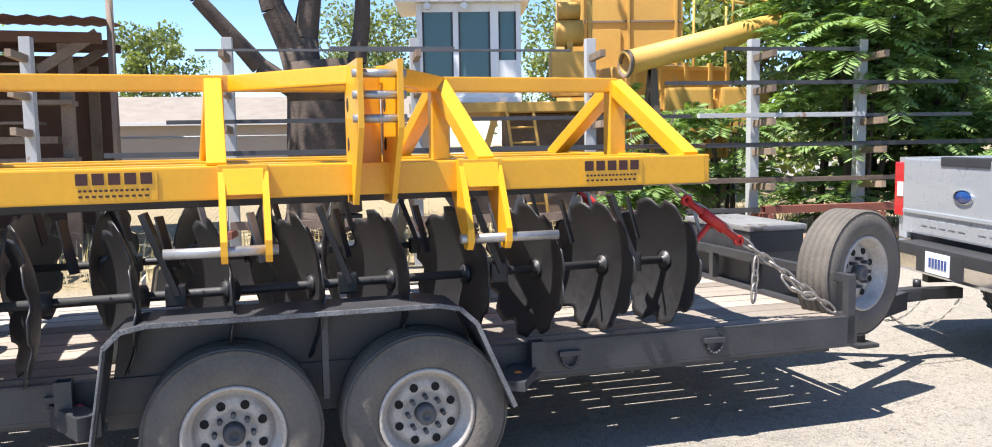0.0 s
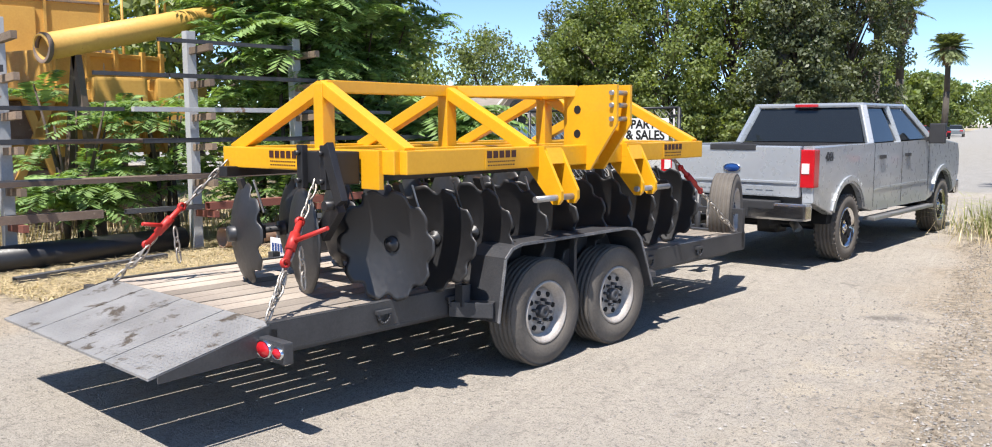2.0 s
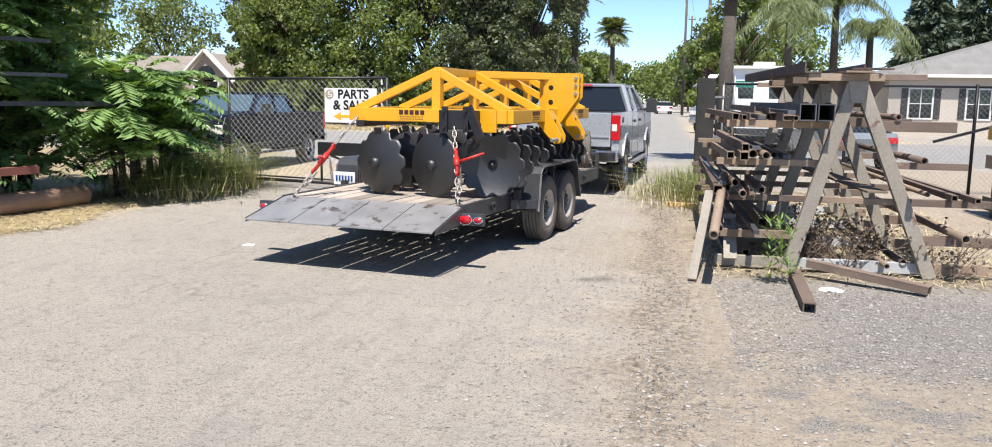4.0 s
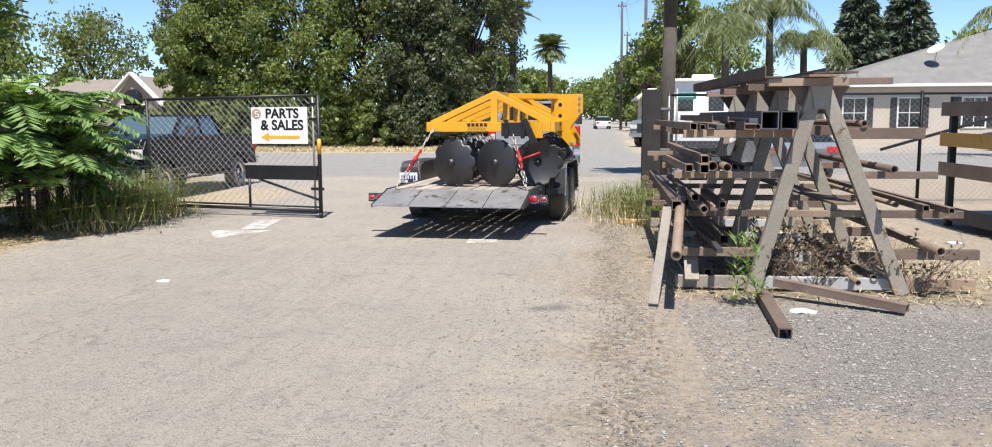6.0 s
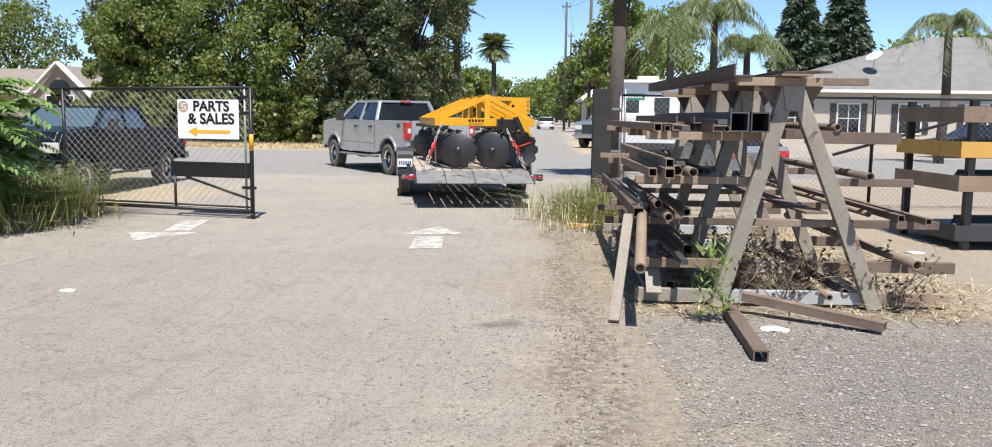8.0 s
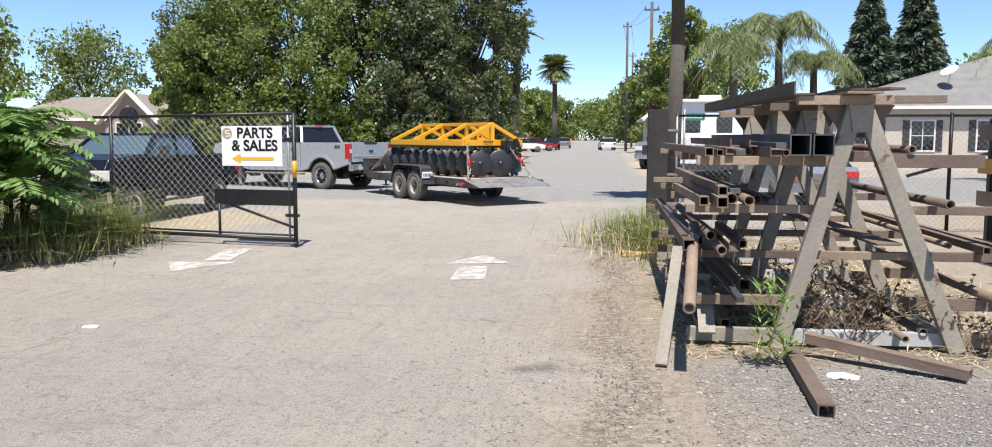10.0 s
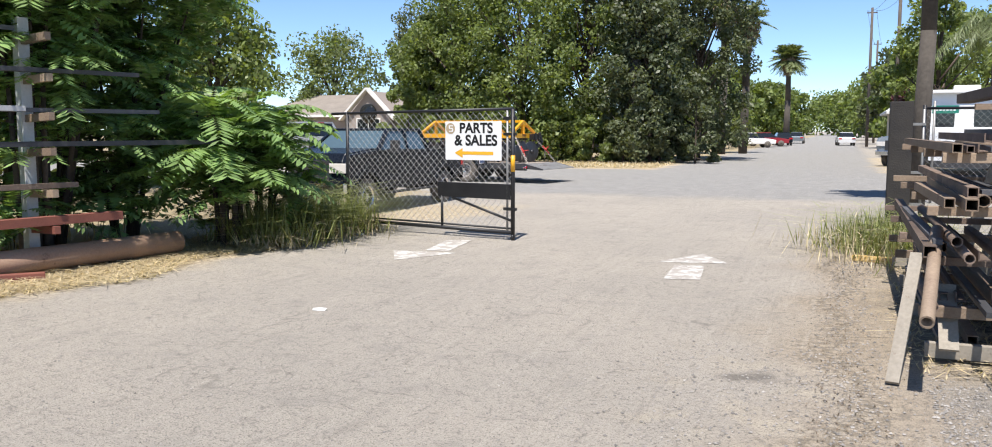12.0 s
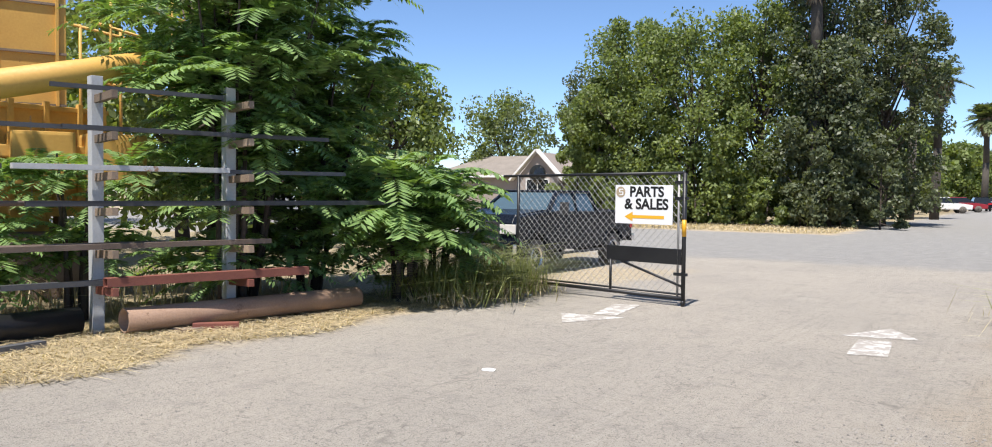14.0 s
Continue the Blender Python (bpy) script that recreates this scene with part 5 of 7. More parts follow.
n = 1400
blades("weeds", "green weeds at the foot of the timber post", rs.normal(0.75, 0.36, n), rs.normal(15.7, 0.75, n), (0.2, 0.85), GRASS, 4, 0.009, 0.9)
n = 420
blades("dry_grass", "dry grass at the foot of the timber post", rs.normal(0.65, 0.5, n), rs.normal(15.2, 1.0, n), (0.15, 0.8), STRAW, 5, 0.006, 0.8)
n = 1300
lx = rs.normal(0.22, 0.13, n)
blades("leaf_litter", "brown leaf litter and dead weeds along the paving edge", np.concatenate([lx, rs.uniform(0.3, 3.6, n)]), np.concatenate([rs.uniform(2.6, 14.5, n), rs.uniform(5.5, 13.5, n)]), (0.006, 0.030), LITTER, 16, 0.005, 1.6, category="leaf litter")
n = 3200
blades("straw", "dry straw under and round the steel rack", rs.uniform(0.7, 4.2, n), rs.uniform(8.5, 15.5, n), (0.02, 0.13), STRAW, 6, 0.007, 2.6)
n = 9000
blades("straw", "dry straw verge across the street", rs.uniform(-32, -7.6, n), rs.uniform(40.2, 46.4, n), (0.05, 0.25), STRAW, 7, 0.018, 1.8)
n = 2500
blades("weeds", "dry weeds behind the pipe rack", rs.uniform(-15, -10, n), rs.uniform(-2, 13, n), (0.2, 0.7), STRAW, 9, 0.012, 0.5)
# loose stones
def stones(name, label, xs, ys, size, seed):
    rng = np.random.default_rng(seed)
    base = np.array([(1, 0, 0.2), (0.2, 1, 0.1), (-1, 0.2, 0.2), (0, -1, 0.2), (0.1, 0, 0.8), (0, 0.1, -0.3)])
    fs = np.array(((0, 1, 4), (1, 2, 4), (2, 3, 4), (3, 0, 4), (1, 0, 5), (2, 1, 5), (3, 2, 5), (0, 3, 5)))
    n = len(xs)
    r = rng.uniform(0, 1, n) ** 2.2
    sz = (size[0] + (size[1] - size[0]) * r)[:, None, None]
    a = rng.uniform(0, 6.283, n)
    v = base[None] * sz * rng.uniform(0.6, 1.2, (n, 6, 3))
    ca, sa = np.cos(a)[:, None], np.sin(a)[:, None]
    v = np.stack([v[..., 0] * ca - v[..., 1] * sa, v[..., 0] * sa + v[..., 1] * ca, v[..., 2]], 2)
    v += np.stack([xs, ys, sz[:, 0, 0] * 0.15], 1)[:, None]
    f = fs[None] + 6 * np.arange(n)[:, None, None]
    ob = soup(name, v.reshape(-1, 3).tolist(), f.reshape(-1, 3).tolist(), STONE)
    tagged(ob, label, "gravel", kind="stuff")


n = 20000
stones("gravel", "loose grey gravel beside the steel rack", np.concatenate([0.75 + 5.5 * rs.uniform(0, 1, n) ** 1.1, rs.uniform(0.2, 4.5, 4000)]), np.concatenate([rs.uniform(5.5, 8.4, n) + 0.2 * rs.normal(0, 1, n), rs.uniform(3, 5.8, 4000)]), (0.005, 0.016), 1)
stones("pebbles", "scattered pebbles on the dusty paving", rs.uniform(-7.3, 1.2, 15000), 3.0 + 13 * rs.uniform(0, 1, 15000) ** 1.3, (0.003, 0.011), 2)
n = 2600
stones("pebbles", "small stones and clods along the paving edge", np.concatenate([rs.normal(0.28, 0.16, n), rs.normal(-0.3, 0.5, n)]), np.concatenate([rs.uniform(3, 14, n), rs.uniform(3, 9, n)]), (0.004, 0.016), 5)


RACK_A, RACK_B = Vector((-11.0, 1.25, 0)), Vector((-9.2, 8.1, 0))


def pipe_rack():
    t = thing("pipe_rack", "grey steel cantilever rack with rusty arms", "rack")
    d = (RACK_B - RACK_A).normalized()
    out = Vector((d.y, -d.x, 0))
    for u in (-0.333, 0, 0.333, 0.667, 1.0, 1.231):
        p = RACK_A.lerp(RACK_B, u)
        bm = B()
        beam(bm, p, p + Vector((0, 0, 2.98)), 0.14, 0.13, 0.006, up=tuple(d))
        post = part("post", bm, GREYPOST, t, "chalky grey square steel post")
        for z in (0.58, 1.0, 1.48, 1.88, 2.32, 2.78):
            bm = B()
            beam(bm, p - out * 0.05 + Vector((0, 0, z - 0.07)), p + out * 0.62 + Vector((0, 0, z - 0.045)), 0.07, 0.09, 0.004)
            part("arm", bm, RUST_PALE if z > 0.8 else RUST_RED, post)
    return d, out


d_, o_ = pipe_rack()


def rack_bar(u0, u1, off, z, w, h, material, label, shape="tube", dz=0.0):
    p = RACK_A + d_ * (u0 * 7.08) + o_ * off + Vector((0, 0, z))
    q = RACK_A + d_ * (u1 * 7.08) + o_ * off + Vector((0, 0, z + dz))
    bm = B()
    if shape == "tube":
        hollow(bm, p, q, w, h, 0.007)
    elif shape == "pipe":
        hollow(bm, p, q, w, h, 0.008, 12)
    else:
        beam(bm, p, q, w, h, 0.003)
    ob = part("steel_bar", bm, material)
    tagged(ob, label, "steel bar", group="bars on the pipe rack")


G, R_ = "dark mill-steel bar on the pipe rack", "rusty steel bar on the pipe rack"
for u0, u1, off, z, w, h, m, lab, sh in [
    (0.92, 1.20, 0.30, 2.82, 0.05, 0.05, GREYSTEEL, G, "tube"), (-0.05, 0.62, 0.25, 2.80, 0.03, 0.03, GREYSTEEL, G, "bar"), (0.18, 0.40, 0.4, 2.80, 0.06, 0.06, GREYSTEEL, G, "tube"),
    (0.80, 1.28, 0.35, 2.36, 0.05, 0.05, GREYSTEEL, G, "tube"), (0.93, 1.40, 0.45, 2.36, 0.06, 0.05, GREYSTEEL, G, "tube"), (0.15, 0.66, 0.3, 2.37, 0.10, 0.08, GREYSTEEL, G, "tube"),
    (0.86, 1.20, 0.45, 1.92, 0.09, 0.06, GREYPOST, "pale grey steel channel on the pipe rack", "bar"), (1.12, 1.45, 0.3, 1.91, 0.07, 0.05, GREYSTEEL, G, "tube"), (-0.1, 0.85, 0.35, 1.92, 0.05, 0.05, GREYSTEEL, G, "tube"),
    (0.88, 1.62, 0.40, 1.52, 0.06, 0.06, GREYSTEEL, G, "tube"), (-0.2, 0.70, 0.45, 1.53, 0.09, 0.06, GREYSTEEL, G, "tube"), (0.1, 0.95, 0.25, 1.52, 0.06, 0.06, RUST, R_, "pipe"),
    (0.62, 1.28, 0.45, 1.04, 0.07, 0.06, RUST, R_, "tube"), (-0.15, 0.75, 0.42, 1.05, 0.10, 0.08, GREYSTEEL, G, "tube"), (0.3, 1.1, 0.25, 1.04, 0.07, 0.07, RUST, R_, "pipe"),
    (0.99, 1.35, 0.50, 0.64, 0.14, 0.10, RUST_RED, "red oxide steel channel on the pipe rack", "tube"), (0.85, 1.2, 0.25, 0.62, 0.08, 0.06, GREYSTEEL, G, "tube"), (0.0, 0.8, 0.4, 0.63, 0.12, 0.10, RUST, R_, "tube"),
]:
    rack_bar(u0, u1, off, z, w, h, m, lab, sh)


def lone(name, label, category, bm, material, group=""):
    return tagged(part(name, bm, material), label, category, group)


bm = B()
hollow(bm, (-8.72, 8.12, 0.19), (-8.12, 11.4, 0.19), 0.28, 0.28, 0.014, 28)
lone("steel_pipe", "large brown rusty steel pipe lying on blocks", "pipe", bm, PIPE)
for y, w in ((8.8, 0.34), (10.6, 0.3)):
    bm = B()
    box(bm, -8.82, -8.32, y - w / 2, y + w / 2, 0, 0.052, 0.006)
    lone("timber_block", "brown timber block under the pipe", "timber", bm, RUST)
bm = B()
beam(bm, (-8.45, 8.85, 0.05), (-8.1, 9.25, 0.05), 0.12, 0.09, 0.01)
lone("steel_block", "rusty red steel offcut on the straw", "steel", bm, RUST_RED)
bm = B()
hollow(bm, (-9.6, 5.0, 0.17), (-9.25, 7.9, 0.17), 0.32, 0.32, 0.012, 20)
lone("steel_pipe", "large black pipe lying below the rack", "pipe", bm, BLACK)
bm = B()
hollow(bm, (-8.7, 5.2, 0.05), (-8.75, 7.2, 0.05), 0.10, 0.08, 0.008)
lone("steel_bar", "grey steel channel lying on the ground", "steel bar", bm, GREYSTEEL)


def crane():
    at = Matrix.Translation((-14.25, 5.35, 0)) @ Matrix.Rotation(radians(-22), 4, "Z")
    t = thing("crane", "old yellow crawler crane with a white cab", "crane", at)

    def p(name, m, x0, x1, y0, y1, z0, z1, bevel=0.02, lab="", parent=t):
        bm = B()
        box(bm, x0, x1, y0, y1, z0, z1, bevel)
        return part(name, bm, m, parent, lab)

    # cab: corner posts, panels and green glass, with a brim
    cab = p("cab_floor", WHITE, -1.4, 0.1, -0.42, 1.45, 2.3, 2.42, 0.02, "white crane cab")
    p("cab_roof", WHITE, -1.6, 0.3, -0.78, 1.6, 4.05, 4.15, 0.03, "", cab)
    p("cab_back", WHITE, -1.4, -1.32, -0.4, 1.45, 2.4, 4.05, 0.01, "", cab)
    for y0, y1 in ((-0.40, -0.30), (0.24, 0.34), (0.90, 1.05), (1.36, 1.45)):
        p("cab_post", WHITE, 0.0, 0.09, y0, y1, 2.4, 4.05, 0.015, "", cab)
    p("cab_panel", WHITE, 0.0, 0.08, -0.35, 1.4, 2.4, 2.50, 0.01, "", cab)
    p("cab_panel", WHITE, 0.0, 0.08, -0.35, 1.4, 3.90, 4.05, 0.01, "", cab)
    p("cab_panel", WHITE, 0.0, 0.078, 1.0, 1.4, 2.45, 3.05, 0.01, "", cab)
    for y0, y1, z0 in ((-0.30, 0.24, 2.5), (0.34, 0.90, 2.5), (1.05, 1.36, 3.05)):
        p("cab_window", CABGLASS, 0.05, 0.06, y0, y1, z0, 3.90, 0, "green tinted cab window", cab)
        for u in (y0, y1 - 0.03):
            p("window_seal", PLASTIC, 0.06, 0.085, u, u + 0.03, z0, 3.90, 0, "", cab)
    for y in (-0.2, 0.45):
        bm = B()
        tube(bm, (0.2, y, 3.98), (0.3, y, 3.98), 0.06, seg=12)
        part("work_lamp", bm, WHITELENS, cab)
    # engine house
    hs = p("engine_house", YELLOW_OLD, -7.4, -4.4, 2.9, 5.5, 2.3, 7.2, 0.03)
    for z in (3.25, 4.25, 5.2, 6.1):
        p("house_seam", RUST_PALE, -4.4, -4.36, 2.9, 5.5, z, z + 0.05, 0.004, "", hs)
    for y in (3.15, 4.2, 5.3):
        p("house_rib", YELLOW_OLD, -4.4, -4.34, y, y + 0.06, 2.3, 7.2, 0.006, "", hs)
    p("house_door", YELLOW_OLD, -4.4, -4.35, 3.4, 4.05, 2.5, 4.1, 0.01, "", hs)
    for k in range(9):
        p("louvre", RUST, -4.37, -4.33, 4.45, 5.15, 2.6 + k * 0.065, 2.63 + k * 0.065, 0, "", hs)
    for y in (5.75, 6.5):
        bm = B()
        tube(bm, (-4.4, y, 2.3), (-4.4, y, 4.9), 0.03, seg=8)
        part("rail_post", bm, YELLOW_OLD, t)
    for z in (3.9, 4.9):
        bm = B()
        tube(bm, (-4.4, 5.5, z), (-4.4, 7.6, z - 0.35), 0.03, seg=8)
        part("guard_rail", bm, YELLOW_OLD, t)
    bm = B()
    for k in range(9):
        lathe(bm, [(-0.05, 0.22 - 0.03 * (k % 2)), (0.05, 0.22 - 0.03 * (k % 2))], 14, Matrix.Translation((-0.35 + 0.0 * k, 2.35, 3.35 + k * 0.02)) @ Matrix.Rotation(radians(90), 4, "Z"))
    tube(bm, (-0.3, 2.1, 3.55), (-0.3, 2.6, 3.55), 0.24, seg=18)
    tube(bm, (-0.3, 2.15, 3.95), (-0.3, 2.55, 3.95), 0.16, seg=16)
    tube(bm, (-0.2, 2.72, 2.6), (-0.2, 2.72, 4.6), 0.05, seg=10)
    box(bm, -0.6, 0.0, 2.0, 2.7, 2.4, 3.2, 0.03)
    part("engine", bm, YELLOW_OLD, t)
    # deck, undercarriage, ladder and bracing
    p("deck_plate", YELLOW_OLD, -7.5, 0.3, -0.55, 5.6, 2.12, 2.30, 0.02)
    p("turntable", RUST, -2.6, -0.4, 1.2, 4.2, 1.45, 2.12, 0.1)
    for x in (-3.2, -0.7):
        bm = B()
        slab(bm, [(0.2, 0.35), (0.0, 0.65), (0.25, 1.0), (5.0, 1.0), (5.3, 0.65), (5.05, 0.35), (4.6, 0.0), (0.6, 0.0)], x, x + 0.75, 0.03)
        part("crawler_track", bm, RUST, t)
    p("car_body", YELLOW_OLD, -2.6, -0.6, 1.0, 4.6, 0.7, 1.5, 0.05)
    for y in (1.15, 1.62):
        bm = B()
        beam(bm, (0.45, y + 0.25, 0.3), (0.25, y, 2.25), 0.05, 0.05)
        part("ladder_rail", bm, YELLOW_OLD, t)
    for k in range(7):
        bm = B()
        z = 0.5 + k * 0.27
        tube(bm, (0.45 - z * 0.1, 1.4 - z * 0.11, z), (0.45 - z * 0.1, 1.87 - z * 0.11, z), 0.018, seg=8)
        part("ladder_rung", bm, YELLOW_OLD, t)
    for y0, y1 in ((0.4, 1.0), (3.6, 3.0), (2.6, 3.4)):
        bm = B()
        beam(bm, (0.1, y0, 0.2), (0.1, y1, 2.15), 0.12, 0.12)
        part("strut", bm, YELLOW_OLD, t)
    for y in (4.4, 5.4):
        p("side_tank", YELLOW_OLD, -0.2, 0.5, y - 0.45, y + 0.4, 1.7, 2.5, 0.05)
    # cat-head and rails on top
    bm = B()
    for y in (5.6, 6.6, 7.6):
        tube(bm, (-1.0, y, 3.4), (-1.0, y, 4.9), 0.025, seg=8)
    tube(bm, (-1.0, 5.3, 4.9), (-1.0, 7.6, 4.4), 0.025, seg=8)
    tube(bm, (-1.0, 5.3, 4.4), (-1.0, 7.6, 3.9), 0.025, seg=8)
    part("hand_rail", bm, YELLOW_OLD, t)
    bm = B()
    beam(bm, (-0.4, 5.2, 6.0), (0.2, 7.6, 2.4), 0.07, 0.07)
    part("stay", bm, GREYPOST, t)
    return at


CR = crane()
bm = B()
hollow(bm, (-10.95, 7.1, 2.77), (-10.7, 11.5, 3.83), 0.37, 0.37, 0.02, 24)
bt = thing("crane_boom", "yellow tubular boom resting on steel stands", "boom")
part("boom_tube", bm, YELLOW_OLD, bt)
bm = B()
lathe(bm, [(0, 0.21), (0.06, 0.21), (0.06, 0.165), (0, 0.165), (0, 0.21)], 24, Matrix.Translation((-10.95, 7.1, 2.77)) @ Matrix.Rotation(radians(87), 4, "Z"))
part("boom_flange", bm, RUST, bt)
for x, y, z in ((-10.93, 7.6, 2.70), (-10.72, 11.3, 3.58)):
    bm = B()
    beam(bm, (x - 0.5, y, 0), (x, y, z), 0.10, 0.10)
    beam(bm, (x + 0.4, y, 0), (x, y, z), 0.10, 0.10)
    part("boom_stand", bm, RUST, bt)
ct = thing("counterweight_box", "yellow ribbed steel counterweight box on legs", "machine part")
bm = B()
box(bm, -14.2, -12.95, 8.5, 10.75, 1.25, 2.95, 0.04)
part("box_shell", bm, YELLOW_OLD, ct)
for y in (8.6, 9.15, 9.7, 10.25, 10.65):
    bm = B()
    box(bm, -12.96, -12.88, y - 0.04, y + 0.04, 1.2, 3.0, 0.006)
    part("rib", bm, YELLOW_OLD, ct)
for z in (1.27, 2.1, 2.9):
    bm = B()
    box(bm, -12.955, -12.91, 8.5, 10.75, z - 0.035, z + 0.035, 0.004)
    part("band", bm, YELLOW_OLD, ct)
for y in (8.75, 10.55):
    for x in (-14.0, -13.1):
        bm = B()
        beam(bm, (x, y, 0), (x, y, 1.27), 0.14, 0.14, 0.005)
        part("leg", bm, RUST, ct)
bm = B()
chain_links(bm, (-12.85, 9.42, 2.75), (-12.85, 9.43, 1.5), 0.02, 0.03)
part("hanging_chain", bm, GALV, ct)


def shed():
    t = thing("shelter", "old wooden lean-to shelter with a rusty roof", "shed", pose(-13.6, -2.75, 0, 0, 0, -5))
    for x, y in ((0, 2.1), (0, -1.2), (0, -4.5), (-4, 2.1), (-4, -4.5)):
        bm = B()
        box(bm, x - 0.09, x + 0.09, y - 0.09, y + 0.09, 0, 3.1, 0.01)
        part("post", bm, BARNWOOD, t)
    bm = B()
    n = 60
    vs = []
    for i in range(n + 1):
        y = -5.2 + 7.9 * i / n
        z = 0.03 if i % 2 else 0.0
        vs.append([bm.verts.new((x, y, 3.35 + z + 0.10 * (0.9 - x))) for x in (0.9, -5)])
    for a, b in zip(vs, vs[1:]):
        bm.faces.new((a[0], a[1], b[1], b[0]))
    bmesh.ops.solidify(bm, geom=bm.faces[:], thickness=0.03)
    part("roof", bm, RUSTROOF, t, "rusted corrugated roof")
    for x, z in ((0.1, 3.2), (-1.8, 3.3), (-4, 3.45)):
        bm = B()
        box(bm, x - 0.06, x + 0.06, -5.0, 2.6, z - 0.1, z + 0.05, 0.01)
        part("roof_beam", bm, RUSTROOF, t)
    for k in range(7):
        bm = B()
        out = 0.22 * ((k * 5) % 3)
        box(bm, -0.45, 0.25 + 0.05 * (k % 2), -4.6, 1.75 + out, 1.15 + k * 0.27, 1.19 + k * 0.27 + 0.03 * (k % 3), 0.01)
        part("shelf_board", bm, BARNWOOD, t)
    # knee braces at the open end
    for x in (0.1, -1.8):
        bm = B()
        beam(bm, (x, 2.55, 3.25), (x, 1.75, 2.70), 0.08, 0.14)
        part("brace", bm, BARNWOOD, t)
    bm = B()
    tube(bm, (0.5, 2.75, 0), (0.5, 2.75, 3.9), 0.05, seg=10)
    part("pipe_post", bm, RUST, t)
    bm = B()
    box(bm, -4.3, -4.2, -5, 2.4, 0, 3.3)
    part("back_wall", bm, RUSTROOF, t)


shed()


def big_trunk():
    t = thing("tree", "old tree with a massive dark trunk and bare limbs", "tree", pose(-13.7, 3.05, 0), group="trees")
    bm = B()
    limb(bm, [Vector((0, -0.05, 0)), Vector((0, 0.0, 0.5)), Vector((0, 0, 1.4)), Vector((0, 0.0, 2.3)), Vector((0, -0.05, 2.95))], 0.66, 0.50, 20)
    # thick limbs: two from the fork, one low to the left, one upright beside the trunk
    limb(bm, [Vector((0, -0.25, 2.6)), Vector((0, -0.42, 3.15)), Vector((0, -0.70, 3.75)), Vector((0, -0.95, 4.7)), Vector((0, -1.0, 7.0))], 0.28, 0.12, 12)
    limb(bm, [Vector((0, -0.2, 2.7)), Vector((0, -0.22, 3.3)), Vector((0, -0.12, 3.9)), Vector((0.1, 0.05, 5.2)), Vector((0.2, 0.3, 8.5))], 0.24, 0.12, 12)
    limb(bm, [Vector((0, -0.35, 2.45)), Vector((0, -0.95, 2.85)), Vector((0, -1.30, 3.25)), Vector((0, -1.85, 3.86)), Vector((0, -2.7, 5.6)), Vector((0, -3, 8))], 0.17, 0.07, 10)
    limb(bm, [Vector((0, 0.38, 2.5)), Vector((0, 0.62, 2.95)), Vector((0, 0.72, 3.5)), Vector((0, 0.80, 4.6)), Vector((0, 1.4, 9))], 0.19, 0.09, 10)
    part("trunk", bm, BARK, t)
    rng = np.random.default_rng(3)
    C = np.concatenate([np.array(c) + rng.normal(size=(700, 3)) * (1.3, 1.3, 0.7) for c in ((0, -3, 8.6), (0, 1, 9.6), (-1, -1, 9.8), (0.5, 2.6, 8.8))])
    u = unit(rng.normal(size=C.shape))
    v = unit(np.cross(u, rng.normal(size=C.shape)))
    quads("crown", C, u * 0.16, v * 0.09, LEAF_TREE, t)


big_trunk()


def panel_house(name, label, at, wx, wy, wall_h, roof_h, wall_m, roof_m, hip=1.2, eave=0.5, gable=False):
    t = thing(name, label, "house", at)
    bm = B()
    box(bm, 0, wx, 0, wy, 0, wall_h)
    part("wall", bm, wall_m, t)
    bm = B()
    e = eave
    lo = [(-e, -e), (wx + e, -e), (wx + e, wy + e), (-e, wy + e)]
    vs = [bm.verts.new((x, y, wall_h)) for x, y in lo]
    r0, r1 = bm.verts.new((hip, wy / 2, wall_h + roof_h)), bm.verts.new((wx - hip, wy / 2, wall_h + roof_h))
    for f in ((vs[0], vs[1], r1, r0), (vs[1], vs[2], r1), (vs[2], vs[3], r0, r1), (vs[3], vs[0], r0), (vs[3], vs[2], vs[1], vs[0])):
        bm.faces.new(f)
    roof = part("roof", bm, roof_m, t)
    bm = B()
    for (x0, y0), (x1, y1) in zip(lo, lo[1:] + lo[:1]):
        beam(bm, (x0, y0, wall_h - 0.06), (x1, y1, wall_h - 0.06), 0.04, 0.16)
    part("fascia", bm, TRIM, roof)
    return t, roof


def window(parent, x, z, w, h, y=0.0, shutters=True):
    bm = B()
    for a, b, c, d in ((x - w / 2 - 0.08, x + w / 2 + 0.08, z - 0.08, z), (x - w / 2 - 0.08, x + w / 2 + 0.08, z + h, z + h + 0.08), (x - w / 2 - 0.08, x - w / 2, z, z + h), (x + w / 2, x + w / 2 + 0.08, z, z + h), (x - 0.02, x + 0.02, z, z + h), (x - w / 2, x + w / 2, z + h / 2 - 0.02, z + h / 2 + 0.02)):
        box(bm, a, b, y - 0.05, y + 0.02, c, d)
    wn = part("window", bm, TRIM, parent)
    bm = B()
    box(bm, x - w / 2, x + w / 2, y - 0.025, y - 0.015, z, z + h)
    part("pane", bm, TINT, wn)
    if shutters:
        for s in (-1, 1):
            bm = B()
            box(bm, x + s * (w / 2 + 0.10), x + s * (w / 2 + 0.42), y - 0.04, y, z - 0.05, z + h + 0.05, 0.01)
            part("shutter", bm, PLASTIC, wn)


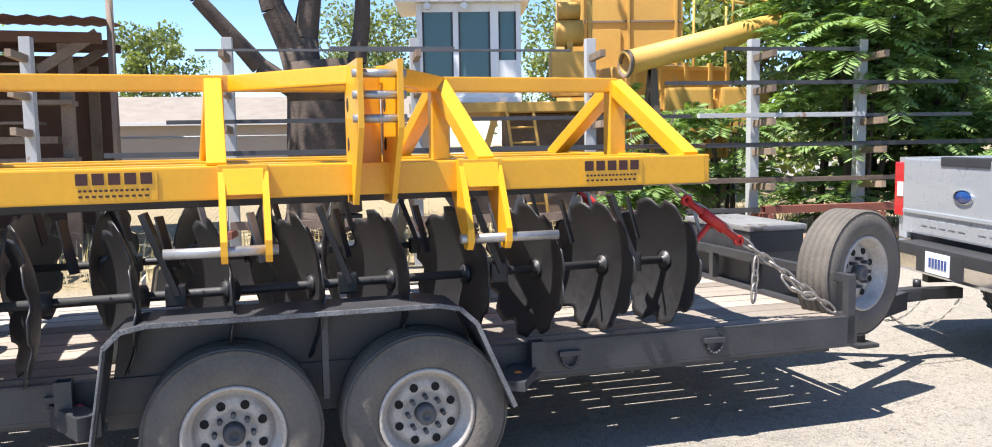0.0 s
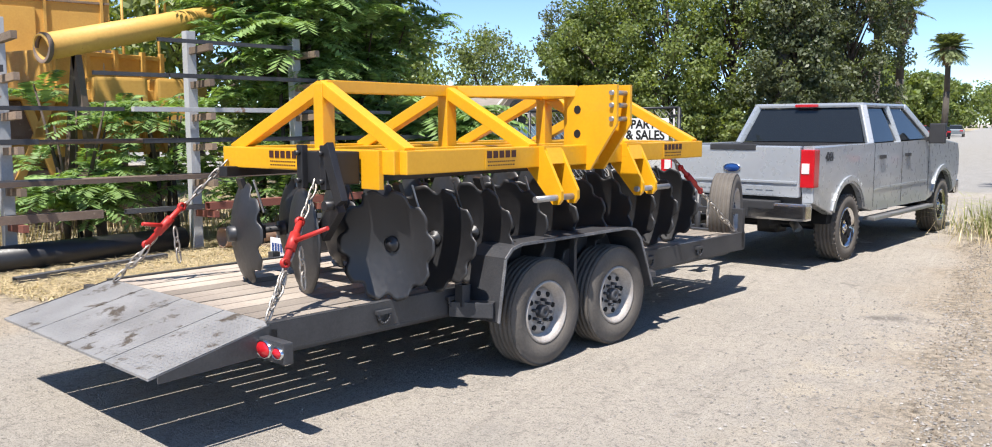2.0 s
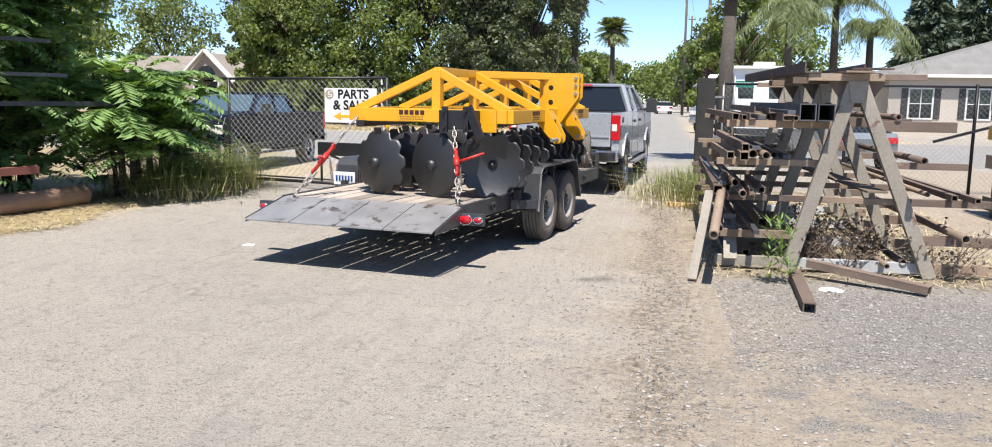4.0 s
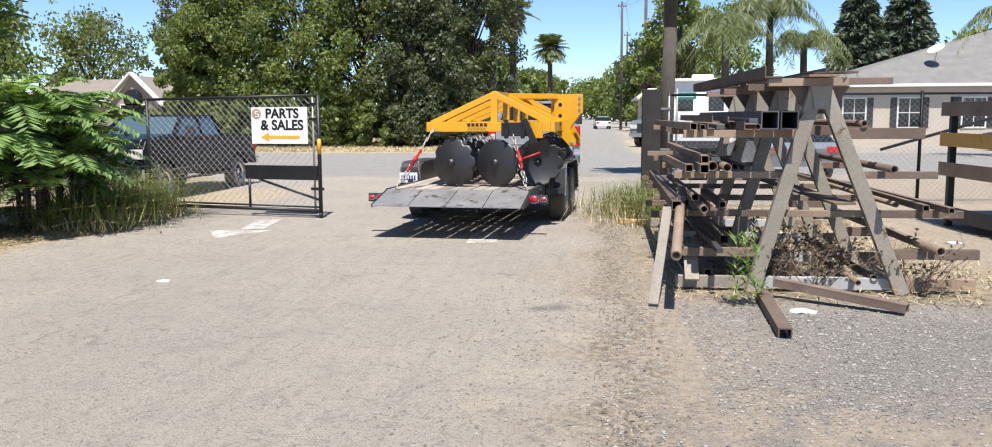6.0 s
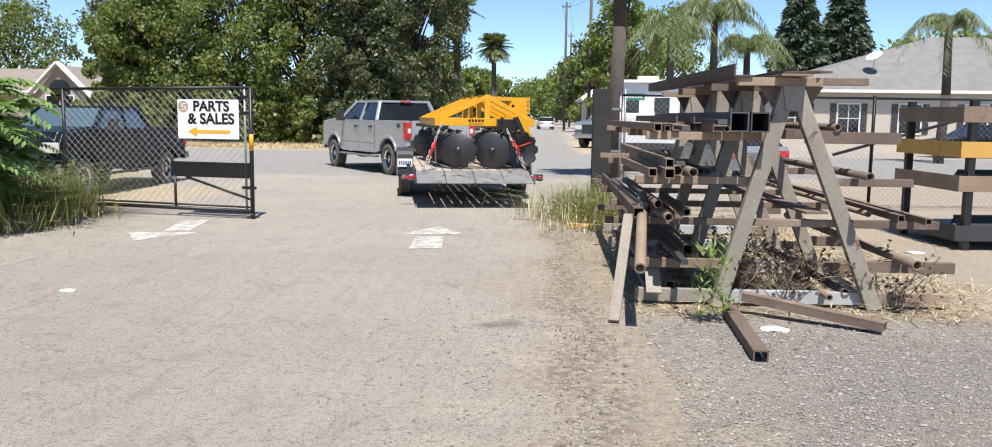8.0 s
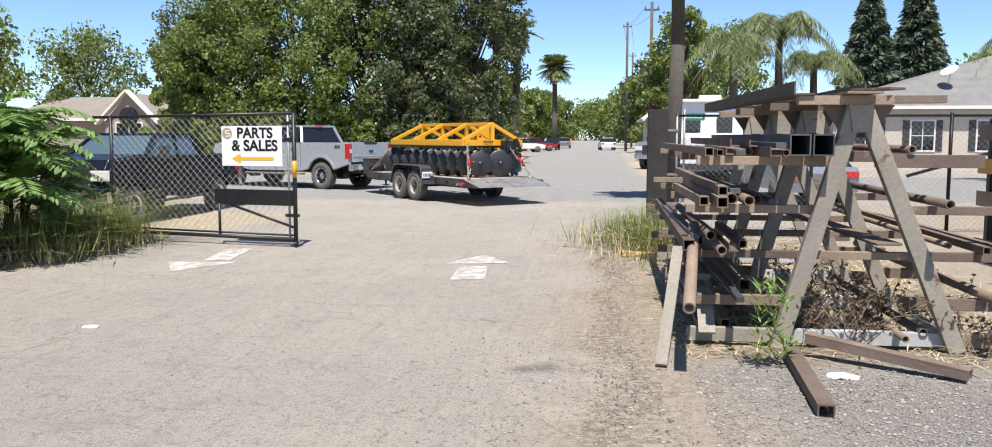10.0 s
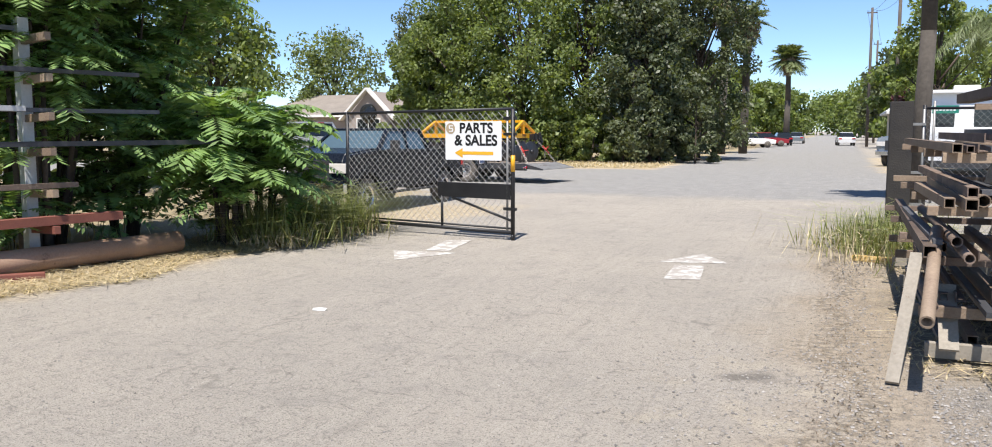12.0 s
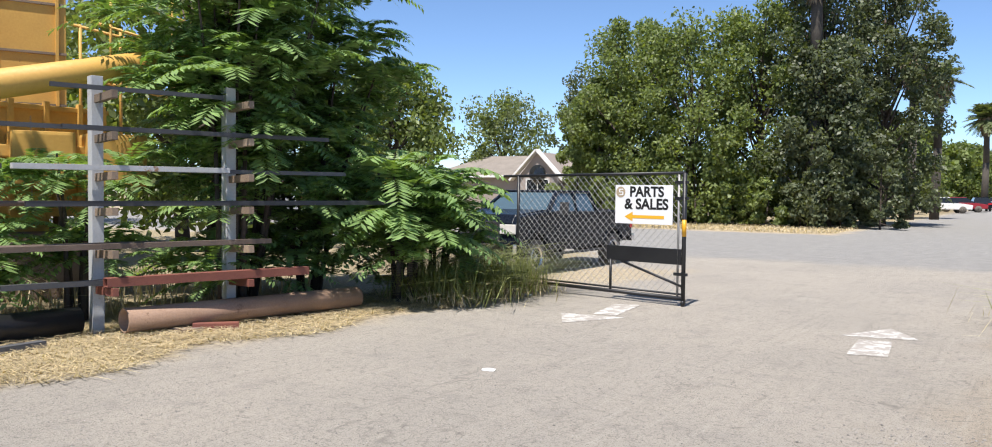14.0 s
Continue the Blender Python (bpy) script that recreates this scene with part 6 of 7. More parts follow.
h1, rf = panel_house("house", "beige stucco house with a grey hip roof", pose(12.0, 50, 0, 0, 0, -2), 24, 11, 3.2, 3.3, STUCCO, SHINGLE, hip=10.5)
for x in (1.6, 4.4, 7.6, 11):
    window(h1, x, 0.95, 1.1, 1.5)
bm = B()
lathe(bm, [(0, 0.02), (0.10, 0.30), (0.16, 0.45)], 20, Matrix.Translation((6.0, 1.2, 5.0)) @ Matrix.Rotation(radians(60), 4, "Y") @ Matrix.Rotation(radians(200), 4, "Z"))
tube(bm, (6, 1.5, 4.4), (6, 1.2, 5.0), 0.03, seg=8)
part("satellite_dish", bm, TRIM, rf, "pale satellite dish")
h2, rf = panel_house("house", "taupe house with a tan roof and a white-trimmed gable", pose(-37.5, 53, 0), 14, 8, 2.7, 1.5, SIDING, SHINGLE_TAN, hip=2)
bm = B()
vs = [[bm.verts.new((x, y, z)) for x, z in ((7.6, 2.4), (10.9, 2.4), (9.25, 4.2))] for y in (-1.2, 3)]
bm.faces.new(vs[0]); bm.faces.new(vs[1][::-1])
for i in range(3):
    bm.faces.new((vs[0][i], vs[1][i], vs[1][(i + 1) % 3], vs[0][(i + 1) % 3]))
part("gable", bm, SIDING, h2)
bm = B()
for s in (-1, 1):
    beam(bm, (9.25 + s * 2.0, -1.3, 2.35), (9.25, -1.3, 4.35), 0.5, 0.12)
part("gable_trim", bm, TRIM, h2)
bm = B()
lathe(bm, [(0, 0.62), (-0.05, 0.62), (-0.05, 0.001)], 24, Matrix.Translation((9.25, -1.2, 2.75)) @ Matrix.Rotation(radians(90), 4, "Z"))
part("arch_window", bm, TINT, h2)
window(h2, 9.25, 0.7, 1.6, 1.7, -1.2, False)
bm = B()
box(bm, 7.7, 10.8, -1.2, 0.0, 0, 2.4)
part("porch_wall", bm, SIDING, h2)
h3, rf = panel_house("house", "low beige building with a pale roof", pose(-44, -6, 0, 0, 0, 80), 22, 9, 2.6, 1.4, SIDING, SHINGLE_TAN, hip=1)
h4, rf = panel_house("house", "low white-roofed building behind the palms", pose(3.2, 66, 0), 12, 9, 2.9, 0.8, STUCCO, TRIM, hip=0.6)


def camper():
    t = thing("camper_trailer", "white camper trailer parked by the street", "camper", pose(3.0, 37.0, 0, 0, 0, -4))
    bm = B()
    slab(bm, [(0.0, 0.6), (7.0, 0.6), (7.3, 1.4), (6.9, 3.0), (0.2, 3.0), (-0.1, 1.6)], 0, 2.4, 0.06)
    part("body", bm, WHITEPAINT, t)
    bm = B()
    box(bm, -0.02, 2.42, -0.1, 7.0, 2.98, 3.10, 0.03)
    part("roof", bm, TRIM, t)
    for x, z in ((0.5, 1.7), (1.7, 1.7)):
        bm = B()
        box(bm, x - 0.3, x + 0.3, -0.06, 0.0, z, z + 0.7, 0.02)
        part("window", bm, TINT, t)
    for y in (0.8, 2.6, 5.2):
        bm = B()
        box(bm, -0.02, 0.0, y, y + 0.9, 1.7, 2.3, 0.008)
        part("window", bm, TINT, t)
    for z0, z1, m in ((1.05, 1.30, GREYPAINT), (1.36, 1.46, PLASTIC), (2.45, 2.62, GREYPAINT)):
        bm = B()
        box(bm, -0.012, 0.0, 0.3, 6.8, z0, z1, 0.003)
        part("stripe", bm, m, t)
    bm = B()
    box(bm, 0.8, 1.7, 2.4, 3.3, 3.10, 3.36, 0.06)
    part("roof_vent", bm, TRIM, t)
    bm = B()
    for y in (2.9, 3.7):
        for x in (0.05, 2.35):
            lathe(bm, [(-0.1, 0.2), (-0.1, 0.34), (0.1, 0.34), (0.1, 0.2)], 20, Matrix.Translation((x, y, 0.34)))
    part("tyre", bm, RUBBER, t)
    bm = B()
    box(bm, 0.2, 2.2, 0.0, 7, 0.35, 0.6)
    part("chassis", bm, PLASTIC, t)


camper()


def car(label, paint, at, k=1.0):
    t = thing("car", label, "car", at, group="parked cars")
    bm = B()
    slab(bm, [(-2.2, 0.35), (2.2, 0.35), (2.25, 0.75), (1.2, 0.92), (-2.1, 0.95), (-2.25, 0.8)], -0.88, 0.88, 0.06)
    part("body", bm, paint, t)
    bm = B()
    bot, top = [(-0.82, -1.95, 0.93), (0.82, -1.95, 0.93), (0.82, 1.15, 0.93), (-0.82, 1.15, 0.93)], [(-0.62, -1.35, 1.42), (0.62, -1.35, 1.42), (0.62, 0.35, 1.42), (-0.62, 0.35, 1.42)]
    a, b = [bm.verts.new(p) for p in bot], [bm.verts.new(p) for p in top]
    for i in range(4):
        bm.faces.new((a[i], a[(i + 1) % 4], b[(i + 1) % 4], b[i]))
    part("glasshouse", bm, TINT, t)
    bm = B()
    box(bm, -0.64, 0.64, -1.38, 0.38, 1.40, 1.46, 0.03)
    part("roof", bm, paint, t)
    for s in (-1, 1):
        for y in (-1.35, 1.4):
            bm = B()
            lathe(bm, [(-0.1, 0.05), (-0.1, 0.32), (0.1, 0.32), (0.1, 0.05)], 18, Matrix.Translation((s * 0.8, y, 0.32)))
            part("wheel", bm, RUBBER, t)
        bm = B()
        box(bm, s * 0.5, s * 0.85, -2.26, -2.2, 0.7, 0.85, 0.01)
        part("tail_light", bm, REDLENS, t)


car("white car parked in the far street", WHITEPAINT, pose(0.35, 108, 0, 0, 0, 5))
car("white car parked off the far street", WHITEPAINT, pose(-8.3, 92, 0, 0, 0, -70))
car("red car parked off the far street", REDPAINT, pose(-7.4, 99, 0, 0, 0, -80))
car("dark car parked off the far street", NAVY, pose(-6.3, 107, 0, 0, 0, 10))
car("dark car parked off the far street", GREYPAINT, pose(-5.4, 122, 0, 0, 0, 0))
car("pale car parked under the far trees", WHITEPAINT, pose(-13.8, 53.5, 0, 0, 0, 85))
car("pale car parked behind the steel rack", GREYPAINT, pose(4.95, 25.5, 0, 0, 0, 6))
car("dark car parked at the beige house", NAVY, pose(19.5, 42, 0, 0, 0, 95))
p1, w1 = pickup("parked_pickup", "old dark blue pickup parked behind the gate", NAVY, 0.86, False, SKYGLASS)
p1.matrix_world = pose(-9.35, 20.8, 0, 0, 0, 179)
p2, w2 = pickup("parked_pickup", "grey pickup parked beside the far street", GREYPAINT, 0.95, False)
p2.matrix_world = pose(4.8, 50.5, 0, 0, 0, 150)


# ---- gate and fences ----
def link_mesh(bm, p, q, z0, z1, pitch=0.068, r=0.0022):
    """Diamond wire netting between two posts."""
    p, q = Vector(p), Vector(q)
    ln, h = (q - p).length, z1 - z0
    d = (q - p).normalized()
    nrm = Vector((-d.y, d.x, 0))
    n = int((ln + h) / pitch)
    for s in (0, 1):
        for i in range(1, n):
            c = i * pitch
            a0, b0 = max(0.0, c - h), min(ln, c)
            z_a, z_b = c - a0, c - b0
            if s:
                a0, b0 = ln - a0, ln - b0
            e = nrm * (0.003 if s else -0.003)
            P, Q = p + d * a0 + Vector((0, 0, z0 + z_a)) + e, p + d * b0 + Vector((0, 0, z0 + z_b)) + e
            t = (Q - P).normalized()
            w = t.cross(nrm)
            vs = [[bm.verts.new(o + w * r * math.cos(g) + nrm * r * math.sin(g)) for g in (0, 2.1, 4.2)] for o in (P, Q)]
            for k in range(3):
                bm.faces.new((vs[0][k], vs[0][(k + 1) % 3], vs[1][(k + 1) % 3], vs[1][k]))


GA, GB = Vector((-7.75, 15.2, 0)), Vector((-4.47, 14.54, 0))


def gate():
    t = thing("gate", "black steel chain-link gate standing open", "gate")
    d = (GB - GA).normalized()
    L = (GB - GA).length

    def rail(name, a, za, b, zb, r, m=BLACK, lab=""):
        bm = B()
        tube(bm, GA + d * a + Vector((0, 0, za)), GA + d * b + Vector((0, 0, zb)), r, seg=10)
        return part(name, bm, m, t, lab)

    rail("top_rail", -0.35, 1.96, L, 2.0, 0.024)
    rail("bottom_rail", 0, 0.14, L, 0.12, 0.030)
    rail("bottom_rail", 0, 0.20, L, 0.18, 0.016)
    rail("gate_post", L, 0.02, L, 2.0, 0.032)
    rail("gate_post", L - 0.10, 0.12, L - 0.10, 1.98, 0.018, WIREGREY)
    rail("gate_post", 0.0, 0.1, 0.0, 1.97, 0.028)
    rail("mid_post", L * 0.60, 0.13, L * 0.60, 0.64, 0.022)
    rail("brace", L * 0.66, 0.62, L - 0.02, 0.30, 0.020)
    rail("post_band", L, 1.05, L, 1.30, 0.0335, YELLOW, "yellow painted band")
    bm = B()
    beam(bm, GA + d * (L * 0.58) + Vector((0, 0, 0.74)), GA + d * (L - 0.04) + Vector((0, 0, 0.74)), 0.035, 0.235)
    part("mid_beam", bm, BLACK, t)
    bm = B()
    for z in (0.48, 1.62, 1.86):
        bm = B()
        beam(bm, GA + d * (L - 0.16) + Vector((0, 0, z)), GA + d * (L + 0.06) + Vector((0, 0, z)), 0.05, 0.045)
        part("latch", bm, BLACK, t)
    bm = B()
    lathe(bm, [(-0.02, 0.01), (-0.02, 0.05), (0.02, 0.05), (0.02, 0.01)], 14, Matrix.Translation(GB + Vector((0, 0, 0.05))))
    part("caster", bm, BLACK, t)
    bm = B()
    link_mesh(bm, GA, GB, 0.2, 1.96, 0.118, 0.0030)
    tagged(part("netting", bm, NETTING, t), "dull grey diamond wire netting", kind="stuff")
    # sign wired to the netting, on the yard side
    c = GA + d * (L - 0.70) + Vector((-d.y * -0.05, -d.x * 0.05, 0))
    s = thing("sign", "white sign with black words and an amber arrow", "sign", Matrix.Translation((c.x, c.y, 1.515)) @ Matrix.Rotation(math.atan2(d.y, d.x) + radians(2), 4, "Z") @ Matrix.Rotation(radians(90), 4, "X"))
    bm = B()
    box(bm, -0.515, 0.515, -0.30, 0.30, -0.006, 0.0, 0.002)
    part("board", bm, WHITE, s)
    letters("PARTS", 0.215, pose(0.055, 0.19, 0.002), INK, s, 0.007)
    letters("& SALES", 0.225, pose(0.05, 0.0, 0.002), INK, s, 0.007)
    bm = B()
    vs = [bm.verts.new((x, y, 0.003)) for x, y in ((-0.34, -0.19), (-0.19, -0.115), (-0.19, -0.165), (0.37, -0.165), (0.37, -0.215), (-0.19, -0.215), (-0.19, -0.265))]
    bm.faces.new(vs)
    part("arrow", bm, ARROW, s)
    bm = B()
    vs = [bm.verts.new((-0.415 + 0.085 * math.cos(a), 0.19 + 0.085 * math.sin(a), 0.003)) for a in (2 * math.pi * i / 24 for i in range(24))]
    bm.faces.new(vs)
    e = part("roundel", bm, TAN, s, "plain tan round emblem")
    bm = B()
    for y0, y1, x0, x1 in ((0.225, 0.24, -0.44, -0.37), (0.183, 0.198, -0.44, -0.37), (0.14, 0.155, -0.44, -0.37), (0.19, 0.235, -0.445, -0.425), (0.145, 0.19, -0.385, -0.365)):
        box(bm, x0, x1, y0, y1, 0.004, 0.006)
    part("roundel_bars", bm, WHITE, e)


gate()


def fence(name, label, pts, h, mat_post, every=2.6, wire=WIREGREY, pitch=0.10):
    t = thing(name, label, "fence")
    for p, q in zip(pts, pts[1:]):
        p, q = Vector((*p, 0)), Vector((*q, 0))
        n = max(1, round((q - p).length / every))
        for i in range(n + 1):
            c = p.lerp(q, i / n)
            bm = B()
            tube(bm, c, c + Vector((0, 0, h + 0.05)), 0.03, seg=10)
            part("post", bm, mat_post, t)
        bm = B()
        tube(bm, p + Vector((0, 0, h)), q + Vector((0, 0, h)), 0.022, seg=8)
        part("top_rail", bm, mat_post, t)
        bm = B()
        link_mesh(bm, p, q, 0.05, h, pitch, 0.0022)
        tagged(part("netting", bm, wire, t), "grey diamond wire netting", kind="stuff")
    return t


f1 = fence("fence", "black-railed chain-link fence along the yard", [(1.35, 17.4), (5.9, 17.6), (14.5, 18.0)], 2.02, BLACK, 2.8)
bm = B()
beam(bm, (5.2, 17.55, 1.0), (8.6, 17.7, 2.0), 0.05, 0.05)
part("brace", bm, BLACK, f1)
fence("fence", "chain-link fence behind the pipe rack", [(-18, -3.0), (-17, 4.5)], 1.78, GREYPOST, 2.5)

pt = thing("gate_post", "black creosoted timber gate post", "post")
bm = B()
box(bm, 0.84, 1.17, 17.05, 17.38, 0, 2.12, 0.015)
part("timber", bm, WOODTIE, pt)
bm = B()
for z in (0.5, 1.0, 1.75):
    box(bm, 1.16, 1.36, 17.18, 17.24, z, z + 0.04)
tube(bm, (1.33, 17.21, 0.2), (1.33, 17.21, 2.0), 0.02, seg=8)
part("hinge", bm, WIREGREY, pt)


def pole(x, y, h, r, label, arms=False):
    t = thing("utility_pole", label, "pole", pose(x, y, 0), group="poles")
    bm = B()
    tube(bm, (0, 0, 0), (0, 0, h), r, r * 0.75, 12)
    part("shaft", bm, POLEWOOD, t)
    if arms:
        bm = B()
        beam(bm, (-0.5, 0, h - 0.5), (0.5, 0, h - 0.5), 0.09, 0.11)
        for s in (-0.42, 0.42):
            tube(bm, (s, 0, h - 0.45), (s, 0, h - 0.25), 0.03, seg=8)
        part("crossarm", bm, POLEWOOD, t)


palm(1.75, 24, 7.75, 21, fan=True, n=44, ln=1.6, trunk=0.175, label="palm with a straight dark trunk and dead fronds below its crown", skirt=True)
pole(3.1, 62, 10.5, 0.13, "dark brown utility pole", True)
pole(2.4, 100, 14, 0.16, "brown utility pole with crossarms", True)
pole(3.9, 130, 13.5, 0.16, "pale weathered utility pole with crossarms", True)
w = thing("power_lines", "thin sagging power lines between the poles", "cable")
for dx in (-0.42, 0.42):
    bm = B()
    a, b = Vector((3.1 + dx, 62, 10.2)), Vector((2.4 + dx, 100, 13.7))
    c = Vector((3.9 + dx, 130, 13.2))
    for s, e in ((a, b), (b, c)):
        pts = [s.lerp(e, i / 10) - Vector((0, 0, 1.6 * (i / 10) * (1 - i / 10))) for i in range(11)]
        for p, q in zip(pts, pts[1:]):
            tube(bm, p, q, 0.015, seg=4, caps=False)
    part("wire", bm, WIRE, w)
ss = thing("street_sign", "green street name sign on a pole", "sign", pose(2.1, 24.6, 0))
bm = B()
tube(bm, (0, 0, 0), (0, 0, 2.35), 0.03, seg=10)
part("pole", bm, WIREGREY, ss)
bm = B()
box(bm, -0.05, 0.50, -0.01, 0.01, 2.06, 2.24, 0.004)
bd = part("blade", bm, GREENSIGN, ss)
bm = B()
for i in range(6):
    box(bm, 0.02 + i * 0.072, 0.07 + i * 0.072, -0.014, -0.010, 2.12, 2.19)
part("sign_bars", bm, WHITE, bd)


# ---- right side: A-frame rack of steel, second rack, loose steel ----
def a_rack():
    t = thing("steel_rack", "weathered steel A-frame rack loaded with rusty bars", "rack")
    X = 2.04
    for k, y in enumerate((8.97, 10.55, 12.15, 13.6)):
        for foot, dy in ((-0.55, 0.0), (0.80, 0.012)):
            bm = B()
            beam(bm, (X + foot, y + dy, 0.0), (X + 0.03 * (1 if foot > 0 else -1), y + dy, 1.90), 0.125, 0.09, 0.006, up=(0, 1, 0))
            part("leg", bm, RACKGREY, t)
        # wedge-shaped plates behind and before the head
        for dy in (-0.056, 0.072):
            bm = B()
            out = [(X - 0.26, 1.91), (X + 0.28, 1.91), (X + 0.12, 1.66), (X - 0.09, 1.66)] if dy > 0 else [(X - 0.09, 1.91), (X + 0.09, 1.91), (X + 0.055, 1.70), (X - 0.055, 1.70)]
            vs = [[bm.verts.new((x, y + dy + e, z)) for x, z in out] for e in (-0.006, 0.006)]
            bm.faces.new(vs[0])
            bm.faces.new(vs[1][::-1])
            for i in range(4):
                bm.faces.new((vs[0][i], vs[1][i], vs[1][(i + 1) % 4], vs[0][(i + 1) % 4]))
            part("gusset", bm, RUST if dy > 0 else RACKGREY, t)
        bm = B()
        beam(bm, (X - 0.46, y, 1.945), (X + 0.24, y, 1.945), 0.10, 0.07, 0.005)
        part("top_arm", bm, RUST_PALE, t)
        bm = B()
        beam(bm, (X + 0.24, y, 1.95), (X + 0.62 - 0.2 * (k > 0), y, 1.95), 0.08, 0.06, 0.005)
        part("top_arm", bm, RUST, t)
        # arms bolted behind the legs
        arms = [(0.085, -1.25, -0.55, RACKGREY, 0.11), (0.085, -0.5, 0.82, GREYPOST, 0.11), (0.085, 0.82, 1.46, RUST_PALE, 0.11), (0.37, -1.30, -0.48, RUST_PALE, 0.08), (0.37, 0.70, 1.48, RUST, 0.095),
                (0.74, -1.36, -0.30, RUST, 0.06), (0.74, -0.30, 0.45, RUST_PALE, 0.06), (0.74, 0.45, 1.32, RUST, 0.07), (1.10, -1.28, -0.28, RUST_PALE, 0.065), (1.10, 0.32, 1.08, RUST, 0.065),
                (1.48, -1.20, -0.16, RUST_PALE, 0.07), (1.48, 0.16, 0.95, RUST, 0.10)]
        for z, a, b, m, h in arms:
            if k and b > 1.0:
                b -= 0.25
            bm = B()
            beam(bm, (X + a, y + 0.085, z), (X + b, y + 0.085, z), 0.07, h, 0.005)
            part("arm", bm, m, t)
    return X


a_rack()
rr = random.Random(11)
KINDS = [("square", RUST), ("pipe", RUST_PALE), ("angle", RUST), ("bar", GREYSTEEL), ("square", RUST_PALE), ("pipe", RUST)]
LAB = {"square": "rusty hollow square tube on the steel rack", "pipe": "rusty steel pipe on the steel rack", "angle": "rusty angle iron on the steel rack", "bar": "dark flat steel bar on the steel rack"}
for z, x0, x1, n, big in ((0.11, 0.85, 1.2, 2, 0.09), (0.11, 2.3, 2.7, 2, 0.07), (0.42, 0.74, 1.32, 5, 0.078), (0.42, 2.9, 3.15, 1, 0.085), (0.78, 0.72, 1.28, 5, 0.08), (0.86, 0.78, 1.0, 2, 0.075), (0.785, 2.75, 3.2, 3, 0.07), (1.14, 0.82, 1.50, 6, 0.08), (1.22, 0.95, 1.2, 2, 0.075), (1.14, 2.5, 2.75, 1, 0.06), (1.52, 0.86, 1.50, 7, 0.066), (1.585, 1.1, 1.46, 3, 0.066), (1.54, 2.3, 2.6, 1, 0.07)):
    for i in range(n):
        kind, m = KINDS[rr.randrange(len(KINDS))]
        w_ = big * rr.uniform(0.75, 1.15)
        x = x0 + (x1 - x0) * (i + 0.5) / n
        y0, y1 = 9.0 + rr.uniform(-0.42, 0.30), 11.7 + rr.uniform(-1.1, 1.9)
        zz = z + w_ / 2
        sk = rr.uniform(-0.06, 0.06)
        bm = B()
        if kind == "square":
            hollow(bm, (x, y0, zz), (x + sk, y1, zz), w_, w_, 0.007)
        elif kind == "pipe":
            hollow(bm, (x, y0, zz), (x + sk, y1, zz), w_, w_, 0.007, 12)
        elif kind == "angle":
            beam(bm, (x, y0, z + 0.008), (x + sk, y1, z + 0.008), w_, 0.010, 0)
            beam(bm, (x - w_ / 2, y0, zz), (x - w_ / 2 + sk, y1, zz), 0.010, w_, 0)
        else:
            beam(bm, (x, y0, z + 0.02), (x + sk, y1, z + 0.02), w_, 0.04, 0.002)
        tagged(part("steel_bar", bm, m), LAB[kind], "steel bar", group="bars on the steel rack")
for x in (1.575, 1.745):
    bm = B()
    hollow(bm, (x, 8.78, 1.605), (x + 0.02, 13.9, 1.605), 0.155, 0.165, 0.011)
    tagged(part("steel_bar", bm, GREYSTEEL), "large near-black hollow shade square tube on the steel rack", "steel bar", group="bars on the steel rack")
for xa, ya, xb, yb, z, w_, m in ((1.62, 8.9, 1.50, 13.9, 1.99, 0.15, RUST), (2.02, 8.75, 1.86, 13.2, 1.995, 0.26, RUST_PALE), (2.25, 9.3, 2.30, 13.8, 1.99, 0.16, RUST)):
    bm = B()
    beam(bm, (xa, ya, z), (xb, yb, z + 0.01), w_, 0.018, 0.003)
    if m is RUST:
        beam(bm, (xa - w_ / 2, ya, z + 0.05), (xb - w_ / 2, yb, z + 0.06), 0.014, 0.10, 0.003)
    tagged(part("steel_plate", bm, m), "long rusty steel plate on top of the steel rack", "steel plate", group="plates on the steel rack")
bm = B()
beam(bm, (2.30, 8.92, 2.03), (2.10, 9.25, 2.035), 0.16, 0.02, 0.003)
tagged(part("steel_plate", bm, RUST), "short rusty offcut lying on top of the steel rack", "steel plate", group="plates on the steel rack")
bm = B()
beam(bm, (0.54, 8.25, 0.02), (0.70, 8.93, 0.80), 0.085, 0.03, 0.003)
lone("plank", "weathered grey plank leaning on the steel rack", "plank", bm, RACKGREY)
bm = B()
beam(bm, (0.93, 8.86, 0.13), (0.94, 9.35, 0.52), 0.13, 0.02, 0.003)
lone("plank", "wide pale board leaning inside the steel rack", "plank", bm, RACKGREY)
bm = B()
hollow(bm, (0.70, 7.95, 0.50), (0.86, 9.35, 0.93), 0.09, 0.09, 0.012, 12)
lone("steel_pipe", "pale rusty pipe resting on the steel rack", "pipe", bm, RUST_PALE)
bm = B()
beam(bm, (2.30, 8.95, 0.84), (1.80, 12.3, 0.95), 0.20, 0.02, 0.003)
lone("steel_plate", "pale rusted plate lying across the steel rack", "steel plate", bm, RUST_PALE)
for p, q in (((1.52, 8.62, 0.06), (1.44, 7.2, 0.05)), ((1.66, 8.72, 0.15), (2.60, 8.1, 0.06))):
    bm = B()
    a, b = Vector(p), Vector(q)
    o = (b - a).cross(Vector((0, 0, 1))).normalized() * 0.046
    up = Vector((0, 0, 0.032))
    beam(bm, a + up, b + up, 0.104, 0.010, 0)
    beam(bm, a + o, b + o, 0.010, 0.072, 0)
    beam(bm, a - o, b - o, 0.010, 0.072, 0)
    lone("steel_channel", "rusty steel channel lying on the gravel", "steel channel", bm, RUST)


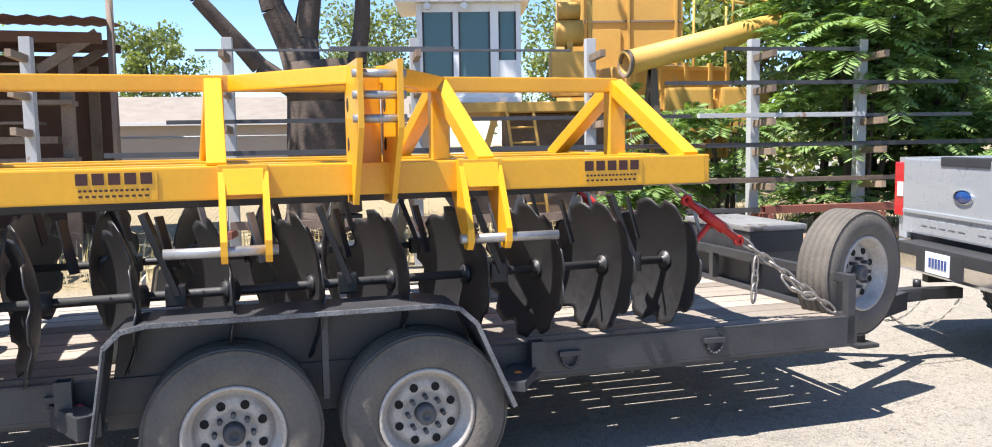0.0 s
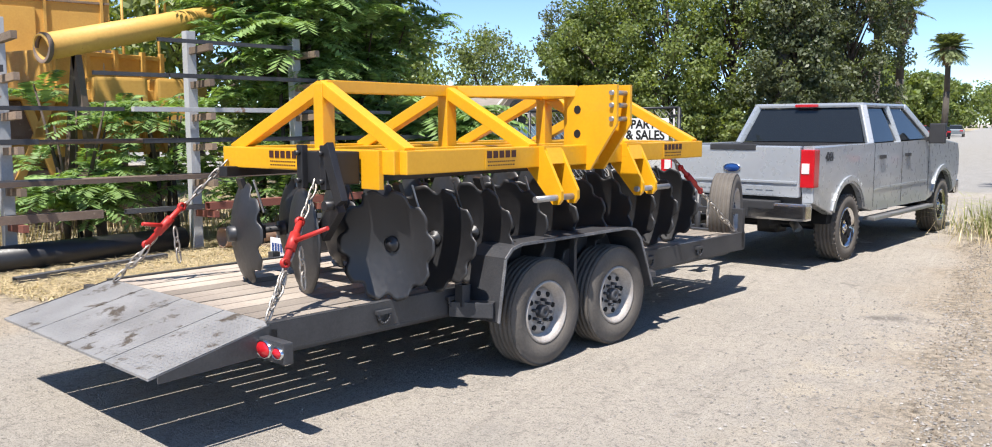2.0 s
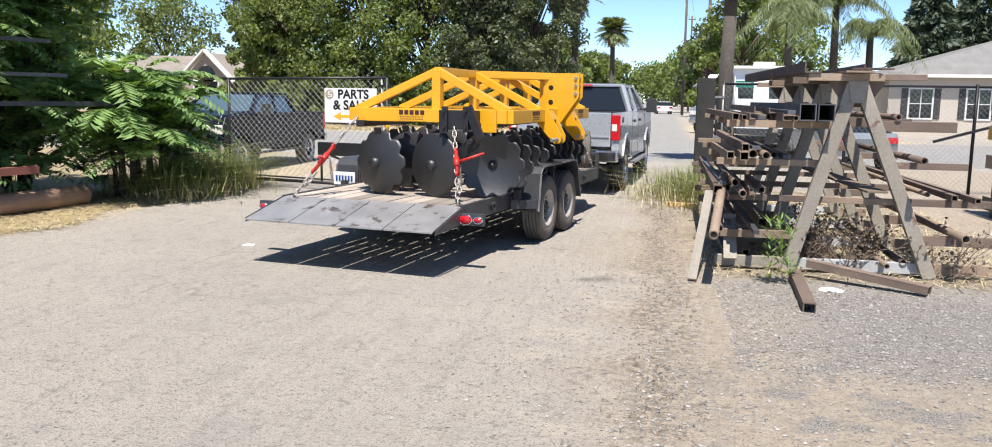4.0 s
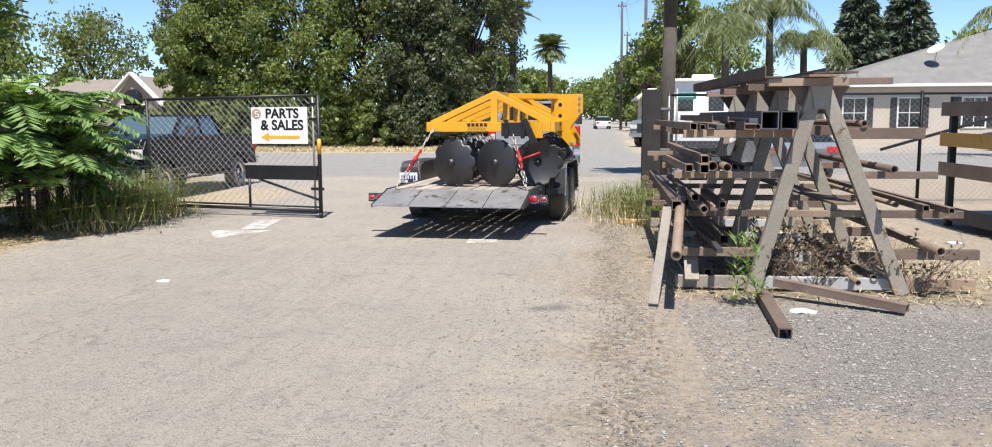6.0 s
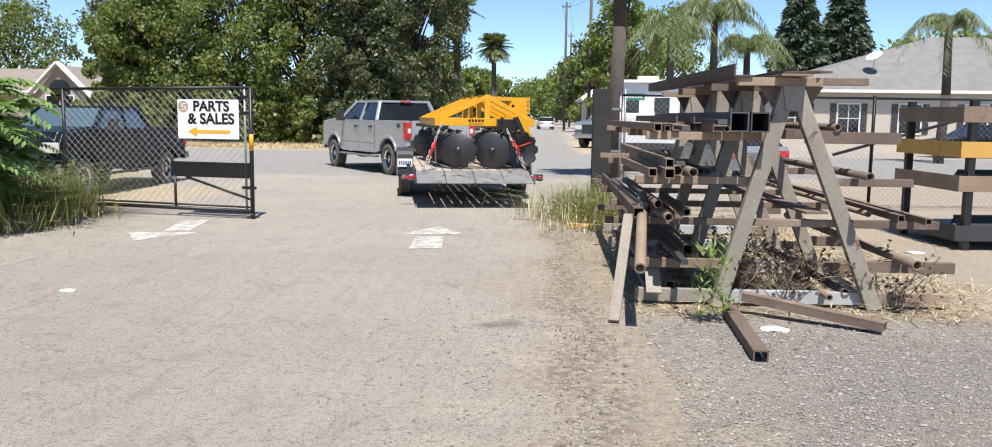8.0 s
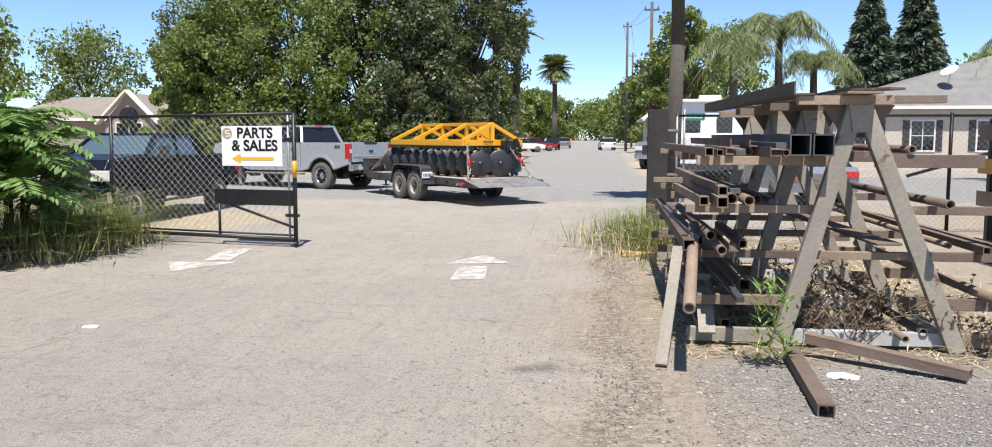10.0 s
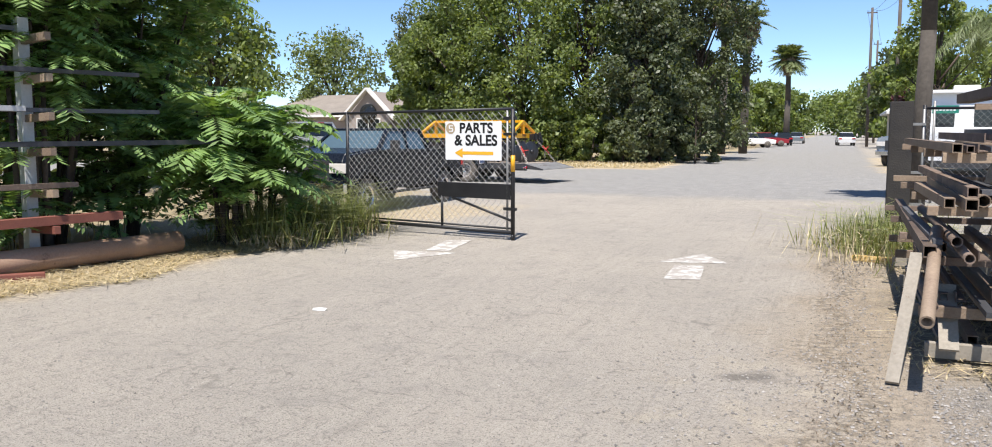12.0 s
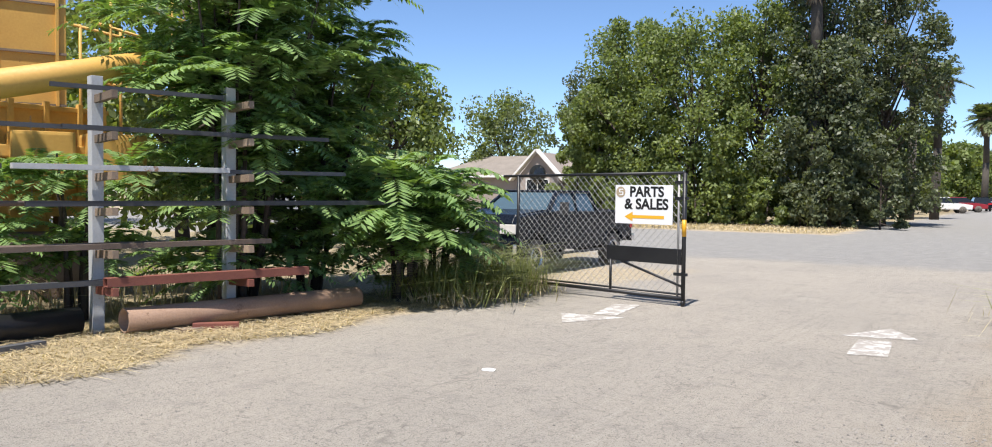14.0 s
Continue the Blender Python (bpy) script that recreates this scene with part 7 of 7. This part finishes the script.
def dead_brush(x, y, seed, n=26, label="dead brown weeds tangled in the steel rack"):
    """Bare forked stalks with dry seed heads."""
    g = random.Random(seed)
    t = thing("dead_weed", label, "weed", pose(x, y, 0), group="dead weeds")
    bm = B()
    heads = []
    for i in range(n):
        a, l = g.uniform(0, 6.283), g.uniform(0.25, 0.75)
        p = Vector((g.uniform(-0.12, 0.12), g.uniform(-0.12, 0.12), 0))
        d = Vector((math.cos(a) * 0.55, math.sin(a) * 0.55, g.uniform(0.35, 1.0))).normalized()
        q = p + d * l * 0.6
        e = q + (d + Vector((g.uniform(-0.5, 0.5), g.uniform(-0.5, 0.5), -0.35))) * l * 0.4
        tube(bm, p, q, 0.005, 0.004, 4, caps=False)
        tube(bm, q, e, 0.004, 0.002, 4, caps=False)
        for k in range(4):
            c = q.lerp(e, k / 3)
            tip = c + Vector((g.uniform(-0.1, 0.1), g.uniform(-0.1, 0.1), g.uniform(-0.02, 0.1)))
            tube(bm, c, tip, 0.003, 0.002, 3, caps=False)
            heads.append(tip)
    part("stem", bm, BARNWOOD, t)
    h = np.array([tuple(v) for v in heads for _ in range(3)])
    rng = np.random.default_rng(seed)
    u = unit(rng.normal(size=h.shape)) * 0.022
    v = unit(np.cross(u, rng.normal(size=h.shape))) * 0.012
    tagged(quads("seed", h, u, v, LITTER, t), "dry brown seed heads", kind="stuff")


for i, (x, y, n) in enumerate(((1.75, 9.3, 30), (2.05, 9.1, 22), (2.95, 9.0, 22), (1.9, 10.0, 26), (2.5, 9.9, 24), (1.6, 10.8, 24), (2.2, 11.3, 24))):
    dead_brush(x, y, 60 + i, n)
bm = B()
beam(bm, (0.35, 14.2, 0.04), (0.85, 14.05, 0.04), 0.10, 0.07, 0.005)
lone("lumber", "short yellow board lying in dry weeds", "board", bm, LUMBER)
for x, y, s in ((1.78, 8.16, 0.085), (-4.34, 8.99, 0.06), (2.6, 6.3, 0.05), (3.1, 6.6, 0.05), (4.6, 12.4, 0.09), (-7.1, 14.4, 0.08)):
    bm = B()
    bmesh.ops.create_icosphere(bm, subdivisions=2, radius=s)
    for v in bm.verts:
        v.co = Vector((v.co.x * 1.3, v.co.y, max(0.0, v.co.z * (0.25 if s < 0.1 else 0.5)))) * rr.uniform(0.8, 1.2) + Vector((x, y, 0.002))
    lone("litter", "crumpled white scrap lying on the ground", "litter", bm, PAPER, "litter")
wd = thing("weed", "tall green narrow-leaved weed by the steel rack", "weed", pose(1.25, 8.35, 0))
g = np.random.default_rng(21)
C, U, V = [], [], []
for i in range(150):
    a, z = g.uniform(0, 6.283), g.uniform(0.05, 0.62)
    st = (i % 3) * 0.09
    d0 = np.array([math.cos(a), math.sin(a), 0.6])
    C.append(np.array([st, 0.05 * (i % 2), z]) + d0 * 0.06), U.append(d0 * 0.06), V.append(np.array([-math.sin(a), math.cos(a), 0]) * 0.010)
quads("leaves", np.array(C), np.array(U), np.array(V), LEAF_AIL, wd)


def shelf_rack():
    t = thing("shelf_rack", "black steel shelf rack with rusty yellow edge plates", "rack", pose(5.35, 12.75, 0, 0, 0, 4))
    for x in (0, 2.6):
        for y in (0, 1.6):
            bm = B()
            box(bm, x - 0.045, x + 0.045, y - 0.045, y + 0.045, 0, 1.9, 0.004)
            part("post", bm, BLACK, t)
    for k, (z, m) in enumerate(((0.22, GREYSTEEL), (0.85, RUST_PALE), (1.28, YELLOW_OLD), (1.72, RUST_PALE))):
        bm = B()
        box(bm, -0.15, 2.75, -0.06, -0.045, z - 0.10, z + 0.10, 0.003)
        box(bm, -0.16, -0.15, -0.06, 1.66, z - 0.10, z + 0.10, 0.003)
        part("edge_plate", bm, m, t)
        bm = B()
        box(bm, -0.1, 2.7, 0, 1.6, z - 0.03, z, 0)
        part("shelf", bm, BLACK, t)
    for i in range(8):
        bm = B()
        z = (0.22, 0.85, 1.28)[i % 3]
        beam(bm, (-0.1 + 0.1 * i, 0.15 + 0.17 * i, z + 0.06), (2.4, 0.15 + 0.17 * i, z + 0.06), 0.09, 0.09)
        part("stored_bar", bm, RUST if i % 2 else GREYSTEEL, t)


shelf_rack()


# ---- painted arrows on the paving ----
def marking(label, pts):
    bm = B()
    bm.faces.new([bm.verts.new((x, y, 0.004)) for x, y in pts])
    ob = part("road_marking", bm, ROADPAINT)
    tagged(ob, label, "road marking", kind="structure")


marking("worn white arrow head painted on the paving", [(-1.98, 13.15), (-1.10, 13.3), (-1.54, 14.1)])
marking("worn white arrow shaft painted on the paving", [(-1.66, 11.9), (-1.26, 11.95), (-1.36, 13.0), (-1.72, 12.95)])
marking("worn white arrow head painted on the paving", [(-5.18, 12.05), (-4.70, 12.95), (-5.62, 12.85)])
marking("worn white arrow shaft painted on the paving", [(-5.22, 13.05), (-4.88, 13.05), (-5.05, 14.3), (-5.42, 14.2)])


# ---- what moves: the pickup, the trailer and its load ----
TONGUE, HITCH = 4.323, 1.522
# seconds, trailer x, y, heading, pickup heading (degrees to the left of +y)
TRACK = [
    (0.0, -4.46, 0.77, -7.9, -21.0), (0.5, -4.29, 2.08, -10.3, -19.2), (1.0, -4.05, 3.38, -12.1, -13.8), (1.5, -3.75, 4.68, -12.7, -12.7),
    (2.0, -3.44, 5.95, -12.7, -11.4), (2.5, -3.10, 7.13, -12.5, -8.6), (3.0, -2.78, 8.37, -11.6, -6.3), (3.5, -2.52, 9.65, -10.7, -5.1),
    (4.0, -2.29, 10.97, -9.9, -4.4), (6.5, -1.66, 16.44, -2.2, 10.0), (7.0, -1.66, 17.60, 1.2, 18.0), (9.5, -3.06, 23.6, 30.5, 57.0),
    (10.0, -4.10, 25.40, 40.0, 64.5), (10.5, -5.60, 27.10, 51.0, 71.0), (11.0, -7.22, 28.25, 61.5, 77.0), (11.5, -9.40, 29.25, 73.0, 82.5),
    (12.5, -13.65, 29.90, 83.0, 87.0), (13.2, -17.20, 30.05, 86.5, 89.0), (14.0, -22.50, 30.20, 89.0, 90.0),
]


def state(t):
    """The track at t, by cubic pieces through its rows."""
    a = np.array(TRACK)
    i = min(max(int(np.searchsorted(a[:, 0], t, side="right")) - 1, 0), len(a) - 2)

    def slope(j):
        lo, hi = max(j - 1, 0), min(j + 1, len(a) - 1)
        if lo == j or hi == j:
            return (a[hi, 1:] - a[lo, 1:]) / (a[hi, 0] - a[lo, 0])
        h0, h1 = a[j, 0] - a[lo, 0], a[hi, 0] - a[j, 0]
        d0, d1 = (a[j, 1:] - a[lo, 1:]) / h0, (a[hi, 1:] - a[j, 1:]) / h1
        return (d0 * h1 + d1 * h0) / (h0 + h1)

    h = a[i + 1, 0] - a[i, 0]
    u = (t - a[i, 0]) / h
    return (2 * u**3 - 3 * u**2 + 1) * a[i, 1:] + (u**3 - 2 * u**2 + u) * h * slope(i) + (3 * u**2 - 2 * u**3) * a[i + 1, 1:] + (u**3 - u**2) * h * slope(i + 1)


def towed(t):
    x, y, a, b = state(t)
    m = pose(x, y, 0, 0, 0, a)
    ball = m @ Vector((0, TONGUE, 0))
    return m, pose(ball.x, ball.y, 0, 0, 0, b) @ Matrix.Translation((0, HITCH, 0))


def motions():
    times = [i / 10 for i in range(141)]
    rows = [(t, *towed(t)) for t in times]
    for ob in (TRAILER, HARROW, *CHAINS):
        walk(ob, [(t, m) for t, m, _ in rows])
    walk(TRUCK, [(t, n) for t, _, n in rows])
    fine = [i / 15 for i in range(211)]
    for ws, pick, r in ((TRAILER_WHEELS, 0, 0.39), (TRUCK_WHEELS, 1, 0.42)):
        ms = [towed(t)[pick] for t in fine]
        roll, gone = [0.0], 0.0
        for a, b in zip(ms, ms[1:]):
            gone += (b.translation - a.translation).length
            roll.append(-math.degrees(gone / r))
        for w in ws:
            at = w.location.copy()
            walk(w, [(t, pose(*at, d)) for t, d in zip(fine, roll)])


motions()
